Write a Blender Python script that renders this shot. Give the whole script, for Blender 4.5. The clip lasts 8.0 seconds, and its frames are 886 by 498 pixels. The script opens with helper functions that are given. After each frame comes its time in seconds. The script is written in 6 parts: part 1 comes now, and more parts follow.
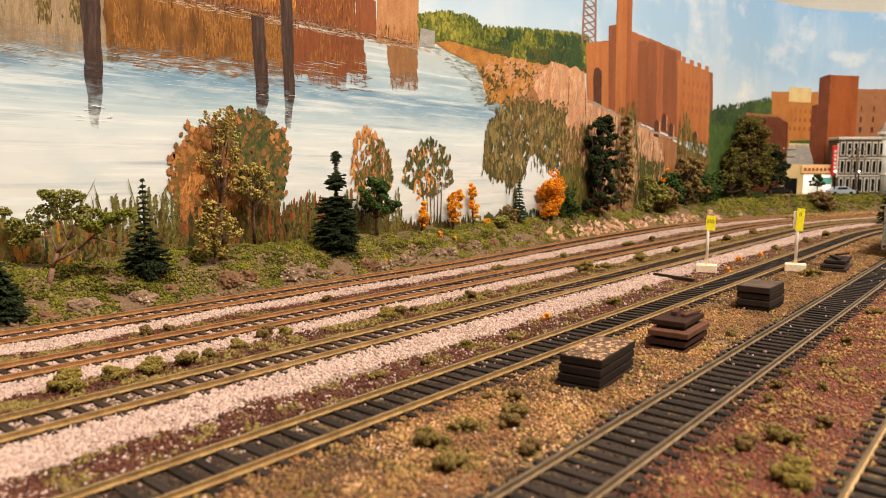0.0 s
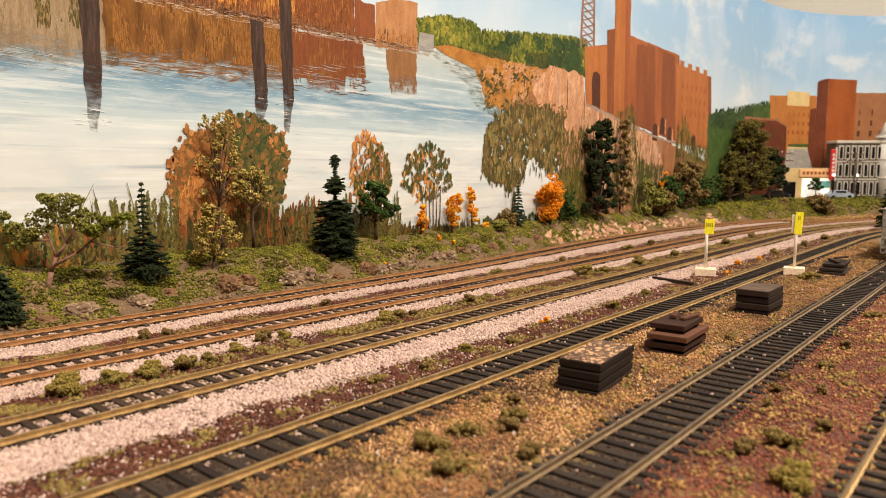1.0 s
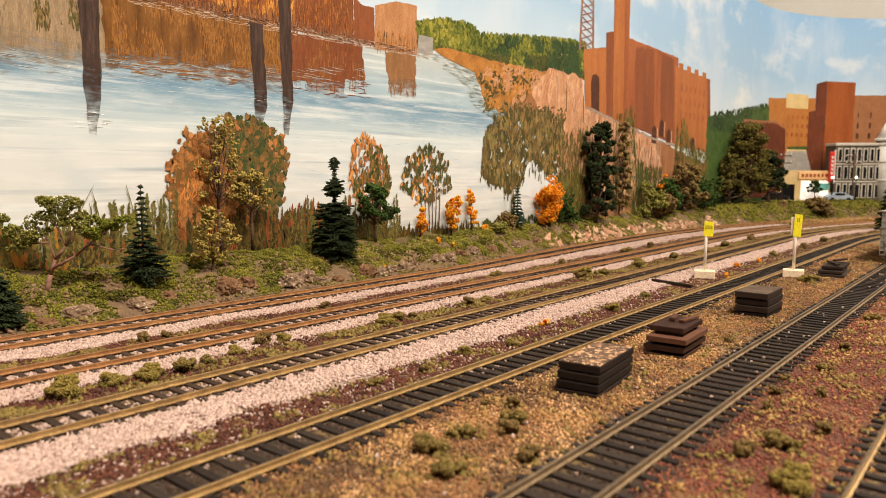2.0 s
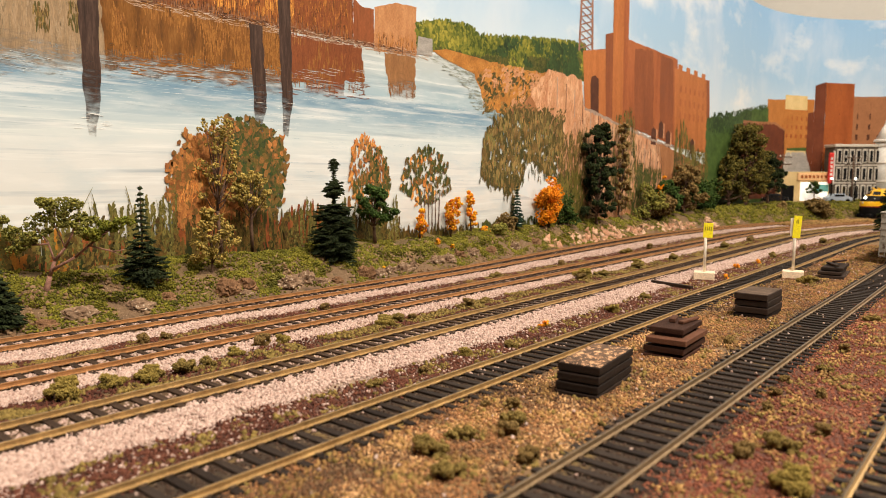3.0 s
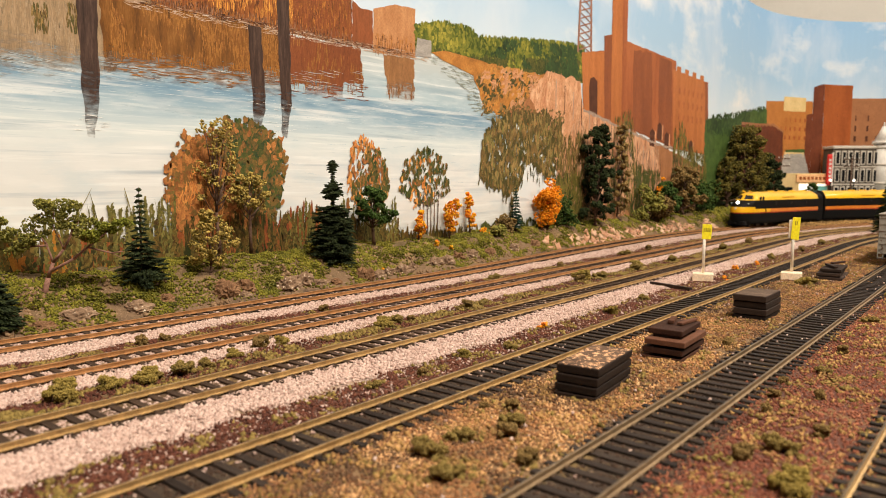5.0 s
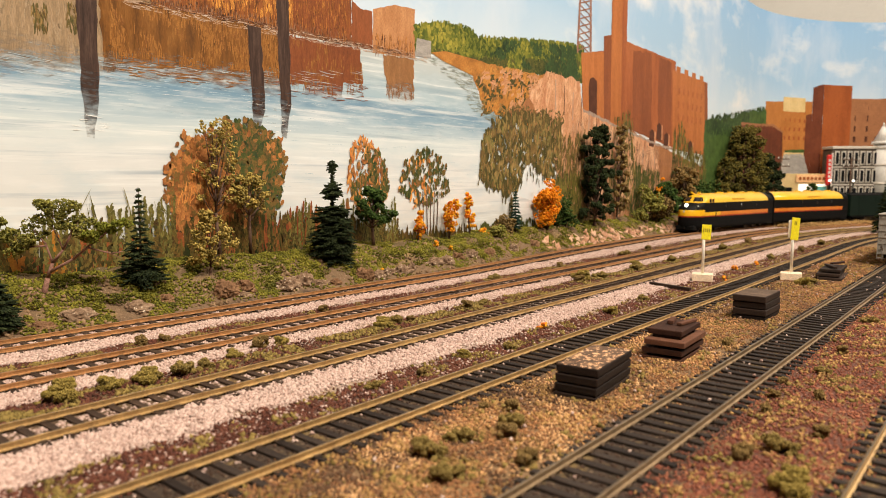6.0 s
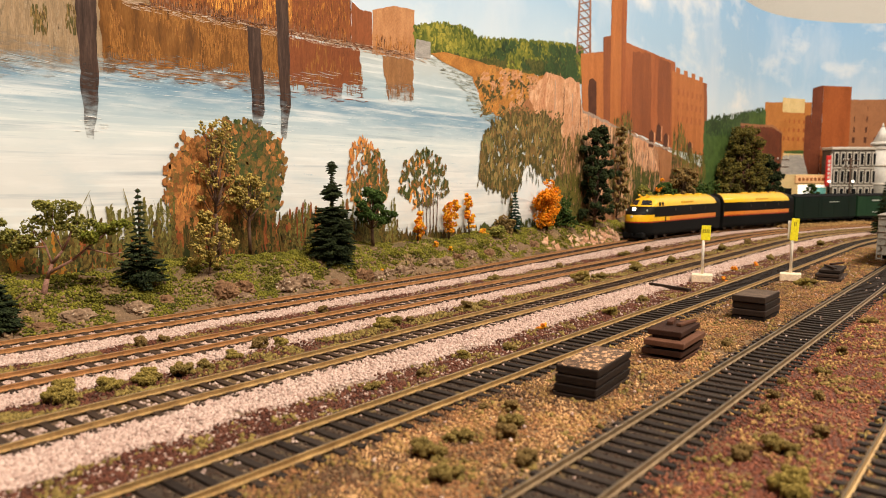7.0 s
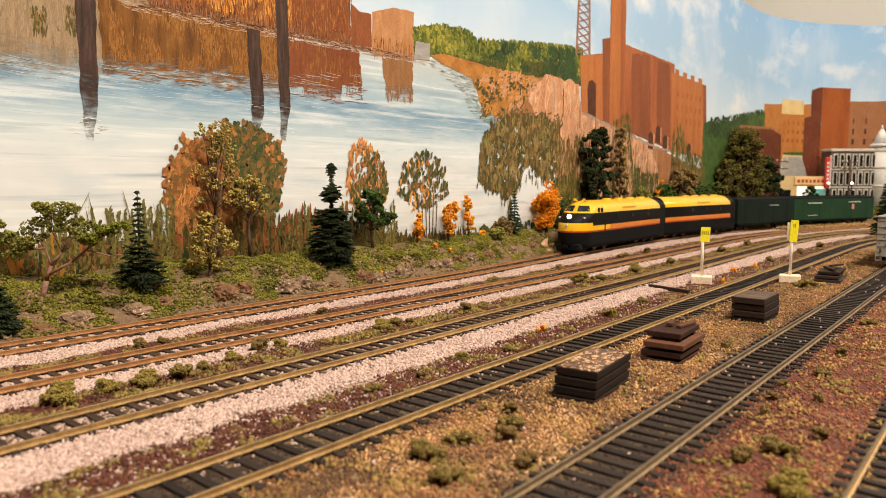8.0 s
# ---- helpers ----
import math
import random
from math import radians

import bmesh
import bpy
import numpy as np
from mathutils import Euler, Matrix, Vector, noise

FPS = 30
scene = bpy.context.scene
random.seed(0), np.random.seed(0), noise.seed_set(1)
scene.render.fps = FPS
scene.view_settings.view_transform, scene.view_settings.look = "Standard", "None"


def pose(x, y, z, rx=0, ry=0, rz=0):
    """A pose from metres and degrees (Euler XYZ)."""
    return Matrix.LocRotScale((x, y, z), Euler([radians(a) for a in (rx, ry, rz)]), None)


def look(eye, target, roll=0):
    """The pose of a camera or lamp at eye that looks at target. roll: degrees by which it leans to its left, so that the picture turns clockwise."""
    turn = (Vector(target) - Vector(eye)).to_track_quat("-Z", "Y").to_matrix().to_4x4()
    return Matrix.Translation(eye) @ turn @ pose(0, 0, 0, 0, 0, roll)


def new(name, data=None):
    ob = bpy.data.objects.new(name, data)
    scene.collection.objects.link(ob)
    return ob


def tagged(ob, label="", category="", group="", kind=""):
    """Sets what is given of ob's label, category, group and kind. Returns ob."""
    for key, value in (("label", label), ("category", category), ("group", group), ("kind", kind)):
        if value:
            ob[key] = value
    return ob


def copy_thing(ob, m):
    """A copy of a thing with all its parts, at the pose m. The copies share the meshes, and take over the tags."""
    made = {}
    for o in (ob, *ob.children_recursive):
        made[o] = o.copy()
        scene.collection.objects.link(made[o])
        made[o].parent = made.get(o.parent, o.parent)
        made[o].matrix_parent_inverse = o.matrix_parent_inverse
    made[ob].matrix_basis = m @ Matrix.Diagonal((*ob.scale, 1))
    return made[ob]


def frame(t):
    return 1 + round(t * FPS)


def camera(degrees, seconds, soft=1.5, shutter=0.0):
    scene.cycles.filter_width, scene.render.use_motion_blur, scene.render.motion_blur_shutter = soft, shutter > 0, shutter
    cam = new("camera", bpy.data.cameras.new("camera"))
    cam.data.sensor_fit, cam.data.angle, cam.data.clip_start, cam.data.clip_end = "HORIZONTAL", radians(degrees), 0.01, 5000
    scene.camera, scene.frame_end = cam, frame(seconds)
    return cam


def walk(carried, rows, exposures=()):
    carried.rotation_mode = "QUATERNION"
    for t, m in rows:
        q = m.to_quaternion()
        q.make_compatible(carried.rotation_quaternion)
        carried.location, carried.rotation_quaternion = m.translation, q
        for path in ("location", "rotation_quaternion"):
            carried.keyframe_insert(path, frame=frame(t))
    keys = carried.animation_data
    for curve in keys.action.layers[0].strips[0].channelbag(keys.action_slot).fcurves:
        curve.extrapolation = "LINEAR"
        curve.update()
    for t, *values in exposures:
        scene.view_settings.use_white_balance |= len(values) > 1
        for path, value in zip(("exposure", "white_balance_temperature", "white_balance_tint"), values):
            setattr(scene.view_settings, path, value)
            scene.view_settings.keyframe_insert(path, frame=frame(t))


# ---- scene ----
# A model railway, one to eighty-seven, in its true size: the numbers of the plan are millimetres.
MM = 0.001
EYE = (0.0, 0.0, 0.0731)          # over the top of the rails


def gaze(yaw, pitch, roll):
    a, b = radians(yaw), radians(pitch)
    way = Vector((math.cos(a) * math.cos(b), math.sin(a) * math.cos(b), -math.sin(b)))
    return look(EYE, Vector(EYE) + way, roll)


cam = camera(65, 8.0, soft=0.6)
walk(cam, [
    (0.0, gaze(40.245, 6.550, 0.11)), (0.5, gaze(40.198, 6.381, 0.10)), (1.0, gaze(40.160, 6.245, 0.09)),
    (1.5, gaze(40.131, 6.125, 0.085)), (3.0, gaze(40.067, 5.931, 0.06)), (3.5, gaze(40.038, 5.870, 0.05)),
    (4.0, gaze(40.010, 5.832, 0.05)), (4.5, gaze(39.990, 5.818, 0.06)), (6.0, gaze(39.940, 5.780, 0.065)),
    (6.5, gaze(39.924, 5.762, 0.065)), (7.0, gaze(39.906, 5.715, 0.06)), (7.5, gaze(39.885, 5.665, 0.055)),
    (8.0, gaze(39.863, 5.574, 0.055))])
cam.data.dof.use_dof = True
cam.data.dof.focus_distance = 0.42
cam.data.dof.aperture_fstop = 21.0

# ---- light: a warm room with unseen lamps added over the layout ----
world = bpy.data.worlds.new("room_air")
scene.world = world
world.use_nodes = True
world.node_tree.nodes["Background"].inputs["Color"].default_value = (1.0, 0.86, 0.70, 1)
world.node_tree.nodes["Background"].inputs["Strength"].default_value = 0.02


def area_lamp(name, place, target, sx, sy, watts, colour):
    data = bpy.data.lights.new(name, "AREA")
    data.shape, data.size, data.size_y, data.energy, data.color = "RECTANGLE", sx, sy, watts, colour
    ob = new(name, data)
    ob.matrix_world = look(place, target)
    return ob


# Both lamps are assumed, set high in front to brighten layout and backdrop.
area_lamp("unseen_room_lamp", (0.08, -0.55, 1.30), (0.42, 0.35, 0.05), 0.9, 0.16, 41, (1.0, 0.88, 0.735))
area_lamp("unseen_room_lamp", (1.60, -0.55, 1.35), (1.50, 0.25, 0.05), 0.7, 0.16, 17, (1.0, 0.88, 0.735))
scene.view_settings.exposure = 0.0

# ---- plan ----
TRACKS = (343.5, 283.6, 221.5, 153.5, 80.2, 19.4)   # centre lines, from the backdrop to the viewer
CX, CY = 889.0, -875.0                              # the tracks run straight to here, then round this centre
BX, BR, BTURN = 1420.0, 420.0, radians(62)          # the backdrop: straight, then a cove, then straight
GAUGE = 16.5


def swing(d, s):
    """The outer track swings out a little before its bend."""
    out = np.interp(s, [430, 540, 650, 750, 850, 950, 1050, 1150, 1300, 1450, 1600], [0, 7, 15, 19, 20, 15.5, 10, 7, 6, 2, 0])
    return out * np.interp(d, [302, 340, 376, 420], [0, 1, 1, 0])


def on_track(d, s):
    """Plan place and heading at the run s of the line that lies d beside the eye."""
    d = d + float(swing(d, s))
    if s <= CX:
        return s, d, 0.0
    a = (s - CX) / 1218.5
    return CX + (d - CY) * math.sin(a), CY + (d - CY) * math.cos(a), -a


def lateral(x, y):
    d = np.where(x < CX, y, CY + np.hypot(x - CX, y - CY))
    return d - swing(d - swing(d, run_of(x, y)) * 0.9, run_of(x, y))


def run_of(x, y):
    return np.where(x < CX, x, CX + 1218.5 * np.arctan2(x - CX, y - CY))


def wall_place(u, v, lift=0.0):
    """A point of the backdrop: u along it, v up, lift off it towards the room."""
    r = BR - lift
    if u <= BX:
        return Vector((u, r, v))
    a = (u - BX) / BR
    if a <= BTURN:
        return Vector((BX + r * math.sin(a), r * math.cos(a), v))
    k = (a - BTURN) * BR
    return Vector((BX + r * math.sin(BTURN) + k * math.cos(BTURN), r * math.cos(BTURN) - k * math.sin(BTURN), v))


def behind_wall(x, y):
    far = np.where(x < BX, y, np.hypot(x - BX, y)) - BR
    # beyond the cove
    n = (x - BX) * math.sin(BTURN) + y * math.cos(BTURN) - BR
    k = (x - BX) * math.cos(BTURN) - y * math.sin(BTURN)
    return np.where((x > BX) & (k > 0), n, far)


# ---- small tools ----
def smooth_noise(x, y, scale, seed=0.0):
    return np.array([noise.noise(Vector((a / scale, b / scale, seed))) for a, b in zip(np.ravel(x), np.ravel(y))]).reshape(np.shape(x))


def mesh_object(name, bm, materials, parent=None, label="", smooth=False):
    bmesh.ops.recalc_face_normals(bm, faces=bm.faces)
    bm.transform(Matrix.Scale(MM, 4))
    data = bpy.data.meshes.new(name)
    bm.to_mesh(data)
    bm.free()
    for m in materials if isinstance(materials, (list, tuple)) else [materials]:
        data.materials.append(m)
    if smooth:
        data.polygons.foreach_set("use_smooth", [True] * len(data.polygons))
    ob = new(name, data)
    if parent:
        ob.parent = parent
    if label:
        ob["label"] = label
    return ob


def part(name, bm, material, parent, label="", smooth=False):
    return mesh_object(name, bm, material, parent, label, smooth)


def raw_object(name, verts, faces, material, parent=None, smooth=False):
    data = bpy.data.meshes.new(name)
    verts = np.asarray(verts, dtype=np.float32) * MM
    faces = np.asarray(faces, dtype=np.int32)
    n, k = faces.shape
    data.vertices.add(len(verts))
    data.vertices.foreach_set("co", verts.ravel())
    data.loops.add(n * k)
    data.loops.foreach_set("vertex_index", faces.ravel())
    data.polygons.add(n)
    data.polygons.foreach_set("loop_start", np.arange(n, dtype=np.int32) * k)
    data.polygons.foreach_set("loop_total", np.full(n, k, dtype=np.int32))
    data.update(calc_edges=True)
    data.validate()
    data.materials.append(material)
    if smooth:
        data.polygons.foreach_set("use_smooth", np.ones(n, dtype=bool))
    ob = new(name, data)
    if parent:
        ob.parent = parent
    return ob


def empty(name, x, y, z, turn=0.0, label="", category="", group="", kind=""):
    ob = new(name)
    ob.empty_display_size = 0.005
    ob.matrix_world = pose(x * MM, y * MM, z * MM, 0, 0, math.degrees(turn))
    return tagged(ob, label, category, group, kind)


def box(bm, x, y, z, sx, sy, sz, bevel=0.0, turn=0.0, mat=0):
    """A box with its middle at x, y and its bottom at z."""
    made = bmesh.ops.create_cube(bm, size=1.0)["verts"]
    m = Matrix.Translation((x, y, z + sz / 2)) @ Matrix.Rotation(turn, 4, "Z") @ Matrix.Diagonal((sx, sy, sz, 1))
    bmesh.ops.transform(bm, matrix=m, verts=made)
    faces = {f for v in made for f in v.link_faces}
    for f in faces:
        f.material_index = mat
    if bevel:
        edges = list({e for v in made for e in v.link_edges})
        bmesh.ops.bevel(bm, geom=edges, offset=bevel, segments=1, affect="EDGES", profile=0.5)
    return made


def tube(bm, p, q, r0, r1, n=7, mat=0):
    p, q = Vector(p), Vector(q)
    turn = (q - p).to_track_quat("Z", "Y").to_matrix()
    rings = []
    for c, r in ((p, r0), (q, r1)):
        rings.append([bm.verts.new(c + turn @ Vector((r * math.cos(2 * math.pi * i / n), r * math.sin(2 * math.pi * i / n), 0))) for i in range(n)])
    for i in range(n):
        f = bm.faces.new((rings[0][i], rings[0][(i + 1) % n], rings[1][(i + 1) % n], rings[1][i]))
        f.material_index = mat
        f.smooth = True
    for ring, flip in ((rings[0], True), (rings[1], False)):
        bm.faces.new(ring[::-1] if flip else ring).material_index = mat


# ---- materials ----
def ramp_node(nt, colours, spots=None):
    node = nt.nodes.new("ShaderNodeValToRGB")
    e = node.color_ramp.elements
    spots = spots or [i / max(1, len(colours) - 1) for i in range(len(colours))]
    while len(e) < len(colours):
        e.new(0.5)
    for i, (c, p) in enumerate(zip(colours, spots)):
        e[i].position, e[i].color = p, (*c, 1)
    return node


def noise_node(nt, vector, scale, detail=4.0, rough=0.6):
    node = nt.nodes.new("ShaderNodeTexNoise")
    node.inputs["Scale"].default_value, node.inputs["Detail"].default_value, node.inputs["Roughness"].default_value = scale, detail, rough
    nt.links.new(vector, node.inputs["Vector"])
    return node


def surface(name, colours, size=4.0, rough=0.8, bump=0.3, fine=0.7, metal=0.0, stretch=(1, 1, 1), island=False, obrandom=False, coat=0.0, speck=None, spread=1.0, patchiness=0.3):
    """colours: a ramp read by noise of that size in millimetres; island, obrandom: the ramp is read by a number of each piece instead."""
    m = bpy.data.materials.new(name)
    m.use_nodes = True
    nt = m.node_tree
    shade = nt.nodes["Principled BSDF"]
    shade.inputs["Roughness"].default_value, shade.inputs["Metallic"].default_value = rough, metal
    shade.inputs["Coat Weight"].default_value = coat
    shade.inputs["Specular IOR Level"].default_value = 0.5 if rough < 0.6 else 0.2
    co = nt.nodes.new("ShaderNodeTexCoord")
    mp = nt.nodes.new("ShaderNodeMapping")
    mp.inputs["Scale"].default_value = stretch
    nt.links.new(co.outputs["Object"], mp.inputs["Vector"])
    big = noise_node(nt, mp.outputs["Vector"], 1000.0 / size)
    small = noise_node(nt, mp.outputs["Vector"], 1000.0 / fine, 2.0)
    ramp = ramp_node(nt, colours)
    source = nt.nodes.new("ShaderNodeMapRange")
    source.inputs["From Min"].default_value, source.inputs["From Max"].default_value = 0.5 - 0.22 * spread, 0.5 + 0.22 * spread
    nt.links.new(big.outputs["Fac"], source.inputs["Value"])
    value = source.outputs["Result"]
    if island or obrandom:
        pick = nt.nodes.new("ShaderNodeNewGeometry" if island else "ShaderNodeObjectInfo")
        mix = nt.nodes.new("ShaderNodeMix")
        mix.inputs["Factor"].default_value = patchiness
        nt.links.new(pick.outputs["Random Per Island" if island else "Random"], mix.inputs["A"])
        nt.links.new(value, mix.inputs["B"])
        value = mix.outputs["Result"]
    nt.links.new(value, ramp.inputs["Fac"])
    colour = ramp.outputs["Color"]
    # fine grain: lighter and darker by a sixth
    grain = nt.nodes.new("ShaderNodeMapRange")
    grain.inputs["From Min"].default_value, grain.inputs["From Max"].default_value = 0.3, 0.7
    grain.inputs["To Min"].default_value, grain.inputs["To Max"].default_value = 0.78, 1.2
    nt.links.new(small.outputs["Fac"], grain.inputs["Value"])
    mul = nt.nodes.new("ShaderNodeMix")
    mul.data_type, mul.blend_type = "RGBA", "MULTIPLY"
    mul.inputs["Factor"].default_value = 1.0
    nt.links.new(colour, mul.inputs["A"])
    nt.links.new(grain.outputs["Result"], mul.inputs["B"])
    colour = mul.outputs["Result"]
    if speck:
        dots = noise_node(nt, mp.outputs["Vector"], 1000.0 / speck[1], 1.0)
        cut = nt.nodes.new("ShaderNodeMapRange")
        cut.inputs["From Min"].default_value, cut.inputs["From Max"].default_value = speck[2], speck[2] + 0.06
        nt.links.new(dots.outputs["Fac"], cut.inputs["Value"])
        over = nt.nodes.new("ShaderNodeMix")
        over.data_type = "RGBA"
        nt.links.new(cut.outputs["Result"], over.inputs["Factor"])
        nt.links.new(colour, over.inputs["A"])
        over.inputs["B"].default_value = (*speck[0], 1)
        colour = over.outputs["Result"]
    nt.links.new(colour, shade.inputs["Base Color"])
    if bump:
        rise = nt.nodes.new("ShaderNodeBump")
        rise.inputs["Strength"].default_value, rise.inputs["Distance"].default_value = bump, 0.0004
        nt.links.new(small.outputs["Fac"], rise.inputs["Height"])
        nt.links.new(rise.outputs["Normal"], shade.inputs["Normal"])
    return m


def glow(name, colour, strength):
    m = bpy.data.materials.new(name)
    m.use_nodes = True
    shade = m.node_tree.nodes["Principled BSDF"]
    shade.inputs["Base Color"].default_value = (*colour, 1)
    shade.inputs["Emission Color"].default_value = (*colour, 1)
    shade.inputs["Emission Strength"].default_value = strength
    return m


def ground_material():
    """Cinders, ballast dust, dry grass and turf in strips that follow the tracks."""
    m = bpy.data.materials.new("layout_ground")
    m.use_nodes = True
    nt = m.node_tree
    shade = nt.nodes["Principled BSDF"]
    shade.inputs["Roughness"].default_value = 0.95
    shade.inputs["Specular IOR Level"].default_value = 0.2
    co = nt.nodes.new("ShaderNodeTexCoord")
    uv = nt.nodes.new("ShaderNodeSeparateXYZ")
    nt.links.new(co.outputs["UV"], uv.inputs["Vector"])
    edge = noise_node(nt, co.outputs["Object"], 60, 5.0, 0.7)
    push = nt.nodes.new("ShaderNodeMath")
    push.operation = "MULTIPLY_ADD"
    push.inputs[1].default_value, push.inputs[2].default_value = 0.030, -0.015
    nt.links.new(edge.outputs["Fac"], push.inputs[0])
    add = nt.nodes.new("ShaderNodeMath")
    nt.links.new(uv.outputs["Y"], add.inputs[0])
    nt.links.new(push.outputs["Value"], add.inputs[1])
    span = nt.nodes.new("ShaderNodeMapRange")
    span.inputs["From Min"].default_value, span.inputs["From Max"].default_value = -0.05, 0.45
    nt.links.new(add.outputs["Value"], span.inputs["Value"])
    red, tan, dark = (0.13, 0.055, 0.040), (0.22, 0.135, 0.070), (0.060, 0.042, 0.030)
    cinder, pale, brown = (0.11, 0.056, 0.044), (0.40, 0.30, 0.25), (0.12, 0.075, 0.045)
    strips = ((-50, tan), (2, red), (12, dark), (30, dark), (36, red), (60, red), (70, dark), (92, dark), (98, tan), (136, tan), (143, dark),
              (164, dark), (170, cinder), (180, cinder), (185, pale), (206, pale), (216, brown), (232, brown), (247, brown), (254, pale), (268, pale),
              (276, brown), (303, brown), (311, pale), (328, pale), (336, brown), (358, dark), (364, (0.19, 0.12, 0.07)), (400, (0.16, 0.105, 0.055)), (440, (0.08, 0.07, 0.03)))
    ramp = ramp_node(nt, [c for _, c in strips], [(d + 50) / 500 for d, _ in strips])
    nt.links.new(span.outputs["Result"], ramp.inputs["Fac"])
    # tufts of dry grass and dark earth
    colour = ramp.outputs["Color"]
    for size, lo, tint, amount in ((14.0, 0.54, (0.30, 0.20, 0.075), 0.55), (5.0, 0.60, (0.07, 0.06, 0.03), 0.6), (1.6, 0.60, (0.62, 0.42, 0.27), 0.5)):
        n = noise_node(nt, co.outputs["Object"], 1000 / size, 3.0, 0.7)
        cut = nt.nodes.new("ShaderNodeMapRange")
        cut.inputs["From Min"].default_value, cut.inputs["From Max"].default_value, cut.inputs["To Max"].default_value = lo, lo + 0.1, amount
        nt.links.new(n.outputs["Fac"], cut.inputs["Value"])
        mix = nt.nodes.new("ShaderNodeMix")
        mix.data_type = "RGBA"
        nt.links.new(cut.outputs["Result"], mix.inputs["Factor"])
        nt.links.new(colour, mix.inputs["A"])
        mix.inputs["B"].default_value = (*tint, 1)
        colour = mix.outputs["Result"]
    nt.links.new(colour, shade.inputs["Base Color"])
    n = noise_node(nt, co.outputs["Object"], 700, 4.0, 0.75)
    rise = nt.nodes.new("ShaderNodeBump")
    rise.inputs["Strength"].default_value, rise.inputs["Distance"].default_value = 0.8, 0.0012
    nt.links.new(n.outputs["Fac"], rise.inputs["Height"])
    nt.links.new(rise.outputs["Normal"], shade.inputs["Normal"])
    return m


GROUND = ground_material()
RUST_SIDE = surface("rusty_rail", [(0.30, 0.14, 0.05), (0.54, 0.28, 0.115)], 5, 0.5, 0.2, metal=0.3)
RUST_TOP = surface("worn_rust_rail_top", [(0.20, 0.12, 0.08), (0.36, 0.22, 0.14)], 9, 0.38, 0.05, metal=0.6, stretch=(0.2, 1, 1))
# The brass sides hold their lit gold in the colour; the tops stay darker.
BRASS_SIDE = surface("brassy_lit_rail", [(0.33, 0.20, 0.08), (0.56, 0.37, 0.155)], 6, 0.45, 0.15, metal=0.4)
BRASS_TOP = surface("dull_rail_top", [(0.10, 0.072, 0.042), (0.19, 0.14, 0.085)], 12, 0.4, 0.05, metal=0.6, stretch=(0.2, 1, 1))
GREY_SIDE = surface("weathered_rail", [(0.17, 0.115, 0.065), (0.32, 0.22, 0.12)], 6, 0.5, 0.15, metal=0.4)
TIE_BROWN = surface("brown_tie", [(0.022, 0.014, 0.010), (0.065, 0.039, 0.025)], 5, 0.8, 0.4, obrandom=True, stretch=(1, 0.2, 1))
TIE_BLACK = surface("black_tie", [(0.010, 0.007, 0.006), (0.038, 0.027, 0.021)], 5, 0.7, 0.4, obrandom=True, stretch=(1, 0.2, 1))
PLATE = surface("tie_plate", [(0.050, 0.032, 0.020), (0.13, 0.085, 0.050)], 2, 0.7, 0.2)


# ---- the layout's ground ----
def bank_height(d):
    return np.interp(d, [-900, 352, 360, 368, 385, 402, 420, 700], [-3.3, -3.3, -3.0, 1.0, 12.0, 18.0, 20.0, 24.0])


def ground_height(x, y):
    d = lateral(x, y)
    z = bank_height(d)
    rough = smooth_noise(x, y, 30.0, 3.0) * 6.5 + smooth_noise(x, y, 9.0, 7.0) * 3.2
    z = z + rough * np.clip((d - 362) / 14, 0, 1)
    low = smooth_noise(x, y, 30.0, 1.0) * 1.1 + smooth_noise(x, y, 7.0, 5.0) * 0.5
    # the yard between the tracks swells a little, and lies flat under the ties
    flat = np.ones_like(z)
    for t in TRACKS:
        flat = np.minimum(flat, np.clip((np.abs(d - t) - 14) / 7, 0, 1))
    # ballast and cinders lie nearly as high as the ties
    return z + np.where(d < 355, (low + 0.6) * flat + 0.3 * (1 - flat), 0.3 * np.clip((362 - d) / 7, 0, 1))


def build_ground():
    xs = np.concatenate([np.arange(-420, 60, 20.0), np.arange(60, 700, 4.0), np.arange(700, 2500, 12.0)])
    ys = np.concatenate([np.arange(-900, -40, 20.0), np.arange(-40, 440, 4.0)])
    X, Y = np.meshgrid(xs, ys, indexing="ij")
    Z = ground_height(X, Y)
    nx, ny = X.shape
    verts = np.stack([X, Y, Z], -1).reshape(-1, 3)
    i, j = np.meshgrid(np.arange(nx - 1), np.arange(ny - 1), indexing="ij")
    a = (i * ny + j).ravel()
    faces = np.stack([a, a + ny, a + ny + 1, a + 1], -1)
    keep = behind_wall(verts[faces].mean(1)[:, 0], verts[faces].mean(1)[:, 1]) < 12
    faces = faces[keep]
    ob = raw_object("ground", verts, faces, GROUND, smooth=True)
    uv = ob.data.uv_layers.new(name="run")
    idx = np.zeros(len(ob.data.loops), dtype=np.int32)
    ob.data.loops.foreach_get("vertex_index", idx)
    run = np.stack([run_of(verts[:, 0], verts[:, 1]), lateral(verts[:, 0], verts[:, 1])], -1) * MM
    uv.data.foreach_set("uv", run[idx].astype(np.float32).ravel())
    tagged(ob, "scenic ground of cinders, ballast dust, dry grass and turf", "ground", kind="structure")
    return ob


build_ground()


# ---- tracks ----
RAIL = ((-0.85, -2.1), (-0.85, -1.8), (-0.22, -1.55), (-0.22, -0.65), (-0.38, -0.5), (-0.38, -0.08), (-0.28, 0.0),
        (0.28, 0.0), (0.38, -0.08), (0.38, -0.5), (0.22, -0.65), (0.22, -1.55), (0.85, -1.8), (0.85, -2.1))


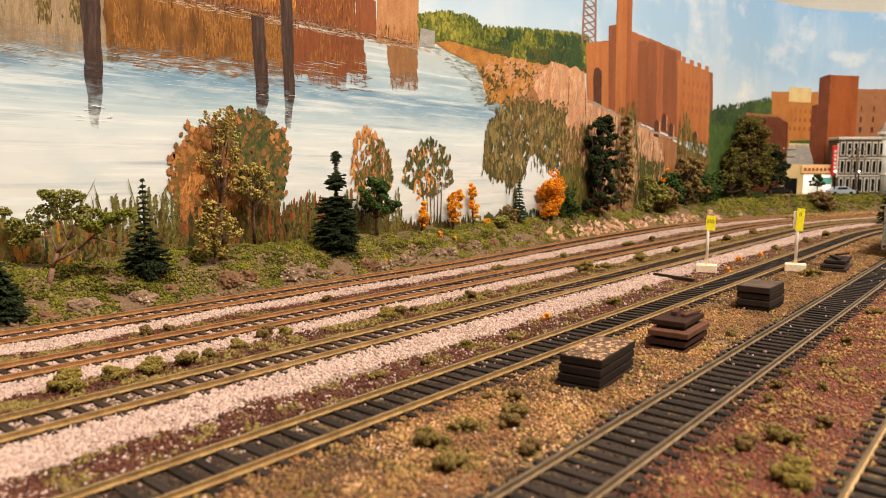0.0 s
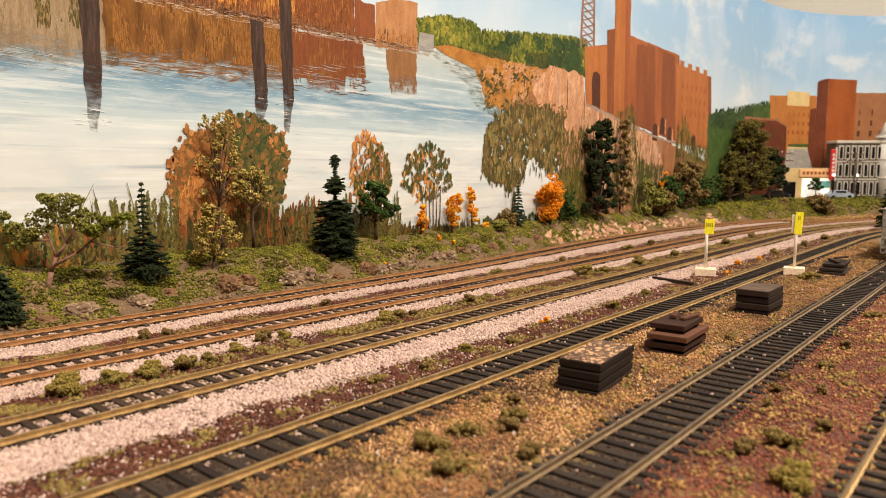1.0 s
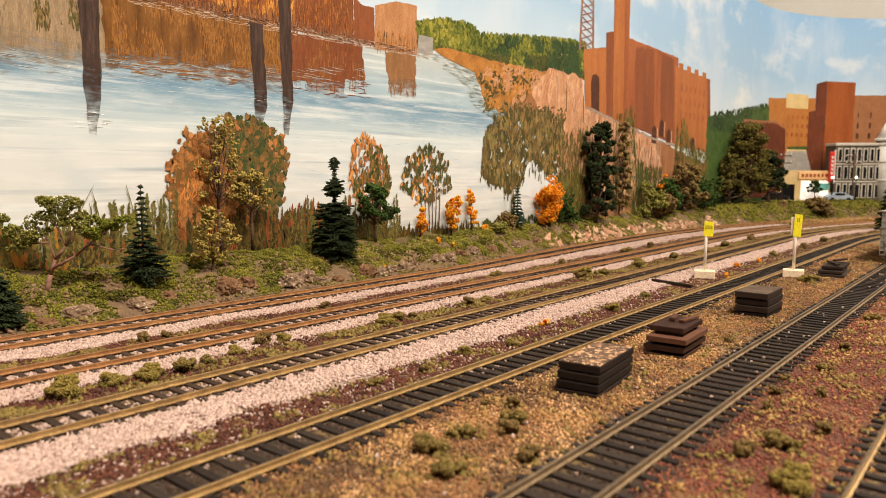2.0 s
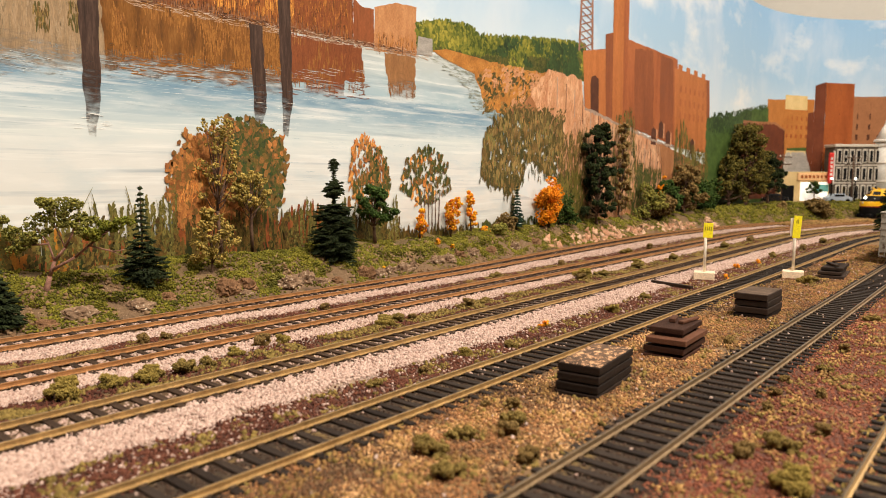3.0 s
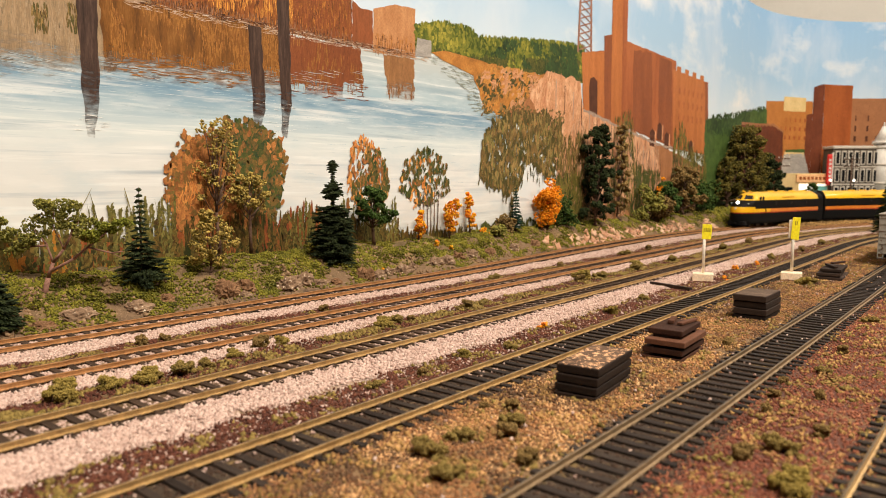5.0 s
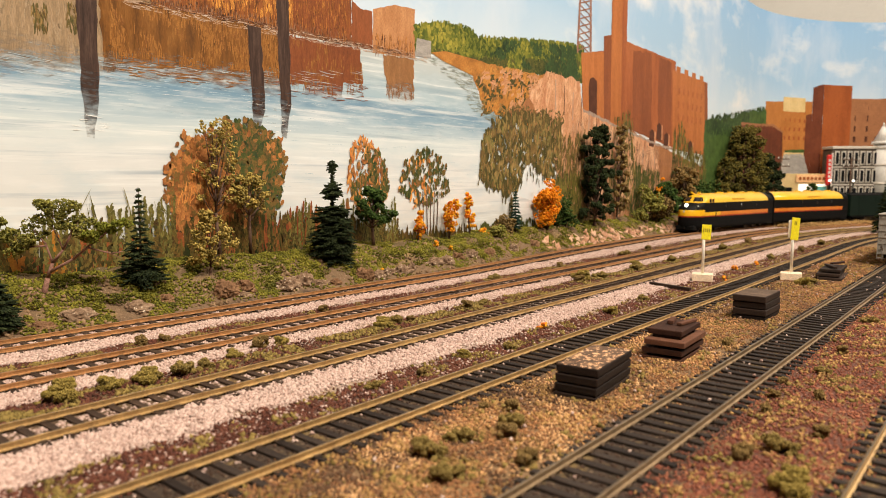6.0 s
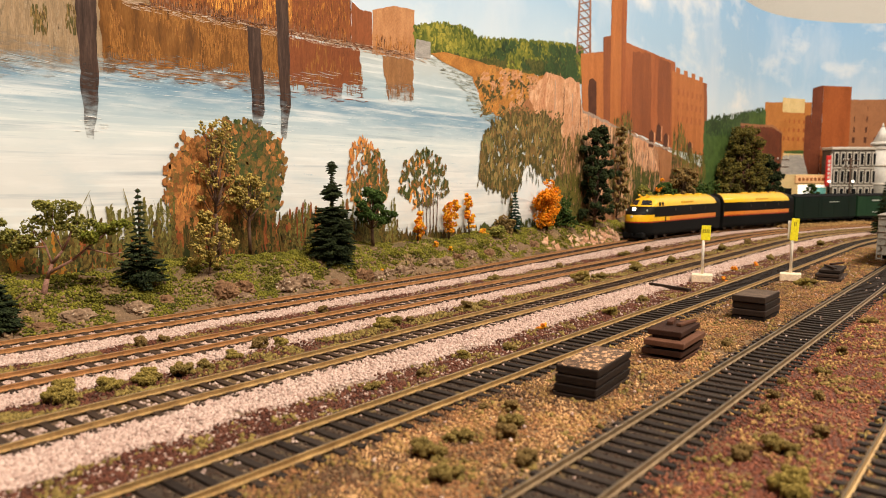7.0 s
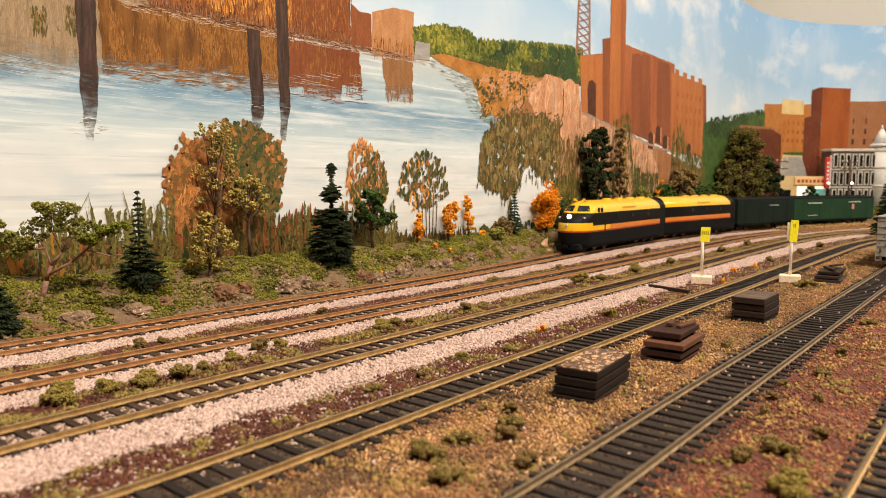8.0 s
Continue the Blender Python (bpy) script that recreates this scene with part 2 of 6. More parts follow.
def rail(name, d, s0, s1, sides, top, parent):
    bm = bmesh.new()
    runs = [s0] + list(np.arange(max(s0 + 5, 420), s1, 25.0)) + [s1]
    rings = []
    for s in runs:
        x, y, h = on_track(d, s)
        across = Vector((-math.sin(h), math.cos(h), 0))
        rings.append([bm.verts.new(Vector((x, y, 0)) + across * a + Vector((0, 0, z))) for a, z in RAIL])
    for p, q in zip(rings, rings[1:]):
        for i in range(len(RAIL)):
            f = bm.faces.new((p[i], p[(i + 1) % len(RAIL)], q[(i + 1) % len(RAIL)], q[i]))
            f.material_index = 1 if i == 6 else 0
    bm.faces.new(rings[0])
    bm.faces.new(rings[-1][::-1])
    return part(name, bm, [sides, top], parent)


def tie_mesh(name, material):
    bm = bmesh.new()
    box(bm, 0, 0, -3.6, 2.6, 27.4, 1.55, 0.18)
    ob = mesh_object(name, bm, material)
    data = ob.data
    bpy.data.objects.remove(ob)
    return data


def build_track(d, s0, s1, sides, top, ties, label, beyond=0.0):
    track = empty("railway_track", 0, 0, 0, label=label, category="railway track", group="parallel yard tracks")
    for k in (1, -1):
        rail("rail", d + k * (GAUGE / 2 + 0.5), s0 - 60, max(s1, beyond), sides, top, track)
    rng = random.Random(int(d))
    plates = bmesh.new()
    s = s0
    while s < s1:
        x, y, h = on_track(d, s)
        ob = new("tie", ties)
        ob.parent = track
        ob.matrix_basis = pose(x * MM, (y + rng.uniform(-0.35, 0.35)) * MM, rng.uniform(-0.12, 0.0) * MM, 0, 0, math.degrees(h) + rng.uniform(-1.2, 1.2))
        for k in (1, -1):
            px, py, _ = on_track(d + k * (GAUGE / 2 + 0.5), s)
            box(plates, px, py, -2.08, 2.2, 3.3, 0.32, 0, h)
        s += 6.76 * (1 + rng.uniform(-0.03, 0.03))
    part("spike_plating", plates, PLATE, track, "small brown spike plates")["kind"] = "stuff"
    if beyond > s1:
        far = bmesh.new()
        while s < beyond:
            x, y, h = on_track(d, s)
            box(far, x, y, -3.6, 2.6, 27.4, 1.55, 0, h)
            s += 6.76
        part("far_tie_row", far, ties.materials[0], track)["kind"] = "stuff"
    return track


BROWN_TIE, BLACK_TIE = tie_mesh("tie", TIE_BROWN), tie_mesh("tie", TIE_BLACK)
build_track(TRACKS[0], 90, 1640, RUST_SIDE, RUST_TOP, BROWN_TIE, "rusty main-line track with brown ties", 3300)
build_track(TRACKS[1], 60, 1560, RUST_SIDE, RUST_TOP, BROWN_TIE, "rusty yard track with brown ties in pale ballast", 1900)
build_track(TRACKS[2], 40, 1500, BRASS_SIDE, BRASS_TOP, BROWN_TIE, "brass-coloured yard track with brown ties in pale ballast", 1900)
build_track(TRACKS[3], 30, 1400, BRASS_SIDE, BRASS_TOP, BLACK_TIE, "brass-coloured yard track with black ties in cinders", 1900)
build_track(TRACKS[4], 20, 1300, GREY_SIDE, BRASS_TOP, BLACK_TIE, "weathered grey-brown siding with black ties", 1700)
build_track(TRACKS[5], 10, 700, BRASS_SIDE, BRASS_TOP, BLACK_TIE, "brass-coloured siding with black ties", 1200)


# ---- the room round it ----
# Dark paint for the added walls out of view; it keeps the fill low.
WARM = surface("low_bounce_paint", [(0.18, 0.155, 0.13), (0.22, 0.19, 0.16)], 200, 0.9, 0.1)
PLASTER = surface("white_plaster", [(0.74, 0.72, 0.68), (0.80, 0.78, 0.74)], 200, 0.9, 0.1)
CARPET = surface("grey_carpet", [(0.10, 0.10, 0.11), (0.15, 0.15, 0.16)], 40, 1.0, 0.4)


def slab(name, x, y, z, sx, sy, sz, material, label):
    bm = bmesh.new()
    box(bm, x, y, z, sx, sy, sz)
    return tagged(mesh_object(name, bm, material), label, name.split("_")[0], kind="structure")


slab("wall_back", 800, 980, -1000, 5200, 100, 2700, PLASTER, "plain white wall behind the painted backdrop")
slab("wall_front", 800, -2400, -1000, 5200, 100, 2700, WARM, "unseen taupe wall, darkened to bounce less light")
slab("wall_near", -1750, -700, -1000, 100, 3300, 2700, WARM, "unseen taupe end wall, darkened to bounce less light")
slab("wall_far", 2700, -700, -1000, 100, 3300, 2700, PLASTER, "plain white end wall of the room")
slab("ceiling", 800, -700, 1700, 5400, 3600, 80, PLASTER, "plain white ceiling over the layout")
BENCHWOOD = surface("plywood_bench", [(0.30, 0.20, 0.11), (0.42, 0.29, 0.17)], 60, 0.7, 0.2, stretch=(0.2, 1, 1))
slab("bench", 680, -244, -160, 2200, 1310, 145, BENCHWOOD, "plain plywood bench under the layout")
slab("floor", 800, -700, -1080, 5400, 3600, 80, CARPET, "grey carpet floor under the layout")


# ---- the painted backdrop ----
def rgb(r, g, b):
    """A paint's colour from its eight-bit values."""
    return tuple(((c / 255 + 0.055) / 1.055) ** 2.4 if c > 10 else c / 255 / 12.92 for c in (r, g, b))


def graded_paint(name, stops, low, high, streak, drift=0.02, size=60.0, clouds=None, rough=0.6):
    """Artist's paint that changes with height from low to high, drawn out in brush strokes."""
    m = bpy.data.materials.new(name)
    m.use_nodes = True
    nt = m.node_tree
    shade = nt.nodes["Principled BSDF"]
    shade.inputs["Roughness"].default_value = rough
    shade.inputs["Specular IOR Level"].default_value = 0.25
    co = nt.nodes.new("ShaderNodeTexCoord")
    sep = nt.nodes.new("ShaderNodeSeparateXYZ")
    nt.links.new(co.outputs["Object"], sep.inputs["Vector"])
    mp = nt.nodes.new("ShaderNodeMapping")
    mp.inputs["Scale"].default_value = streak
    nt.links.new(co.outputs["Object"], mp.inputs["Vector"])
    wave = noise_node(nt, mp.outputs["Vector"], 1000 / size, 6.0, 0.65)
    shift = nt.nodes.new("ShaderNodeMath")
    shift.operation = "MULTIPLY_ADD"
    shift.inputs[1].default_value, shift.inputs[2].default_value = drift * 2, -drift
    nt.links.new(wave.outputs["Fac"], shift.inputs[0])
    add = nt.nodes.new("ShaderNodeMath")
    nt.links.new(sep.outputs["Z"], add.inputs[0])
    nt.links.new(shift.outputs["Value"], add.inputs[1])
    span = nt.nodes.new("ShaderNodeMapRange")
    span.inputs["From Min"].default_value, span.inputs["From Max"].default_value = low * MM, high * MM
    nt.links.new(add.outputs["Value"], span.inputs["Value"])
    ramp = ramp_node(nt, [c for _, c in stops], [(v - low) / (high - low) for v, _ in stops])
    nt.links.new(span.outputs["Result"], ramp.inputs["Fac"])
    colour = ramp.outputs["Color"]
    for tint, mapping, sz, cut0, cut1, amount in clouds or ():
        mp2 = nt.nodes.new("ShaderNodeMapping")
        mp2.inputs["Scale"].default_value = mapping
        nt.links.new(co.outputs["Object"], mp2.inputs["Vector"])
        n = noise_node(nt, mp2.outputs["Vector"], 1000 / sz, 5.0, 0.6)
        cut = nt.nodes.new("ShaderNodeMapRange")
        cut.inputs["From Min"].default_value, cut.inputs["From Max"].default_value, cut.inputs["To Max"].default_value = cut0, cut1, amount
        nt.links.new(n.outputs["Fac"], cut.inputs["Value"])
        mix = nt.nodes.new("ShaderNodeMix")
        mix.data_type = "RGBA"
        nt.links.new(cut.outputs["Result"], mix.inputs["Factor"])
        nt.links.new(colour, mix.inputs["A"])
        mix.inputs["B"].default_value = (*tint, 1)
        colour = mix.outputs["Result"]
    nt.links.new(colour, shade.inputs["Base Color"])
    rise = nt.nodes.new("ShaderNodeBump")
    rise.inputs["Strength"].default_value, rise.inputs["Distance"].default_value = 0.15, 0.0003
    nt.links.new(wave.outputs["Fac"], rise.inputs["Height"])
    nt.links.new(rise.outputs["Normal"], shade.inputs["Normal"])
    return m


SKY = graded_paint("painted_sky", [(120, rgb(214, 222, 224)), (200, rgb(196, 214, 228)), (270, rgb(160, 192, 220)), (400, rgb(138, 178, 216))],
                   100, 410, (1, 1, 0.8), 0.02, 120,
                   clouds=[(rgb(236, 234, 232), (1.0, 1.0, 1.8), 130, 0.50, 0.72, 0.75), (rgb(222, 224, 230), (1.6, 1.6, 0.9), 190, 0.50, 0.76, 0.45)])
WATER = graded_paint("painted_river", [(10, rgb(198, 198, 192)), (50, rgb(218, 217, 213)), (84, rgb(214, 217, 216)), (104, rgb(206, 216, 217)), (118, rgb(156, 180, 194)),
                                       (130, rgb(112, 146, 170)), (142, rgb(160, 184, 196)), (180, rgb(188, 194, 192))],
                     0, 180, (0.25, 0.25, 4.0), 0.012, 40,
                     clouds=[(rgb(96, 130, 154), (0.30, 0.30, 9.0), 60, 0.54, 0.72, 0.55), (rgb(236, 238, 236), (0.4, 0.4, 10.0), 40, 0.52, 0.66, 0.55), (rgb(186, 202, 208), (0.9, 0.9, 3.0), 34, 0.48, 0.72, 0.5), (rgb(238, 238, 236), (0.7, 0.7, 3.0), 22, 0.50, 0.75, 0.3)])


def glaze(name, colours, low, high, size=12.0, stretch=(2.5, 1, 0.4), most=0.92):
    """A thin wash of paint that thins out towards the height low, in brush streaks."""
    m = surface(name, colours, size, 0.6, 0.1, 1.2, stretch=stretch)
    nt = m.node_tree
    co = nt.nodes.new("ShaderNodeTexCoord")
    sep = nt.nodes.new("ShaderNodeSeparateXYZ")
    nt.links.new(co.outputs["Object"], sep.inputs["Vector"])
    mp = nt.nodes.new("ShaderNodeMapping")
    mp.inputs["Scale"].default_value = (0.8, 0.8, 3.0)
    nt.links.new(co.outputs["Object"], mp.inputs["Vector"])
    n = noise_node(nt, mp.outputs["Vector"], 120, 5.0, 0.7)
    move = nt.nodes.new("ShaderNodeMath")
    move.operation = "MULTIPLY_ADD"
    move.inputs[1].default_value, move.inputs[2].default_value = abs(high - low) * MM * 2.2, -abs(high - low) * MM * 1.1
    nt.links.new(n.outputs["Fac"], move.inputs[0])
    add = nt.nodes.new("ShaderNodeMath")
    nt.links.new(sep.outputs["Z"], add.inputs[0])
    nt.links.new(move.outputs["Value"], add.inputs[1])
    span = nt.nodes.new("ShaderNodeMapRange")
    span.inputs["From Min"].default_value, span.inputs["From Max"].default_value, span.inputs["To Max"].default_value = low * MM, high * MM, most
    nt.links.new(add.outputs["Value"], span.inputs["Value"])
    nt.links.new(span.outputs["Result"], nt.nodes["Principled BSDF"].inputs["Alpha"])
    return m


GOLD_WASH = glaze("golden_wash", [rgb(82, 52, 22), rgb(122, 78, 32), rgb(146, 100, 48)], 132, 150)
PALE_WASH = glaze("pale_wash", [rgb(122, 104, 82), rgb(158, 132, 100), rgb(184, 158, 128)], 128, 150)
RUSSET_WASH = glaze("russet_wash", [rgb(108, 60, 34), rgb(146, 82, 46)], 134, 146)
TAN_WASH = glaze("tan_wash", [rgb(134, 92, 56), rgb(164, 118, 76)], 138, 158)
PIER_WASH = glaze("pier_wash", [rgb(44, 33, 29), rgb(70, 52, 44), rgb(92, 72, 62)], 92, 132, 7.0, (3, 1, 0.35), 0.95)
BRICK_OLD = surface("painted_mill_brick", [rgb(84, 48, 26), rgb(128, 74, 36), rgb(164, 100, 50)], 10, 0.6, 0.15, 1.2, stretch=(3.0, 1, 0.5))
TAN = surface("painted_tan_wall", [rgb(165, 112, 72), rgb(192, 140, 95)], 12, 0.6, 0.15, 1.2, stretch=(2, 1, 0.6))
RUSSET = surface("painted_russet_reflection", [rgb(116, 66, 38), rgb(150, 86, 50)], 10, 0.6, 0.15, 1.2, stretch=(3, 1, 0.4))
PIER = surface("painted_pier", [rgb(66, 50, 44), rgb(98, 76, 64), rgb(120, 98, 84)], 8, 0.6, 0.15, 1.0, stretch=(3, 1, 0.35))
HILL = surface("painted_hill_green", [rgb(54, 66, 22), rgb(86, 96, 32), rgb(120, 122, 42)], 16, 0.6, 0.2, 1.5)
OCHRE = surface("painted_ochre_slope", [rgb(128, 84, 40), rgb(176, 118, 56), rgb(196, 148, 78)], 18, 0.6, 0.2, 1.5)
CLIFF = surface("painted_cliff", [rgb(168, 108, 76), rgb(204, 150, 112), rgb(222, 182, 146)], 18, 0.6, 0.2, 1.5, stretch=(2, 1, 0.6))
SLOPE = surface("painted_brown_slope", [rgb(140, 92, 58), rgb(176, 122, 82)], 22, 0.6, 0.2, 1.5, stretch=(2, 1, 0.6))
FACTORY = surface("painted_factory_brick", [rgb(134, 74, 42), rgb(158, 90, 52), rgb(174, 106, 64)], 60, 0.6, 0.12, 1.5, stretch=(2.5, 1, 0.3))
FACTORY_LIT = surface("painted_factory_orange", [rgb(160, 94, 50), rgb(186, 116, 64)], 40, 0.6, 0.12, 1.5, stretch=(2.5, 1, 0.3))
FACTORY_DEEP = surface("painted_factory_brown", [rgb(120, 68, 42), rgb(146, 84, 50)], 40, 0.6, 0.12, 1.5, stretch=(2.5, 1, 0.3))
DARK = surface("painted_dark_opening", [rgb(70, 40, 28), rgb(92, 54, 36)], 10, 0.6, 0.1)
LINE = surface("painted_light_line", [rgb(144, 122, 108), rgb(176, 156, 140)], 8, 0.6, 0.1)
LATTICE = surface("painted_lattice", [rgb(128, 88, 74), rgb(162, 122, 104)], 6, 0.6, 0.1)
CITY_TAN = surface("painted_city_tan", [rgb(166, 104, 50), rgb(188, 124, 64)], 30, 0.6, 0.1, 1.5)
CITY_BROWN = surface("painted_city_brown", [rgb(138, 72, 36), rgb(168, 92, 46)], 40, 0.6, 0.1, 1.5, stretch=(2, 1, 0.5))
CITY_DEEP = surface("painted_city_umber", [rgb(92, 48, 32), rgb(116, 62, 40)], 30, 0.6, 0.1, 1.5)
CITY_FAR = surface("painted_city_far", [rgb(146, 98, 66), rgb(164, 112, 76)], 30, 0.6, 0.1, 1.5)
CREAM = surface("painted_cream", [rgb(206, 178, 122), rgb(222, 196, 142)], 20, 0.6, 0.1)
STREET = surface("painted_street", [rgb(140, 136, 132), rgb(172, 166, 158)], 14, 0.6, 0.1, 1.5, stretch=(1, 1, 3))
FARGREEN = surface("painted_far_wood", [rgb(52, 72, 34), rgb(84, 108, 52)], 14, 0.6, 0.1, 1.5)
DAB_AUTUMN = surface("autumn_dabs", [rgb(112, 68, 38), rgb(158, 98, 54), rgb(190, 128, 70), rgb(138, 84, 46), rgb(112, 92, 48), rgb(176, 112, 62), rgb(204, 150, 88), rgb(118, 68, 40)], 22, 0.6, 0.15, 1.0, island=True, patchiness=0.5)
DAB_FARWOOD = surface("far_wood_dabs", [rgb(28, 44, 24), rgb(44, 62, 32), rgb(60, 82, 42), rgb(36, 54, 30)], 40, 0.6, 0.15, 1.0, island=True, patchiness=0.5)
DAB_GREEN = surface("green_dabs", [rgb(38, 48, 22), rgb(62, 68, 30), rgb(88, 86, 40), rgb(50, 62, 34), rgb(108, 98, 50)], 30, 0.6, 0.15, 1.0, island=True, patchiness=0.6)
DAB_MIX = surface("mixed_autumn_dabs", [rgb(34, 48, 26), rgb(58, 72, 36), rgb(84, 86, 42), rgb(46, 64, 38), rgb(120, 92, 48), rgb(70, 78, 38), rgb(150, 104, 58), rgb(44, 58, 32), rgb(92, 90, 46)], 12, 0.6, 0.15, 1.0, island=True, patchiness=0.25)
DAB_REED = surface("reed_dabs", [rgb(36, 36, 18), rgb(80, 70, 30), rgb(52, 54, 24), rgb(108, 80, 38), rgb(44, 46, 22), rgb(118, 98, 46), rgb(66, 46, 24), rgb(88, 80, 34), rgb(40, 50, 26)], 22, 0.6, 0.15, 1.0, island=True, patchiness=0.5)
DAB_OLIVE = surface("olive_dabs", [rgb(50, 50, 26), rgb(88, 80, 42), rgb(120, 92, 52), rgb(70, 70, 36), rgb(146, 118, 70), rgb(84, 66, 38), rgb(108, 100, 58)], 20, 0.6, 0.15, 1.0, island=True, patchiness=0.35)
DAB_DEEPOLIVE = surface("deep_olive_dabs", [rgb(52, 50, 26), rgb(84, 74, 38), rgb(66, 66, 34), rgb(100, 78, 44)], 24, 0.6, 0.15, 1.0, island=True, patchiness=0.4)
DAB_WEEPLIT = surface("light_olive_dabs", [rgb(128, 108, 62), rgb(158, 128, 78), rgb(118, 112, 62), rgb(164, 112, 66)], 24, 0.6, 0.15, 1.0, island=True, patchiness=0.4)
DAB_SHORE = surface("grey_green_shore_dabs", [rgb(104, 106, 82), rgb(136, 140, 122), rgb(160, 168, 160), rgb(118, 104, 74)], 24, 0.6, 0.15, 1.0, island=True, patchiness=0.4)
DAB_WHITE = surface("white_ripple_dabs", [rgb(226, 228, 226), rgb(238, 238, 234)], 24, 0.6, 0.15, 1.0, island=True, patchiness=0.4)
DAB_HILL = surface("hill_dabs", [rgb(34, 48, 20), rgb(58, 72, 26), rgb(86, 96, 34), rgb(120, 120, 44), rgb(162, 152, 62), rgb(98, 100, 36)], 60, 0.6, 0.15, 1.0, island=True, patchiness=0.5)
DAB_MILL = surface("mill_dabs", [rgb(44, 28, 18), rgb(104, 58, 28), rgb(190, 124, 56), rgb(66, 38, 22), rgb(132, 76, 36), rgb(54, 34, 20)], 22, 0.6, 0.15, 1.0, island=True, patchiness=0.5)
DAB_OCHRE = surface("ochre_reed_dabs", [rgb(120, 76, 28), rgb(168, 112, 40), rgb(146, 86, 36), rgb(96, 84, 34)], 14, 0.6, 0.15, 1.0, island=True, patchiness=0.4)
DAB_FLAME = surface("flame_orange_dabs", [rgb(150, 82, 44), rgb(200, 124, 62), rgb(222, 158, 84), rgb(172, 98, 52), rgb(230, 178, 108)], 14, 0.6, 0.15, 1.0, island=True, patchiness=0.4)
DAB_RUST = surface("rust_red_dabs", [rgb(92, 46, 26), rgb(126, 64, 36), rgb(148, 90, 46), rgb(108, 56, 32)], 14, 0.6, 0.15, 1.0, island=True, patchiness=0.4)
DAB_DEEP = surface("deep_green_dabs", [rgb(24, 32, 14), rgb(40, 48, 20), rgb(58, 46, 22), rgb(34, 42, 20)], 14, 0.6, 0.15, 1.0, island=True, patchiness=0.4)
DAB_FROND = surface("frond_dabs", [rgb(58, 60, 28), rgb(94, 88, 42), rgb(124, 114, 60), rgb(74, 72, 34)], 14, 0.6, 0.15, 1.0, island=True, patchiness=0.4)
DAB_WATER = surface("water_dabs", [rgb(226, 230, 230), rgb(190, 206, 212), rgb(150, 176, 190), rgb(214, 220, 220), rgb(128, 156, 174)], 22, 0.6, 0.15, 1.0, island=True, patchiness=0.5)
DAB_FOAM = surface("foam_dabs", [rgb(206, 190, 172), rgb(178, 146, 120), rgb(226, 216, 204)], 22, 0.6, 0.15, 1.0, island=True, patchiness=0.5)
DAB_REFLECT = surface("reflection_dabs", [rgb(96, 60, 28), rgb(134, 86, 38), rgb(158, 108, 52), rgb(116, 72, 34), rgb(146, 98, 46)], 20, 0.6, 0.15, 1.0, island=True, patchiness=0.6)
DAB_CLIFF = surface("cliff_dabs", [rgb(158, 106, 70), rgb(184, 130, 92), rgb(202, 152, 114), rgb(170, 122, 80)], 22, 0.6, 0.15, 1.0, island=True, patchiness=0.5)
DAB_SLOPE = surface("ochre_slope_dabs", [rgb(112, 74, 34), rgb(168, 108, 50), rgb(196, 136, 66), rgb(120, 88, 46), rgb(186, 128, 80)], 30, 0.6, 0.15, 1.0, island=True, patchiness=0.6)
DAB_MILLFOOT = surface("mill_foot_dabs", [rgb(40, 28, 20), rgb(78, 48, 28), rgb(150, 110, 84), rgb(52, 34, 22)], 22, 0.6, 0.15, 1.0, island=True, patchiness=0.5)
DAB_MILLLIT = surface("mill_light_dabs", [rgb(196, 130, 54), rgb(226, 164, 76), rgb(168, 102, 44), rgb(236, 184, 96)], 22, 0.6, 0.15, 1.0, island=True, patchiness=0.5)
DAB_SMEAR = surface("slope_smear_dabs", [rgb(126, 84, 58), rgb(168, 120, 88), rgb(196, 154, 122), rgb(110, 78, 54), rgb(180, 136, 104)], 22, 0.6, 0.15, 1.0, island=True, patchiness=0.5)
DAB_RUSSET = surface("russet_brick_dabs", [rgb(92, 50, 30), rgb(136, 76, 42), rgb(112, 62, 36), rgb(158, 94, 54)], 24, 0.6, 0.15, 1.0, island=True, patchiness=0.4)
DAB_PALE = surface("pale_reflection_dabs", [rgb(112, 96, 74), rgb(142, 122, 94), rgb(160, 138, 110), rgb(128, 108, 82)], 30, 0.6, 0.15, 1.0, island=True, patchiness=0.6)
DAB_YELLOW = surface("yellow_green_dabs", [rgb(76, 74, 32), rgb(124, 112, 54), rgb(58, 62, 28), rgb(104, 84, 46)], 22, 0.6, 0.15, 1.0, island=True, patchiness=0.5)


def build_wall():
    us = list(np.arange(-600, BX, 60.0)) + list(np.arange(BX, BX + BR * BTURN + 1, 14.0)) + [BX + BR * BTURN + k for k in (100, 400, 800, 1300)]
    bm = bmesh.new()
    rows = []
    for u in us:
        rows.append([bm.verts.new(wall_place(u, v, lift)) for lift, v in ((0, -30), (0, 402), (-6, 402), (-6, -30))])
    for p, q in zip(rows, rows[1:]):
        for i in range(4):
            bm.faces.new((p[i], p[(i + 1) % 4], q[(i + 1) % 4], q[i]))
    bm.faces.new(rows[0])
    bm.faces.new(rows[-1])
    return tagged(mesh_object("backdrop", bm, SKY), "hand-painted backdrop of a river, brick mills and blue sky", "backdrop", kind="structure")


BACKDROP = build_wall()
LAYER = [0.0]


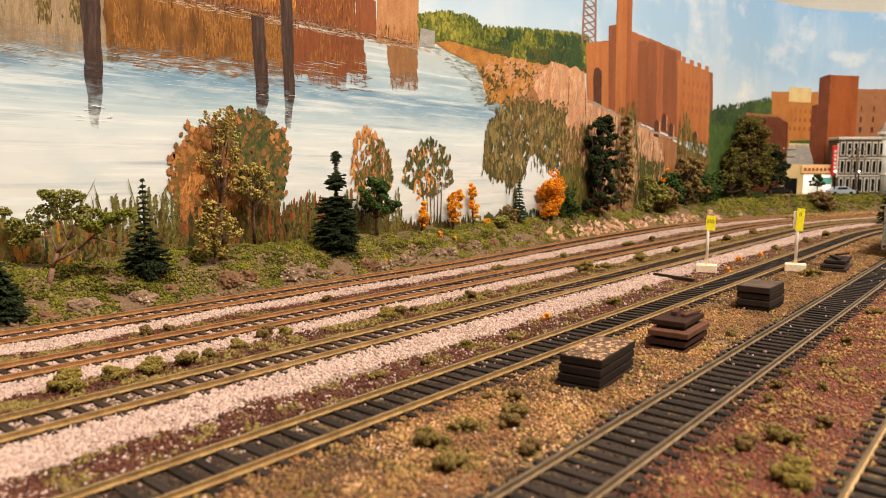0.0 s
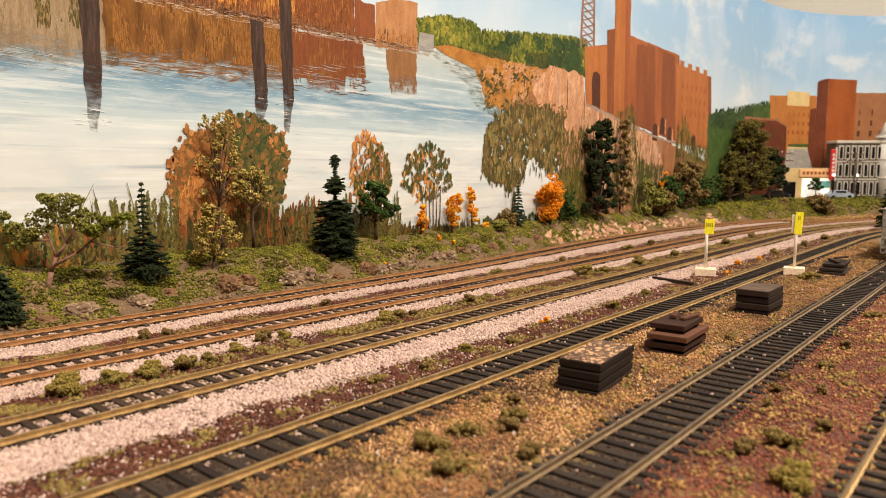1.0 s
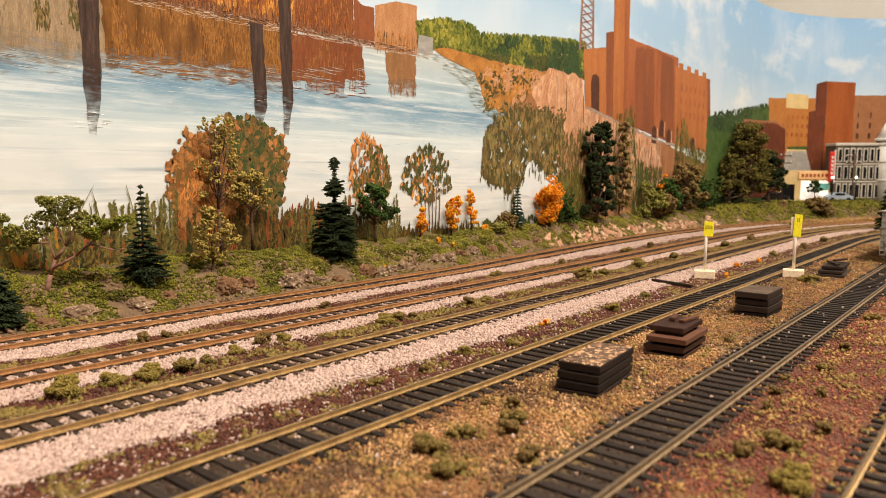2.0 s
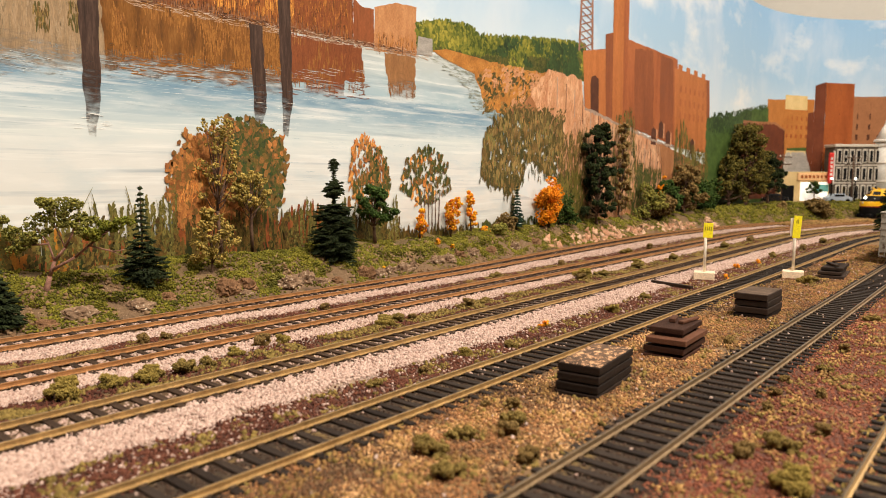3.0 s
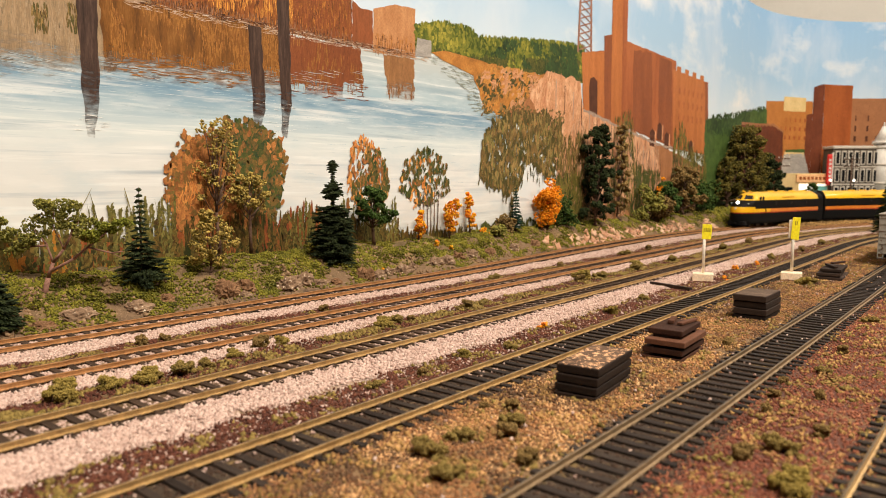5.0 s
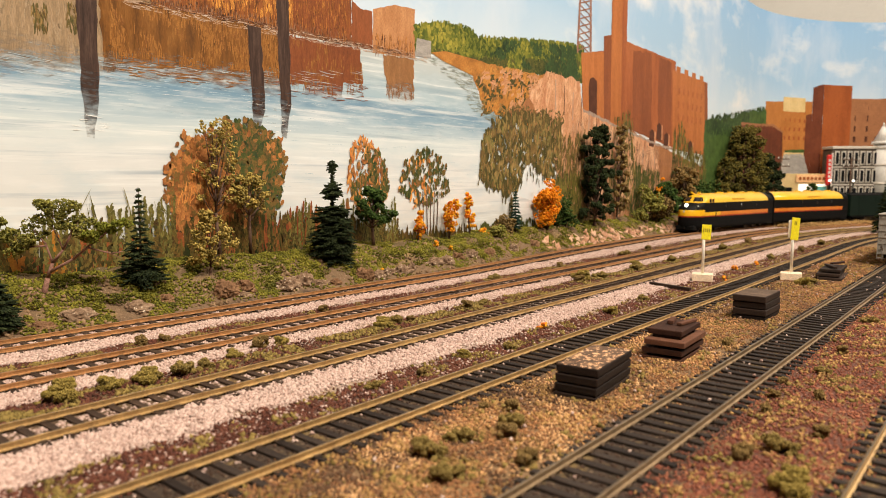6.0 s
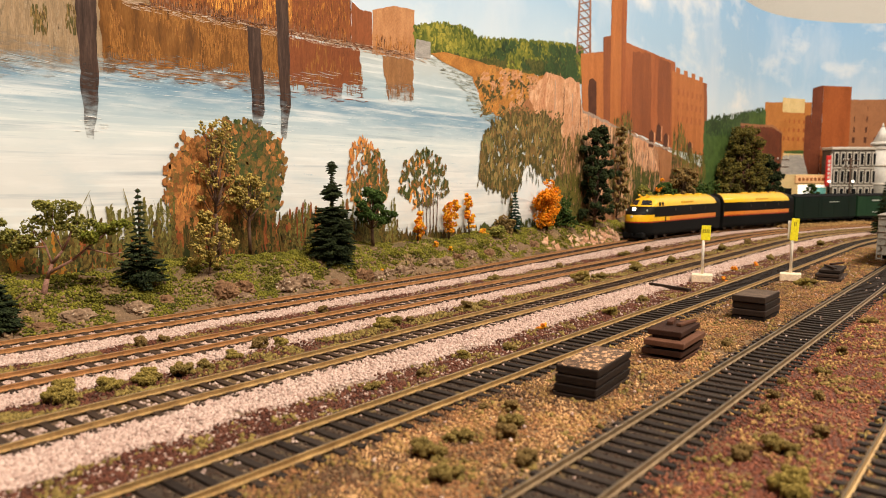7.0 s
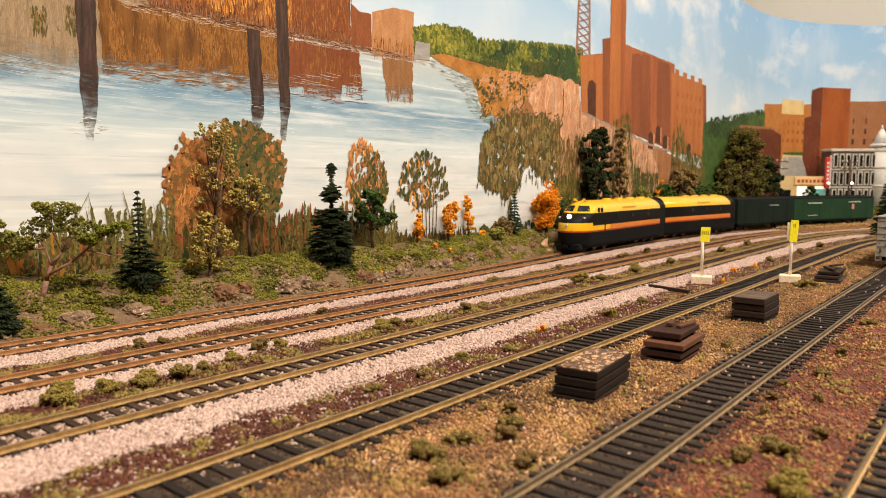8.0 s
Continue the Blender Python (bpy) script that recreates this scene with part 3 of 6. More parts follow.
def ragged(poly, step, amp, rng):
    out = []
    for (a, b), (c, d) in zip(poly, poly[1:] + poly[:1]):
        n = max(1, int(math.hypot(c - a, d - b) / step))
        for i in range(n):
            k = i / n
            w = amp if i else amp * 0.4
            out.append((a + (c - a) * k + rng.uniform(-w, w), b + (d - b) * k + rng.uniform(-w, w)))
    return out


def patch(name, poly, material, step=6.0, amp=0.0, parent=None):
    """A flat shape of paint on the backdrop."""
    rng = random.Random(len(poly) + int(poly[0][0]))
    LAYER[0] += 0.0015
    lift = LAYER[0]
    poly = [tuple(p) for p in poly]
    if amp:
        poly = ragged(poly, step, amp, rng)
    bm = bmesh.new()
    bm.faces.new([bm.verts.new((u, v, 0)) for u, v in poly])
    bmesh.ops.triangulate(bm, faces=bm.faces[:])
    lo, hi = min(p[0] for p in poly), max(p[0] for p in poly)
    for u in np.arange(BX, hi, 14.0):
        if u > lo:
            bmesh.ops.bisect_plane(bm, geom=bm.verts[:] + bm.edges[:] + bm.faces[:], plane_co=(u, 0, 0), plane_no=(1, 0, 0))
    for v in bm.verts:
        v.co = wall_place(v.co.x, v.co.y, lift)
    return part("painted_" + name, bm, material, parent or BACKDROP)


def inside(poly, u, v):
    hit = np.zeros(len(u), bool)
    for (a, b), (c, d) in zip(poly, poly[1:] + poly[:1]):
        with np.errstate(divide="ignore", invalid="ignore"):
            cross = ((b > v) != (d > v)) & (u < (c - a) * (v - b) / (d - b + 1e-9) + a)
        hit ^= cross
    return hit


def wall_points(U, V, lift):
    """Many points of the backdrop at once."""
    a = np.clip((U - BX) / BR, 0, BTURN)
    k = np.maximum((U - BX) / BR - BTURN, 0) * BR
    r = BR - lift
    x = np.where(U <= BX, U, BX + r * np.sin(a) + k * math.cos(BTURN))
    y = np.where(U <= BX, r, r * np.cos(a) - k * math.sin(BTURN))
    return np.stack([x, y, V], -1)


def lay_dabs(name, us, vs, L, B, ang, material, rng, blunt=2.0):
    """Paint dabs with worn, lumpy outlines; the higher blunt is, the squarer their ends."""
    n, K = len(us), 11
    th = np.linspace(0, 2 * math.pi, K, endpoint=False)
    c, s = np.cos(th), np.sin(th)
    r = (np.abs(c) ** blunt + np.abs(s) ** blunt) ** (-1 / blunt)
    wear = rng.uniform(0.72, 1.16, (n, K))
    nick = rng.integers(0, K, n)
    wear[np.arange(n), nick] *= rng.uniform(0.45, 1.0, n)
    a = 0.5 * (c * r)[None] * B[:, None] * wear
    b = 0.5 * (s * r)[None] * L[:, None] * wear
    U = us[:, None] + a * np.cos(ang)[:, None] + b * np.sin(ang)[:, None]
    V = np.maximum(vs[:, None] - a * np.sin(ang)[:, None] + b * np.cos(ang)[:, None], -20)
    LAYER[0] += 0.001
    lift = (LAYER[0] + rng.uniform(0, 0.011, n))[:, None] * np.ones((1, K))
    LAYER[0] += 0.0115
    ob = raw_object("painted_" + name, wall_points(U, V, lift).reshape(-1, 3), np.arange(n * K).reshape(n, K), material, BACKDROP)
    return tagged(ob, kind="stuff")


def dabs(name, poly, count, length, width, material, lean=0.0, spread=0.4, seed=1, blunt=2.0, clump=0.0):
    """Brush dabs strewn over a shape; lean 0 is upright, 90 level; clump leaves gaps between groups of dabs."""
    rng = np.random.default_rng(seed + count)
    p = np.array(poly, float)
    lo, hi = p.min(0), p.max(0)
    us, vs = rng.uniform(lo[0], hi[0], count * 5), rng.uniform(lo[1], hi[1], count * 5)
    ok = inside(poly, us, vs)
    us, vs = us[ok], vs[ok]
    if clump:
        keep = smooth_noise(us, vs, clump, seed * 2.3) + rng.normal(0, 0.10, len(us)) > -0.06
        us, vs = us[keep], vs[keep]
    us, vs = us[:count], vs[:count]
    n = len(us)
    ang = math.radians(lean) + rng.normal(0, spread, n)
    return lay_dabs(name, us, vs, length * rng.uniform(0.5, 1.4, n), width * rng.uniform(0.5, 1.4, n), ang, material, rng, blunt)


def fronds(name, u0, u1, foot, top, count, material, seed, width=3.0, dab=2.2):
    """Upright weeds of small dabs, thinner towards their tips."""
    rng = np.random.default_rng(seed)
    us, vs = [], []
    for u in rng.uniform(u0, u1, count):
        tip = foot + (top - foot) * rng.uniform(0.35, 1.0)
        lean = rng.normal(0, 0.06)
        v = foot
        while v < tip:
            k = (v - foot) / (tip - foot)
            us.append(u + lean * (v - foot) + rng.normal(0, width * 0.5 * (1.05 - k)))
            vs.append(v)
            v += dab * rng.uniform(0.25, 0.7)
    us, vs = np.array(us), np.array(vs)
    n = len(us)
    return lay_dabs(name, us, vs, dab * rng.uniform(0.7, 1.8, n), dab * rng.uniform(0.4, 0.9, n), rng.normal(0, 0.45, n), material, rng)


def rect(u0, v0, u1, v1):
    return [(u0, v0), (u1, v0), (u1, v1), (u0, v1)]


# river and far shore
patch("river", [(-400, -20), (-400, 179), (466, 179), (500, 186), (547, 173), (560, 144), (604, 137), (606, 60), (735, 30), (735, -20)], WATER)
dabs("ripples", rect(120, 110, 560, 142), 420, 14, 0.22, DAB_WATER, 91, 0.03)
dabs("ripples", rect(320, 60, 640, 112), 120, 12, 0.2, DAB_WATER, 90, 0.03, 3)
patch("far_mills", rect(-400, 178, 388, 398), BRICK_OLD)
dabs("mill_strokes", rect(190, 178, 388, 250), 4200, 6, 0.55, DAB_MILL, 0, 0.04, 1, 3.0)
dabs("mill_foot", rect(215, 178, 462, 186), 900, 3.4, 0.6, DAB_MILLFOOT, 0, 0.15, 31)
dabs("mill_lights", rect(240, 186, 330, 236), 1100, 5, 0.5, DAB_MILLLIT, 0, 0.04, 32, 3.0, 14)
dabs("mill_shades", rect(330, 182, 390, 236), 700, 7, 0.7, DAB_RUSSET, 0, 0.05, 33, 3.0)
patch("mill_shadow", [(388, 178), (411, 178), (411, 209), (398, 209), (389, 213)], RUSSET, 3, 0.5)
patch("tan_mill", [(411, 176), (412, 211), (437, 219), (463, 220), (463, 178)], TAN, 4, 0.4)
dabs("mill_strokes", rect(414, 176, 460, 192), 160, 6, 0.55, DAB_MILL, 0, 0.05, 5, 3.0)
patch("pale_reflection", [(90, 300), (184, 300), (196, 215), (222, 181), (198, 136), (136, 124), (90, 122)], PALE_WASH, 4, 1.5)
dabs("pale_reflection_strokes", rect(110, 146, 200, 220), 700, 6, 0.6, DAB_PALE, 0, 0.1, 1, 3.0, 12)
for u, v in ((176, 163), (196, 162), (214, 158), (158, 160)):
    dabs("dark_reflection", rect(u - 4, v - 7, u + 4, v + 7), 60, 5, 0.9, DAB_OLIVE, 0, 0.1, int(u), 3.0)
patch("golden_reflection", [(190, 179), (322, 179), (320, 130), (285, 132), (243, 130), (192, 128)], GOLD_WASH, 3, 1.0)
dabs("golden_strokes", rect(196, 146, 318, 178), 1700, 5, 0.55, DAB_REFLECT, 0, 0.08, 1, 3.0, 16)
dabs("golden_edge", rect(200, 134, 318, 147), 120, 9, 0.4, DAB_REFLECT, 88, 0.08, 2, 2.0, 12)
patch("russet_reflection", [(319, 177), (397, 177), (400, 150), (378, 148), (377, 132), (341, 132), (339, 144), (318, 142)], RUSSET_WASH, 3, 0.9)
dabs("russet_strokes", rect(320, 156, 397, 176), 520, 6, 0.6, DAB_RUSSET, 0, 0.05, 7, 3.0)
dabs("russet_strokes", rect(320, 140, 400, 176), 240, 6, 0.6, DAB_REFLECT, 0, 0.05, 8, 3.0, 12)
dabs("russet_edge", [(316, 132), (316, 146), (404, 152), (404, 134)], 70, 8, 0.5, DAB_RUSSET, 90, 0.06, 9)
dabs("tan_strokes", rect(425, 142, 461, 176), 160, 6, 0.6, DAB_REFLECT, 0, 0.06, 10, 3.0, 8)
patch("tan_reflection", [(423, 176), (461, 177), (461, 140), (429, 138)], TAN_WASH, 3, 1.0)
dabs("reflection_edge", [(130, 128), (130, 138), (285, 146), (400, 160), (400, 140), (285, 136)], 120, 14, 0.22, DAB_WATER, 92, 0.04, 11)
dabs("shore_foam", [(205, 175), (330, 175), (480, 177), (480, 183), (330, 181), (205, 180)], 420, 6, 0.35, DAB_FOAM, 92, 0.12, 12)
dabs("shore_dark", rect(215, 178, 460, 182), 260, 5, 0.5, DAB_MILLFOOT, 91, 0.08, 13)
for quad in ([(177, 240), (190, 240), (188, 119), (184, 96), (180, 97), (178, 130)], [(291, 178), (302, 178), (304, 121), (299, 106), (294, 108)], [(315, 240), (326, 240), (327, 127), (322, 102), (318, 104)]):
    patch("bridge_pier", quad, PIER_WASH, 5, 0.7)
dabs("ripples", rect(174, 97, 192, 110), 22, 6, 0.25, DAB_WHITE, 90, 0.04, 21)
dabs("ripples", rect(290, 104, 330, 128), 34, 6, 0.22, DAB_WHITE, 90, 0.05, 22)
# hills and cliff
patch("hill", [(463, 205), (488, 213), (537, 216), (555, 209), (603, 215), (668, 222), (765, 232), (770, 187), (669, 187), (565, 183), (504, 186), (463, 183)], HILL, 8, 0.7)
dabs("hill_leaves", [(463, 190), (463, 206), (488, 214), (537, 217), (555, 210), (603, 216), (668, 224), (760, 232), (765, 190), (669, 190), (565, 186)], 3000, 6, 3.6, DAB_HILL, 0, 0.6, 1, 2.2)
dabs("hill_shade", [(470, 188), (560, 190), (600, 196), (668, 202), (755, 212), (762, 190), (669, 188), (565, 184)], 1100, 6, 3.2, DAB_GREEN, 0, 0.6, 15, 2.2, 22)
dabs("hill_shade", [(575, 196), (600, 214), (668, 221), (760, 229), (764, 192), (669, 190)], 620, 6, 3.6, DAB_FARWOOD, 0, 0.5, 16, 2.2, 24)
dabs("shore_reflection", [(486, 184), (548, 171), (563, 143), (602, 137), (592, 127), (545, 138), (528, 160), (484, 177)], 260, 9, 0.35, DAB_SHORE, 92, 0.06, 17)
patch("shore_slope", [(484, 186), (504, 190), (560, 188), (575, 186), (565, 176), (548, 172), (500, 181)], OCHRE)
patch("stone_wall", [(463, 180), (465, 196), (484, 196), (484, 181)], STREET, 4, 0.3)
patch("ochre_slope", [(546, 173), (574, 187), (669, 186), (700, 189), (722, 144), (735, 110), (690, 118), (640, 128), (604, 137), (565, 142)], OCHRE, 6, 2.0)
dabs("ochre_strokes", [(548, 170), (574, 186), (669, 184), (700, 180), (700, 140), (604, 138), (565, 144)], 900, 7, 2.6, DAB_SLOPE, 60, 0.5, 1, 2.0, 20)
dabs("slope_shade", [(550, 168), (574, 184), (640, 184), (690, 150), (604, 138), (565, 144)], 170, 7, 3.0, DAB_DEEPOLIVE, 50, 0.6, 18, 2.0, 14)
dabs("slope_light", [(552, 170), (574, 186), (669, 184), (690, 160), (620, 146)], 190, 8, 2.4, DAB_CLIFF, 55, 0.5, 19, 2.0, 12)
patch("brown_slope", [(600, 140), (660, 165), (770, 157), (980, 125), (1200, 90), (1230, 10), (704, 10), (712, 80), (680, 128)], SLOPE, 8, 2.5)
patch("cliff", [(646, 160), (680, 192), (757, 190), (765, 157), (975, 125), (1022, 46), (777, 40), (708, 79), (670, 141)], CLIFF, 8, 2.5)
dabs("cliff_strokes", [(650, 158), (682, 190), (755, 188), (760, 150), (830, 130), (800, 50), (710, 80), (672, 140)], 900, 9, 2.0, DAB_CLIFF, 10, 0.3, 1, 2.6)
dabs("slope_smears", [(690, 20), (712, 110), (760, 150), (800, 140), (990, 118), (1030, 20)], 1100, 14, 1.8, DAB_SMEAR, 5, 0.12, 14, 2.8)
dabs("cliff_scrub", rect(560, 136, 720, 150), 240, 5, 2.4, DAB_OLIVE, 60, 0.5, 9, 2.0, 14)
for k in range(16):
    u = 700 + k * 20
    patch("fence_post", rect(u, 186 - k * 5.6, u + 1.6, 152 - k * 5.0), DARK if k % 2 else LINE)
# the brick mill
patch("lattice_mast", [(747, 222), (752, 300), (756, 300), (751, 222)], LATTICE)
patch("lattice_mast", [(779, 222), (777, 300), (781, 300), (784, 222)], LATTICE)
for k in range(9):
    v = 224 + k * 9
    patch("lattice_brace", [(750, v), (780, v + 9), (780, v + 10.5), (750, v + 1.5)], LATTICE)
    patch("lattice_brace", [(780, v), (750, v + 9), (750, v + 10.5), (780, v + 1.5)], LATTICE)
mill = patch("mill", [(758, 223), (816, 233), (815, 251), (836, 256), (880, 254), (960, 252), (1048, 249), (1060, 119), (765, 157)], FACTORY, 10, 0.8)
patch("mill_side", [(758, 223), (818, 233), (822, 148), (765, 157)], FACTORY_LIT, 10, 0.8)
patch("mill_stair", [(815, 251), (837, 256), (842, 146), (820, 150)], FACTORY_DEEP, 10, 0.6)
patch("mill_bay", [(900, 245), (960, 250), (968, 132), (905, 138)], FACTORY_DEEP, 10, 1.6)
patch("mill_bay", [(985, 247), (1032, 246), (1040, 126), (990, 129)], FACTORY_DEEP, 10, 1.6)
patch("chimney", [(833, 400), (876, 400), (884, 140), (838, 146)], FACTORY_LIT, 12, 0.7)
patch("chimney_edge", [(862, 400), (876, 400), (884, 140), (868, 142)], FACTORY, 12, 0.9)
patch("mill_end", [(1037, 236), (1052, 236), (1052, 243), (1068, 243), (1068, 235), (1084, 235), (1084, 242), (1100, 242), (1100, 234), (1116, 234), (1116, 241), (1132, 241),
                   (1132, 233), (1150, 233), (1150, 240), (1166, 240), (1166, 232), (1185, 232), (1198, 112), (1046, 119)], FACTORY_LIT, 10, 0.5)
patch("mill_end_edge", [(1172, 232), (1186, 232), (1200, 112), (1184, 113)], FACTORY_DEEP, 10, 0.6)
patch("mill_door", [(778, 185), (781, 195), (790, 198), (799, 194), (801, 152), (780, 156)], DARK, 4, 0.3)
for u, v in ((960, 140), (985, 150), (1012, 138), (1110, 130)):
    patch("mill_arch", [(u, v - 20), (u + 1, v), (u + 9, v + 5), (u + 17, v), (u + 18, v - 21)], DARK, 4, 0.4)
    patch("mill_arch_edge", [(u + 18, v - 20), (u + 18, v + 2), (u + 22, v + 1), (u + 22, v - 20)], CLIFF, 4, 0.4)
for r in range(3):
    for c in range(6):
        patch("mill_window", rect(1062 + c * 19, 202 - r * 20, 1068 + c * 19, 212 - r * 20), FACTORY)
patch("mill_wall_foot", [(765, 158), (975, 126), (1060, 118), (1060, 115), (975, 123), (765, 154)], LINE, 5, 1.2)
# far wood and city
patch("far_wood", [(1180, 170), (1245, 178), (1318, 183), (1380, 196), (1500, 212), (1540, 205), (1540, 20), (1180, 20)], FARGREEN, 6, 3.0)
dabs("far_wood_leaves", [(1190, 150), (1190, 176), (1318, 190), (1500, 216), (1530, 150)], 900, 9, 5, DAB_FARWOOD, 0, 0.5)


def painted_house(poly, material, rows, cols, u0, v0, du, dv, w, h, pane=DARK):
    ob = patch("city_house", poly, material, 14, 0.5)
    for r in range(rows):
        for c in range(cols):
            patch("city_window", rect(u0 + c * du, v0 - r * dv, u0 + c * du + w, v0 - r * dv + h), pane)
    return ob


painted_house([(1498, 30), (1498, 228), (1649, 235), (1649, 30)], CITY_TAN, 4, 9, 1508, 208, 15, 18, 6, 8, CITY_BROWN)
patch("city_sign", rect(1563, 212, 1630, 241), CREAM, 10, 0.4)
patch("roof_garden", [(1572, 110), (1575, 134), (1640, 136), (1642, 110)], FARGREEN, 6, 1.5)
painted_house([(1740, 30), (1740, 243), (1990, 245), (1990, 30)], CITY_FAR, 5, 7, 1752, 218, 24, 22, 9, 12, DARK)
painted_house([(1633, 30), (1633, 206), (1650, 210), (1650, 30)], CITY_DEEP, 3, 1, 1637, 176, 10, 30, 6, 12)
painted_house([(1650, 30), (1650, 264), (1678, 272), (1678, 30)], CITY_DEEP, 1, 1, 1660, 240, 10, 20, 5, 8)
painted_house([(1678, 30), (1678, 271), (1746, 270), (1746, 30)], CITY_BROWN, 3, 1, 1706, 252, 20, 24, 8, 6)
painted_house([(1372, 30), (1372, 176), (1530, 180), (1565, 168), (1570, 30)], CITY_DEEP, 2, 3, 1530, 150, 13, 20, 7, 10)
patch("cornice", [(1370, 174), (1372, 179), (1532, 184), (1566, 171), (1566, 167), (1530, 178)], CITY_FAR, 8, 0.5)
patch("street", [(1548, 30), (1560, 80), (1572, 124), (1632, 126), (1650, 80), (1662, 30)], STREET, 6, 0.6)
patch("street_end", rect(1572, 118, 1632, 128), CREAM, 6, 0.5)
# painted trees and reeds along the near shore
WEEPING = [(556, 76), (562, 112), (580, 132), (604, 140), (670, 146), (714, 136), (718, 110), (712, 84), (690, 72), (671, 79), (652, 92), (638, 88), (626, 62), (604, 54), (585, 64), (568, 66)]
dabs("weeping_tree", WEEPING, 900, 9, 3.6, DAB_DEEPOLIVE, 0, 0.25, 1, 2.0)
dabs("weeping_tree", WEEPING, 700, 9, 2.8, DAB_OLIVE, 0, 0.22, 2, 2.0, 9)
dabs("weeping_lights", WEEPING, 300, 8, 2.2, DAB_WEEPLIT, 0, 0.25, 3, 2.0, 11)
dabs("weeping_fringe", [(552, 66), (556, 84), (626, 68), (640, 96), (690, 84), (716, 90), (716, 62), (680, 64), (640, 76), (620, 44), (590, 52)], 70, 10, 2.2, DAB_DEEPOLIVE, 0, 0.15, 4)
dabs("weeping_trunk", rect(610, 20, 616, 70), 26, 12, 3.0, DAB_OLIVE, 0, 0.1, 4)
dabs("slope_scrub", [(700, 20), (716, 120), (770, 130), (800, 20)], 700, 11, 2.2, DAB_OLIVE, 5, 0.2, 5, 2.4)
dabs("yellow_scrub", [(690, 20), (700, 72), (760, 80), (770, 20)], 520, 10, 2.2, DAB_YELLOW, 5, 0.2, 6, 2.4)
dabs("tall_weeds", [(830, 30), (850, 150), (900, 165), (930, 60), (900, 30)], 420, 11, 2.2, DAB_YELLOW, 0, 0.2, 7, 2.4)
dabs("tall_weeds", [(1040, 30), (1050, 150), (1080, 160), (1120, 120), (1190, 110), (1200, 30)], 700, 13, 2.6, DAB_YELLOW, 0, 0.2, 8, 2.4)
dabs("slope_reeds", [(900, 20), (920, 90), (1000, 80), (1060, 20)], 620, 13, 2.4, DAB_GREEN, 5, 0.2, 9, 2.4)
AUTUMN_MASS = surface("autumn_brush_mass", [rgb(104, 64, 36), rgb(150, 92, 52), rgb(176, 116, 64), rgb(118, 76, 42)], 10, 0.6, 0.3, 1.0, stretch=(1.3, 1, 0.7), spread=1.2)
MIX_MASS = surface("green_and_rust_brush_mass", [rgb(36, 48, 26), rgb(70, 72, 36), rgb(118, 84, 46), rgb(50, 58, 30)], 10, 0.6, 0.3, 1.0, stretch=(1.3, 1, 0.7), spread=1.2)
REED_DEEP = surface("deep_reed_brush_mass", [rgb(26, 30, 14), rgb(54, 54, 22), rgb(84, 62, 28), rgb(40, 46, 20), rgb(92, 80, 32)], 12, 0.6, 0.3, 1.0, stretch=(2.6, 1, 0.3), spread=1.2)
patch("autumn_tree", [(231, 60), (236, 80), (246, 92), (256, 96), (268, 102), (280, 96), (288, 60), (284, 5), (232, 5), (239, 30), (232, 42)], AUTUMN_MASS, 5, 3.4)
patch("autumn_tree", [(268, 96), (274, 110), (293, 109), (309, 100), (313, 84), (308, 52), (304, 44), (300, 20), (280, 20)], MIX_MASS, 5, 3.4)
patch("reed_bed", [(-60, -18), (-60, 28), (120, 30), (160, 25), (200, 29), (240, 30), (300, 36), (345, 40), (380, 30), (430, 22), (560, 16), (560, -18)], REED_DEEP, 4, 4.5)
dabs("autumn_tree", [(226, 73), (238, 96), (258, 100), (271, 110), (284, 92), (292, 60), (284, 10), (234, 10), (238, 40), (226, 60)], 900, 5.4, 3.4, DAB_AUTUMN, 0, 0.5, 1, 2.2)
dabs("autumn_tree", [(264, 98), (272, 115), (293, 113), (315, 102), (320, 84), (314, 52), (300, 40), (280, 60)], 700, 5.4, 3.2, DAB_MIX, 0, 0.5, 1, 2.2)
dabs("autumn_edge", [(224, 73), (236, 100), (271, 115), (284, 112), (318, 104), (322, 80), (316, 50), (300, 100), (268, 104), (240, 90), (230, 60)], 90, 5, 3.0, DAB_AUTUMN, 0, 0.6, 4, 2.2, 8)
dabs("autumn_lights", [(236, 20), (232, 56), (250, 84), (270, 60), (268, 20)], 190, 6, 0.9, DAB_FLAME, 8, 0.35, 5, 2.0, 12)
dabs("autumn_tree", [(379, 50), (383, 98), (399, 108), (420, 94), (427, 60), (410, 40), (385, 40)], 240, 6.0, 2.5, DAB_FLAME, 0, 0.3, 2, 2.0, 8)
dabs("autumn_shade", [(379, 50), (384, 94), (399, 104), (420, 92), (427, 60), (410, 40)], 150, 6.0, 2.4, DAB_AUTUMN, 0, 0.3, 12)
dabs("autumn_tree", [(384, 60), (395, 102), (423, 94), (429, 66), (410, 44)], 260, 5.5, 2.2, DAB_MIX, 0, 0.3, 2, 2.0, 8)
dabs("autumn_tree", [(440, 63), (447, 88), (472, 102), (505, 90), (510, 62), (475, 46)], 420, 5.8, 2.4, DAB_MIX, 0, 0.3, 3, 2.0, 6)
dabs("autumn_tree", [(440, 63), (447, 86), (468, 98), (490, 88), (490, 60), (460, 46)], 36, 5.8, 2.4, DAB_FLAME, 0, 0.3, 6, 2.0, 8)
for k in range(6):
    patch("tree_stem", [(470 + k * 4, 10), (466 + k * 5.4, 62), (467 + k * 5.4, 62), (471.4 + k * 4, 10)], PIER, 6, 0.25)
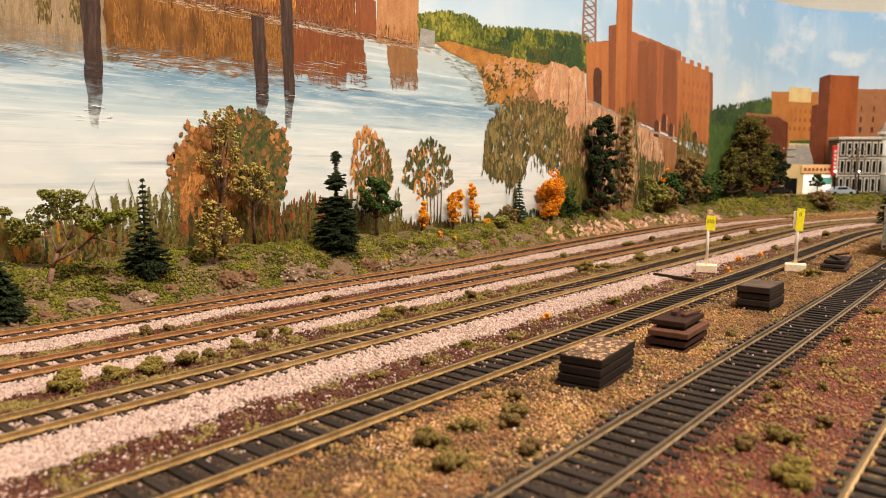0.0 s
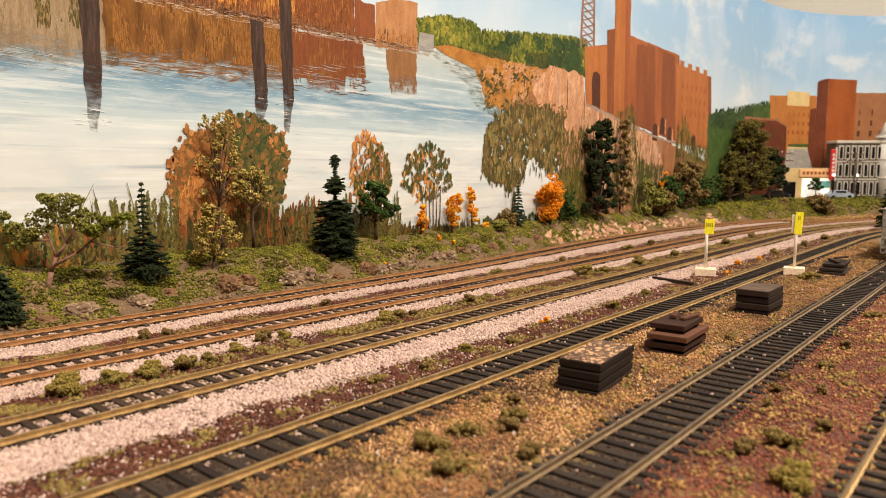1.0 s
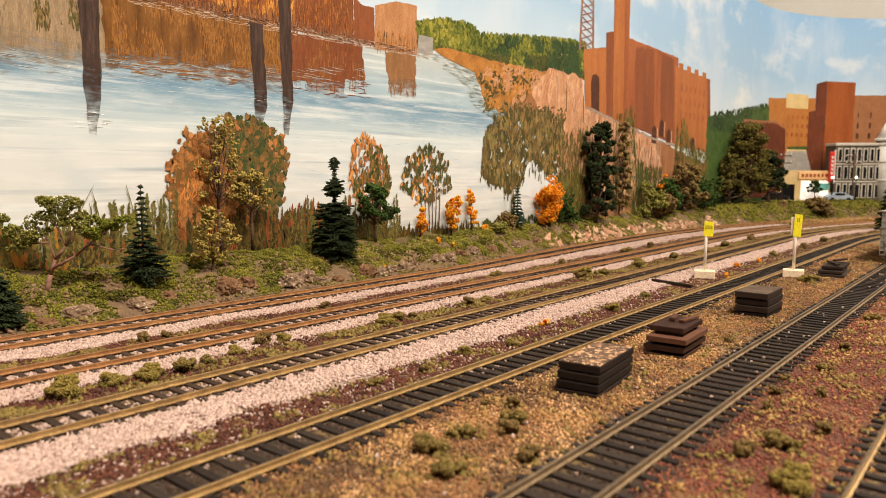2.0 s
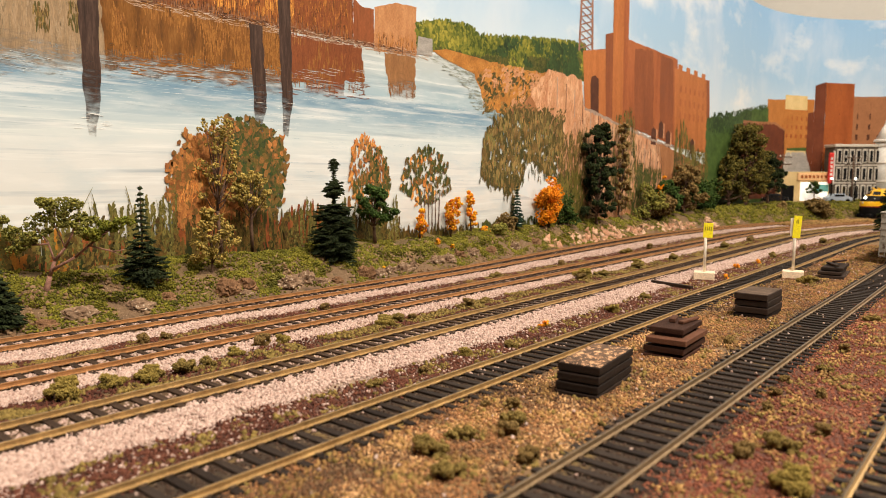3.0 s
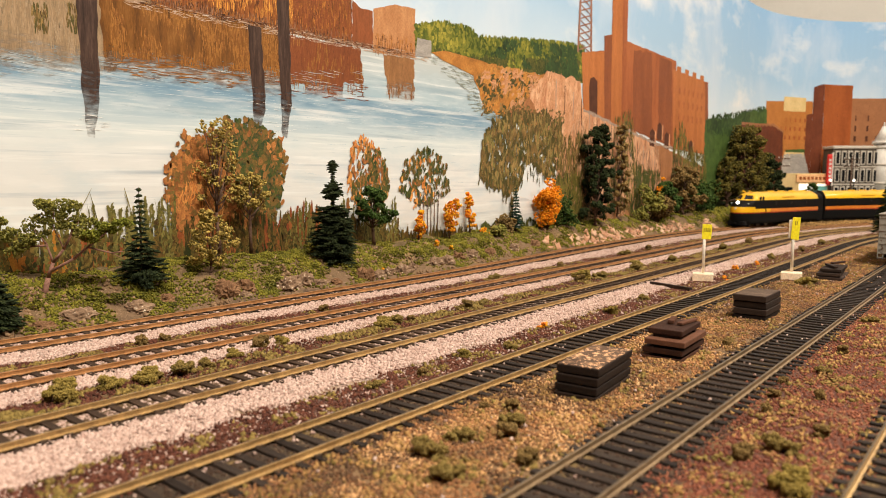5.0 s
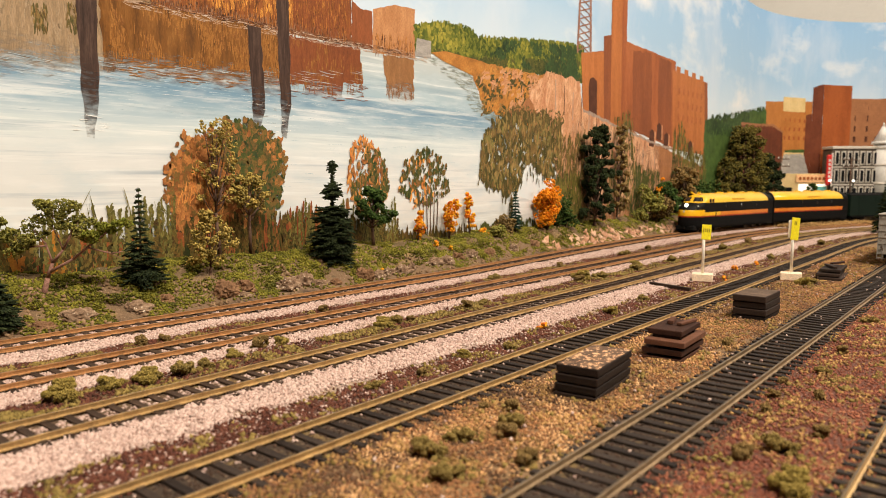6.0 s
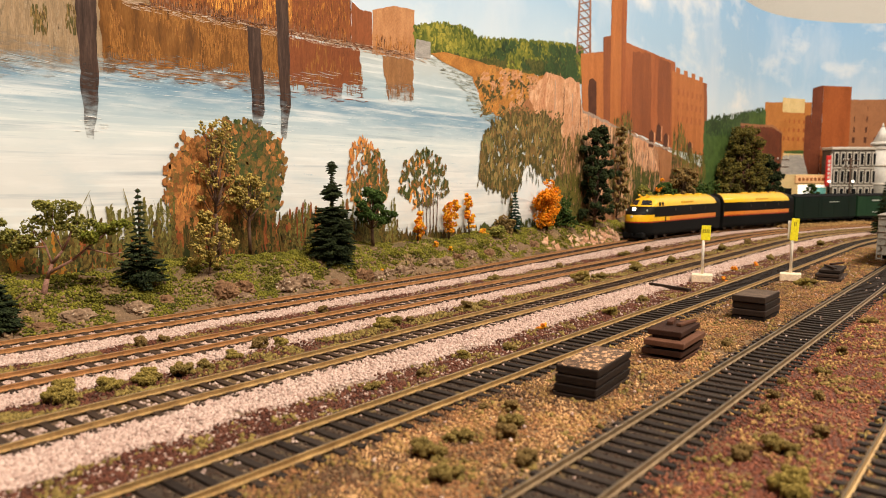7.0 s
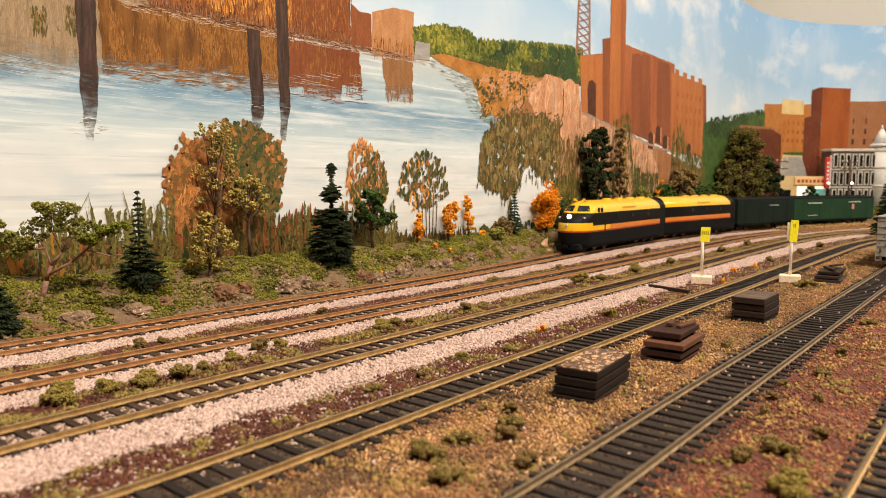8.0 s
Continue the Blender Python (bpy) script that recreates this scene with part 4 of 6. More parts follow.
dabs("reeds", [(-60, -4), (-60, 36), (130, 36), (200, 33), (300, 40), (345, 44), (380, 34), (430, 24), (560, 18), (560, -4)], 4400, 17, 2.2, DAB_REED, 0, 0.07, 1, 3.0)
dabs("reed_shade", [(-60, -4), (-60, 24), (130, 26), (300, 24), (430, 14), (560, 10), (560, -4)], 900, 13, 2.2, DAB_DEEP, 0, 0.1, 2, 3.0, 16)
dabs("ochre_reeds", [(96, 4), (96, 38), (150, 40), (190, 30), (190, 4)], 190, 15, 2.4, DAB_OCHRE, 0, 0.12, 13, 2.6, 14)
dabs("rust_reeds", [(110, 6), (110, 36), (240, 40), (330, 42), (390, 34), (390, 6)], 170, 14, 2.0, DAB_RUST, 0, 0.1, 3, 3.0, 12)
fronds("weed_frond", 60, 232, 22, 62, 70, DAB_FROND, 41, 3.0, 2.4)
fronds("weed_frond", 316, 440, 20, 58, 46, DAB_FROND, 42, 2.6, 2.4)
fronds("reed_frond", 60, 440, 18, 50, 90, DAB_REED, 43, 3.4, 3.0)
dabs("red_leaf", [(318, 36), (322, 58), (352, 54), (372, 40), (372, 28)], 14, 10, 2.4, DAB_RUST, 0, 0.12, 8)
dabs("grass_blades", [(176, 36), (176, 60), (232, 62), (232, 36)], 26, 22, 0.5, DAB_FROND, -8, 0.3, 9)
dabs("low_scrub", [(560, 0), (560, 26), (735, 30), (735, 0)], 260, 10, 4, DAB_GREEN, 0, 0.4, 4)


# ---- strewn grains, foam and leaves ----
OCTA = np.array([(1, 0, 0), (-1, 0, 0), (0, 1, 0), (0, -1, 0), (0, 0, 1), (0, 0, -1)], float)
OCTA_FACES = np.array([(0, 2, 4), (2, 1, 4), (1, 3, 4), (3, 0, 4), (2, 0, 5), (1, 2, 5), (3, 1, 5), (0, 3, 5)])


def turns(n, rng):
    q = rng.normal(size=(n, 4))
    q /= np.linalg.norm(q, axis=1)[:, None]
    w, x, y, z = q.T
    return np.stack([np.stack([1 - 2 * (y * y + z * z), 2 * (x * y - z * w), 2 * (x * z + y * w)], -1),
                     np.stack([2 * (x * y + z * w), 1 - 2 * (x * x + z * z), 2 * (y * z - x * w)], -1),
                     np.stack([2 * (x * z - y * w), 2 * (y * z + x * w), 1 - 2 * (x * x + y * y)], -1)], 1)


TETRA = np.array([(1, 1, 1), (1, -1, -1), (-1, 1, -1), (-1, -1, 1)], float) * 0.8
TETRA_FACES = np.array([(0, 1, 2), (0, 3, 1), (0, 2, 3), (1, 3, 2)])


def crumbs(points, sizes, rng, long=None, ways=None, chips=False):
    """Small lumps, or four-sided chips, at the points; long and ways draw them out along a direction."""
    n = len(points)
    form, sides = (TETRA, TETRA_FACES) if chips else (OCTA, OCTA_FACES)
    k = len(form)
    v = form[None] * rng.uniform(0.55, 1.3, (n, k, 3)) * np.asarray(sizes).reshape(n, 1, 1)
    v = np.einsum("nij,nkj->nki", turns(n, rng), v)
    if ways is not None:
        along = np.einsum("nki,ni->nk", v, ways)
        v = v * 0.62 + ways[:, None, :] * (along * long)[:, :, None]
    v = v + np.asarray(points)[:, None, :]
    f = sides[None] + (np.arange(n) * k)[:, None, None]
    return v.reshape(-1, 3), f.reshape(-1, 3)


BALLAST = surface("pale_pink_ballast", [rgb(142, 114, 102), rgb(184, 156, 144), rgb(208, 184, 172), rgb(166, 136, 122)], 3, 0.9, 0.2, island=True)
CINDER = surface("red_brown_cinder", [rgb(40, 25, 20), rgb(82, 48, 38), rgb(116, 72, 56), rgb(54, 34, 27)], 16, 0.95, 0.2, island=True, patchiness=0.55)
DIRT = surface("tan_dirt_grains", [rgb(46, 36, 29), rgb(70, 53, 40), rgb(96, 72, 53), rgb(128, 90, 62), rgb(164, 116, 76), rgb(200, 148, 100), rgb(120, 90, 66)], 52, 0.95, 0.2, island=True, patchiness=0.62)
SAND = surface("orange_tan_sand", [rgb(158, 114, 72), rgb(196, 148, 98), rgb(226, 184, 134), rgb(140, 100, 64)], 20, 0.95, 0.2, island=True, patchiness=0.5)
CINDER_DARK = surface("dark_cinder", [rgb(30, 22, 19), rgb(58, 44, 36), rgb(88, 68, 55), rgb(40, 31, 26)], 10, 0.95, 0.2, island=True, patchiness=0.4)
REDDIRT = surface("red_dirt_grains", [rgb(78, 46, 37), rgb(108, 64, 50), rgb(134, 80, 62), rgb(156, 98, 74), rgb(176, 126, 94)], 48, 0.95, 0.2, island=True, patchiness=0.55)
TURF = surface("green_foam_turf", [rgb(42, 43, 15), rgb(76, 75, 25), rgb(108, 104, 35), rgb(142, 133, 50), rgb(58, 60, 20)], 16, 0.95, 0.2, island=True, patchiness=0.55)
WEED = surface("olive_foam_weed", [rgb(74, 62, 32), rgb(116, 98, 52), rgb(150, 128, 72), rgb(92, 82, 42)], 4, 0.95, 0.2, island=True)
FOAM_WEED = surface("olive_yellow_foam", [rgb(92, 80, 36), rgb(136, 118, 56), rgb(168, 146, 78), rgb(112, 98, 46)], 5, 0.95, 0.2, island=True)
STRAW = surface("dry_straw", [rgb(84, 68, 42), rgb(130, 100, 60), rgb(172, 134, 82), rgb(204, 164, 108)], 40, 0.9, 0.2, island=True, patchiness=0.6)
ROCK = surface("grey_brown_rock", [rgb(92, 70, 50), rgb(134, 106, 78), rgb(164, 136, 106)], 9, 0.9, 0.6, 1.0, island=True)
PINKROCK = surface("pale_sandstone", [rgb(150, 106, 80), rgb(196, 150, 120), rgb(216, 186, 160)], 9, 0.9, 0.6, 1.0, island=True)


def strew(name, material, count, d0, d1, s0, s1, size, label, category, seed, lift=0.25, mask=None, fade=1.6, chips=True):
    """Grains over a strip between d0 and d1 beside the eye, denser near the eye."""
    rng = np.random.default_rng(seed)
    k = rng.uniform(0, 1, count) ** fade
    s = s0 + (s1 - s0) * k
    mid, half = (d0 + d1) / 2, (d1 - d0) / 2
    d = mid + half * np.clip(rng.uniform(-1, 1, count) + rng.normal(0, 0.12, count), -1.25, 1.25)
    d = d + smooth_noise(s, s * 0, 20.0, seed * 3.7) * half * 0.45
    if mask is not None:
        keep = mask(s, d, rng)
        s, d = s[keep], d[keep]
    d = d + swing(d, s)
    a = np.maximum(s - CX, 0) / 1218.5
    x = np.where(s <= CX, s, CX + (d - CY) * np.sin(a))
    y = np.where(s <= CX, d, CY + (d - CY) * np.cos(a))
    ok = behind_wall(x, y) < -2
    x, y = x[ok], y[ok]
    r = size * rng.uniform(0.55, 1.35, len(x))
    z = ground_height(x, y) + r * lift
    v, f = crumbs(np.stack([x, y, z], -1), r, rng, chips=chips)
    return tagged(raw_object(name, v, f, material), label, category, kind="stuff")


def patchy(scale, seed, cut):
    def mask(s, d, rng):
        return smooth_noise(s, d, scale, seed) + rng.normal(0, 0.12, len(s)) > cut
    return mask


def off_rails(low=0.3):
    """Grains thin out inside the tracks and keep off the rails."""
    def mask(s, d, rng):
        keep = np.ones(len(s), bool)
        for t in TRACKS:
            inner = np.abs(d - t) < 7.2
            keep &= ~(inner & (rng.uniform(0, 1, len(s)) > low)) & ~(np.abs(np.abs(d - t) - 8.75) < 1.5)
        return keep
    return mask


strew("ballast", BALLAST, 33000, 188, 211, 50, 1500, 0.74, "loose pale pink ballast stones beside the track", "ballast", 1, 0.35, off_rails(0.1), chips=False)
strew("ballast", BALLAST, 15000, 212, 231, 60, 1300, 0.52, "loose pale pink ballast stones beside the track", "ballast", 2, 0.05, off_rails(0.55), chips=False)
strew("ballast", BALLAST, 21000, 256, 272, 70, 1500, 0.74, "loose pale pink ballast stones beside the track", "ballast", 3, 0.35, off_rails(0.1), chips=False)
strew("ballast", BALLAST, 20000, 273, 294, 80, 1400, 0.56, "loose pale pink ballast stones beside the track", "ballast", 4, 0.1, off_rails(1.0), chips=False)
strew("ballast", BALLAST, 21000, 313, 331, 90, 1500, 0.76, "loose pale pink ballast stones beside the track", "ballast", 5, 0.35, off_rails(0.1), chips=False)
strew("ballast", BALLAST, 21000, 333, 354, 100, 1500, 0.56, "loose pale pink ballast stones beside the track", "ballast", 6, 0.1, off_rails(1.0), chips=False)
strew("ballast", BALLAST, 2600, 160, 188, 50, 1100, 0.62, "stray pale ballast stones among the cinders", "ballast", 26, 0.4, None, 1.6, chips=False)
strew("cinders", CINDER, 18200, 165, 186, 40, 1300, 0.60, "red-brown cinders between the tracks", "cinders", 7, 0.3)
strew("cinders", CINDER, 14000, 234, 256, 70, 1300, 0.60, "red-brown cinders between the tracks", "cinders", 8, 0.3)
strew("cinders", CINDER, 12500, 295, 312, 90, 1300, 0.60, "red-brown cinders between the tracks", "cinders", 9, 0.3)
strew("cinders", CINDER_DARK, 26000, 140, 167, 40, 1000, 0.42, "dark cinders among the ties", "cinders", 10, 0.1, off_rails(0.4))
strew("cinders", CINDER_DARK, 26000, 66, 95, 60, 900, 0.42, "dark cinders among the ties", "cinders", 11, 0.1, off_rails(0.4))
strew("pebbles", BALLAST, 260, 66, 140, 60, 800, 0.7, "scattered white pebbles on the siding", "pebbles", 27, 1.4, None, 1.2, chips=False)
strew("dirt", DIRT, 39000, 94, 141, 50, 900, 0.50, "tan dirt crumbs between the sidings", "dirt", 12, 0.3)
strew("sand", SAND, 10500, 95, 138, 55, 330, 0.44, "light orange-tan sand patches between the sidings", "sand", 28, 0.5, patchy(18, 54.0, 0.04), 1.2)
strew("dirt", REDDIRT, 22500, 30, 69, 70, 900, 0.48, "red dirt crumbs between the sidings", "dirt", 13, 0.3)
strew("dry_grass", STRAW, 16200, 95, 140, 50, 900, 0.66, "dry yellow grass tufts", "grass", 14, 0.5, patchy(12, 4.0, 0.05))
strew("dry_grass", STRAW, 10800, 30, 66, 90, 900, 0.66, "dry yellow grass tufts", "grass", 15, 0.5, patchy(12, 9.0, 0.08))
strew("weeds", WEED, 9000, 94, 140, 50, 900, 0.79, "olive foam weeds", "weeds", 16, 0.5, patchy(9, 14.0, 0.28))
strew("weeds", WEED, 7200, 28, 66, 90, 900, 0.79, "olive foam weeds", "weeds", 17, 0.5, patchy(9, 19.0, 0.3))
strew("weeds", WEED, 10800, 166, 184, 40, 1300, 0.79, "olive foam weeds", "weeds", 18, 0.5, patchy(10, 24.0, 0.2))
strew("weeds", WEED, 10800, 236, 252, 70, 1400, 0.86, "olive foam weeds", "weeds", 19, 0.6, patchy(12, 29.0, 0.02))
strew("weeds", WEED, 7200, 298, 309, 90, 1400, 0.73, "olive foam weeds", "weeds", 20, 0.5, patchy(12, 34.0, 0.1))
strew("turf", TURF, 94500, 366, 424, 80, 1500, 0.78, "green foam turf on the bank", "turf", 21, 0.5, patchy(20, 39.0, -0.12), 1.3)
strew("turf", TURF, 12150, 372, 500, 1100, 1800, 1.70, "green foam turf on the bank", "turf", 22, 0.5, None, 1.0)
strew("stones", ROCK, 5200, 358, 398, 80, 1000, 1.30, "grey-brown broken stones on the bank", "stones", 23, 0.3, patchy(20, 44.0, 0.12))
strew("stones", PINKROCK, 420, 362, 378, 620, 1150, 4.20, "pale sandstone lumps at the bank's foot", "stones", 24, -0.35, patchy(40, 49.0, 0.0), 1.0)
strew("dry_brush", STRAW, 1400, 296, 330, 1180, 1420, 2.40, "dry tan brush beside the far curve", "brush", 25, 0.8, None, 1.0)


def foam(centres, radii, per, crumb, rng, squash=0.85):
    """Lumps of foam: crumbs crowded on the skins of balls, with a dim core of crumbs."""
    pts = []
    for c, r in zip(centres, radii):
        n = max(6, int(per))
        way = rng.normal(size=(n, 3))
        way /= np.linalg.norm(way, axis=1)[:, None]
        pts.append(np.asarray(c)[None] + way * np.array((1, 1, squash)) * r * rng.uniform(0.5, 1.06, n)[:, None] ** 0.6)
    return np.concatenate(pts)


# ---- rocks and moss on the bank ----
OUTCROP = surface("broken_tan_rock", [rgb(70, 54, 42), rgb(118, 94, 74), rgb(152, 126, 102), rgb(96, 76, 60)], 7, 0.9, 0.8, 1.2, speck=(rgb(206, 190, 168), 1.8, 0.66))
EARTH = surface("bare_tan_earth", [rgb(84, 60, 42), rgb(124, 92, 66), rgb(148, 114, 84)], 8, 0.95, 0.7, 1.0)


def bank_rock(x, d, length, depth, height, material, label, seed):
    """A broken ledge half sunk in the bank."""
    bm = bmesh.new()
    bmesh.ops.create_icosphere(bm, subdivisions=4, radius=1.0)
    for v in bm.verts:
        n = v.co.normalized()
        k = 1 + 0.34 * noise.noise(n * 1.7 + Vector((seed, 0, 0))) + 0.24 * noise.noise(n * 4.5 + Vector((0, seed, 0))) + 0.13 * noise.noise(n * 11 + Vector((0, 0, seed)))
        step = math.floor(n.z * 4 + noise.noise(n * 3)) / 4
        v.co = Vector((n.x * k * length / 2, n.y * k * depth / 2, (0.55 * n.z + 0.45 * step) * k * height * 0.66))
    ob = mesh_object("rock", bm, material)
    ob.matrix_world = pose(x * MM, d * MM, float(ground_height(np.array([float(x)]), np.array([float(d)]))[0] - 0.08 * height) * MM, 24, 0, seed * 37 % 24 - 12)
    return tagged(ob, label, "rock", "rocks on the bank")


for x, d, length, depth, height, bare in ((150, 371, 20, 12, 7, 0), (132, 368, 12, 8, 5, 1), (181, 369, 15, 10, 6, 0), (199, 374, 10, 8, 6, 1), (238, 372, 16, 14, 9, 1), (252, 373, 12, 12, 9, 1), (247, 367, 10, 6, 4, 0),
                                         (284, 370, 20, 13, 9, 0), (297, 372, 16, 12, 11, 0), (309, 369, 13, 8, 6, 0), (321, 367, 10, 6, 5, 1), (352, 370, 13, 13, 12, 1), (364, 368, 13, 9, 7, 0), (377, 370, 12, 9, 9, 0),
                                         (391, 369, 18, 9, 9, 0), (404, 372, 10, 8, 7, 0), (432, 371, 16, 10, 8, 0), (449, 373, 18, 12, 9, 0), (470, 377, 12, 9, 7, 1), (492, 379, 16, 10, 8, 0), (520, 380, 14, 10, 7, 1), (566, 384, 18, 10, 8, 0), (610, 388, 20, 10, 7, 1)):
    bank_rock(x, d, length, depth, height, EARTH if bare else OUTCROP, "bare tan earth ledge on the mossy bank" if bare else "broken grey-tan rock ledge on the mossy bank", x * 0.37)


def moss_cushions():
    """Low pads of ground foam that make the bank lumpy."""
    rng = np.random.default_rng(91)
    n = 420
    x = 90 + 640 * rng.uniform(0, 1, n) ** 1.2
    d = rng.uniform(373, 412, n) + swing(np.full(n, 380.0), x) * 0.6
    keep = smooth_noise(x, d, 22, 5.5) > -0.18
    x, d = x[keep], d[keep]
    z = ground_height(x, d) - 1.2
    pts = foam(np.stack([x, d, z], -1), rng.uniform(2.6, 6.5, len(x)), 170, 0.6, rng, 0.55)
    pts = pts[(pts[:, 1] < 417)]
    v, f = crumbs(pts, 0.62 * rng.uniform(0.5, 1.25, len(pts)), rng, chips=True)
    tagged(raw_object("moss", v, f, TURF), "lumpy green foam moss on the bank", "moss", kind="stuff")


moss_cushions()


# ---- trees ----
BARK = surface("grey_brown_bark", [rgb(70, 52, 42), rgb(112, 86, 70)], 3, 0.9, 0.5, 0.5)
PINKBARK = surface("pinkish_bark", [rgb(112, 78, 66), rgb(164, 124, 108)], 4, 0.85, 0.4, 0.5)
LEAF_OLIVE = surface("olive_leaves", [rgb(76, 78, 33), rgb(114, 112, 49), rgb(150, 142, 69), rgb(92, 98, 42)], 5, 0.9, 0.2, island=True)
LEAF_LIME = surface("lime_leaves", [rgb(76, 82, 26), rgb(116, 120, 38), rgb(146, 144, 56)], 6, 0.9, 0.2, island=True)
# The palest tones put golden highlights into the leaf colour.
LEAF_GOLD = surface("golden_olive_highlit_leaves", [rgb(78, 70, 32), rgb(146, 126, 60), rgb(200, 172, 92), rgb(108, 98, 46), rgb(240, 212, 130)], 5, 0.9, 0.2, island=True)
LEAF_MOSS = surface("mossy_leaves", [rgb(44, 46, 19), rgb(80, 76, 32), rgb(122, 108, 48), rgb(58, 60, 27)], 30, 0.9, 0.2, island=True, patchiness=0.4)
LEAF_DARK = surface("dark_leaves", [rgb(22, 30, 14), rgb(40, 50, 24), rgb(58, 66, 32)], 5, 0.9, 0.2, island=True)
LEAF_GREEN = surface("mid_green_leaves", [rgb(34, 52, 20), rgb(58, 80, 32), rgb(80, 100, 44)], 5, 0.9, 0.2, island=True)
NEEDLE = surface("fir_needles", [rgb(20, 28, 15), rgb(40, 50, 26), rgb(66, 74, 40)], 4, 0.85, 0.2, island=True)
LEAF_ORANGE = surface("orange_leaves", [rgb(196, 96, 14), rgb(236, 138, 20), rgb(250, 166, 36), rgb(214, 112, 16)], 4, 0.85, 0.2, island=True)
LEAF_YELLOW = surface("yellow_leaves", [rgb(232, 150, 24), rgb(250, 190, 40), rgb(206, 84, 24), rgb(244, 172, 32)], 4, 0.85, 0.2, island=True)
LEAF_TEAL = surface("blue_green_needles", [rgb(26, 46, 36), rgb(46, 70, 54)], 4, 0.85, 0.2, island=True)
LEAF_BROWN = surface("brown_leaves", [rgb(80, 64, 36), rgb(124, 100, 58), rgb(158, 132, 82)], 4, 0.9, 0.2, island=True)


def broadleaf(x, y, z, h, spread, leaves, label, seed, bark=BARK, clusters=14, per=70, bare=0.35, crumb=1.0, width=1.2, narrow=False, limb=0.42, cone=False):
    tree = empty("tree", x, y, z, label=label, category="tree")
    rng = np.random.default_rng(seed)
    bm = bmesh.new()
    fork = Vector((rng.normal(0, 0.04) * h, rng.normal(0, 0.03) * h, bare * h))
    tube(bm, (0, 0, -2.5), (0, 0, 1.0), width * 1.5, width * 1.05)
    tube(bm, (0, 0, 1.0), fork, width * 1.05, width * 0.75)
    spots = []
    for i in range(clusters):
        up = bare + 0.08 + (1 - bare - 0.12) * ((i + 0.5) / clusters)
        ang = i * 2.4 + rng.uniform(-0.4, 0.4)
        high = min(1, max(0.08, (up - bare) / (1 - bare)))
        bulge = 1.08 - 0.8 * high ** 1.3 if cone else 0.95 - 0.35 * high if narrow else math.sin(math.pi * high ** 0.8)
        r = spread * bulge * rng.uniform(0.45, 1.0)
        tip = Vector((r * math.cos(ang), r * math.sin(ang) * 0.8, up * h))
        base = fork * rng.uniform(0.75, 1.0) + Vector((0, 0, (up - bare) * h * 0.35))
        mid = base.lerp(tip, 0.55) + Vector((0, 0, -0.02 * h))
        tube(bm, base, mid, width * limb, width * limb * 0.7, 5)
        tube(bm, mid, tip, width * limb * 0.7, width * limb * 0.3, 5)
        spots.append(tip)
    tube(bm, fork, (0, 0, h * 0.9), width * 0.7, width * 0.15, 6)
    spots.append(Vector((0, 0, h * 0.93)))
    part("trunk", bm, bark, tree)
    lumps, radii = [], []
    for p in spots:
        for _ in range(4):
            lumps.append(np.array(p) + rng.normal(0, 1, 3) * np.array((0.16, 0.16, 0.11)) * spread)
            radii.append(spread * rng.uniform(0.09, 0.21))
    pts = foam(lumps, radii, per * 0.62, crumb, rng)
    pts = pts[(pts[:, 2] > 1.0) & (pts[:, 2] < h * 1.02)]
    pts[:, 1] = np.minimum(pts[:, 1], 415.5 - y)
    v, f = crumbs(pts, crumb * rng.uniform(0.4, 1.2, len(pts)), rng, chips=True)
    raw_object("crown", v, f, leaves, tree)
    return tree


def conifer(x, y, z, h, spread, leaves, label, seed, tiers=15, shape=None, crumb=1.0):
    tree = empty("fir_tree", x, y, z, label=label, category="fir tree")
    rng = np.random.default_rng(seed)
    bm = bmesh.new()
    tube(bm, (0, 0, -2.0), (0, 0, h * 0.6), h * 0.016, h * 0.010)
    tube(bm, (0, 0, h * 0.6), (0, 0, h), h * 0.010, h * 0.003)
    pts, ways = [], []
    for i in range(tiers):
        k = (i + 0.5) / tiers
        r = spread * (shape(k) if shape else (1 - k) ** 0.8)
        n = max(5, int(15 * (r / spread) + 5))
        for j in range(n):
            a = 2 * math.pi * (j + rng.uniform(-0.3, 0.3)) / n + i * 0.7
            L = r * rng.uniform(0.55, 1.12)
            out = Vector((math.cos(a), math.sin(a), rng.uniform(-0.45, 0.15)))
            if r > 0.18 * spread:
                tube(bm, (0, 0, h * (0.08 + 0.92 * k)), Vector((0, 0, h * (0.08 + 0.92 * k))) + out * L * 0.9, h * 0.004, h * 0.0015, 4)
            m = max(3, int(L / (crumb * 0.75)))
            for q in range(m):
                c = L * (q + 0.6) / m
                for side in (-1, 0, 1):
                    w = side * 0.30 * (L - c * 0.5) * rng.uniform(0.3, 1.0)
                    p = Vector((0, 0, h * (0.08 + 0.92 * k))) + out * c + Vector((-math.sin(a), math.cos(a), 0)) * w
                    pts.append(p + Vector(rng.normal(0, 0.25 * crumb, 3)))
                    ways.append((out + Vector((-math.sin(a), math.cos(a), 0)) * side * 0.6).normalized())
    part("trunk", bm, BARK, tree)
    pts, ways = np.array(pts), np.array(ways)
    pts[:, 1] = np.minimum(pts[:, 1], 415.5 - y)
    v, f = crumbs(pts, crumb * rng.uniform(0.5, 1.1, len(pts)), rng, 1.5, ways)
    raw_object("crown", v, f, leaves, tree)
    return tree


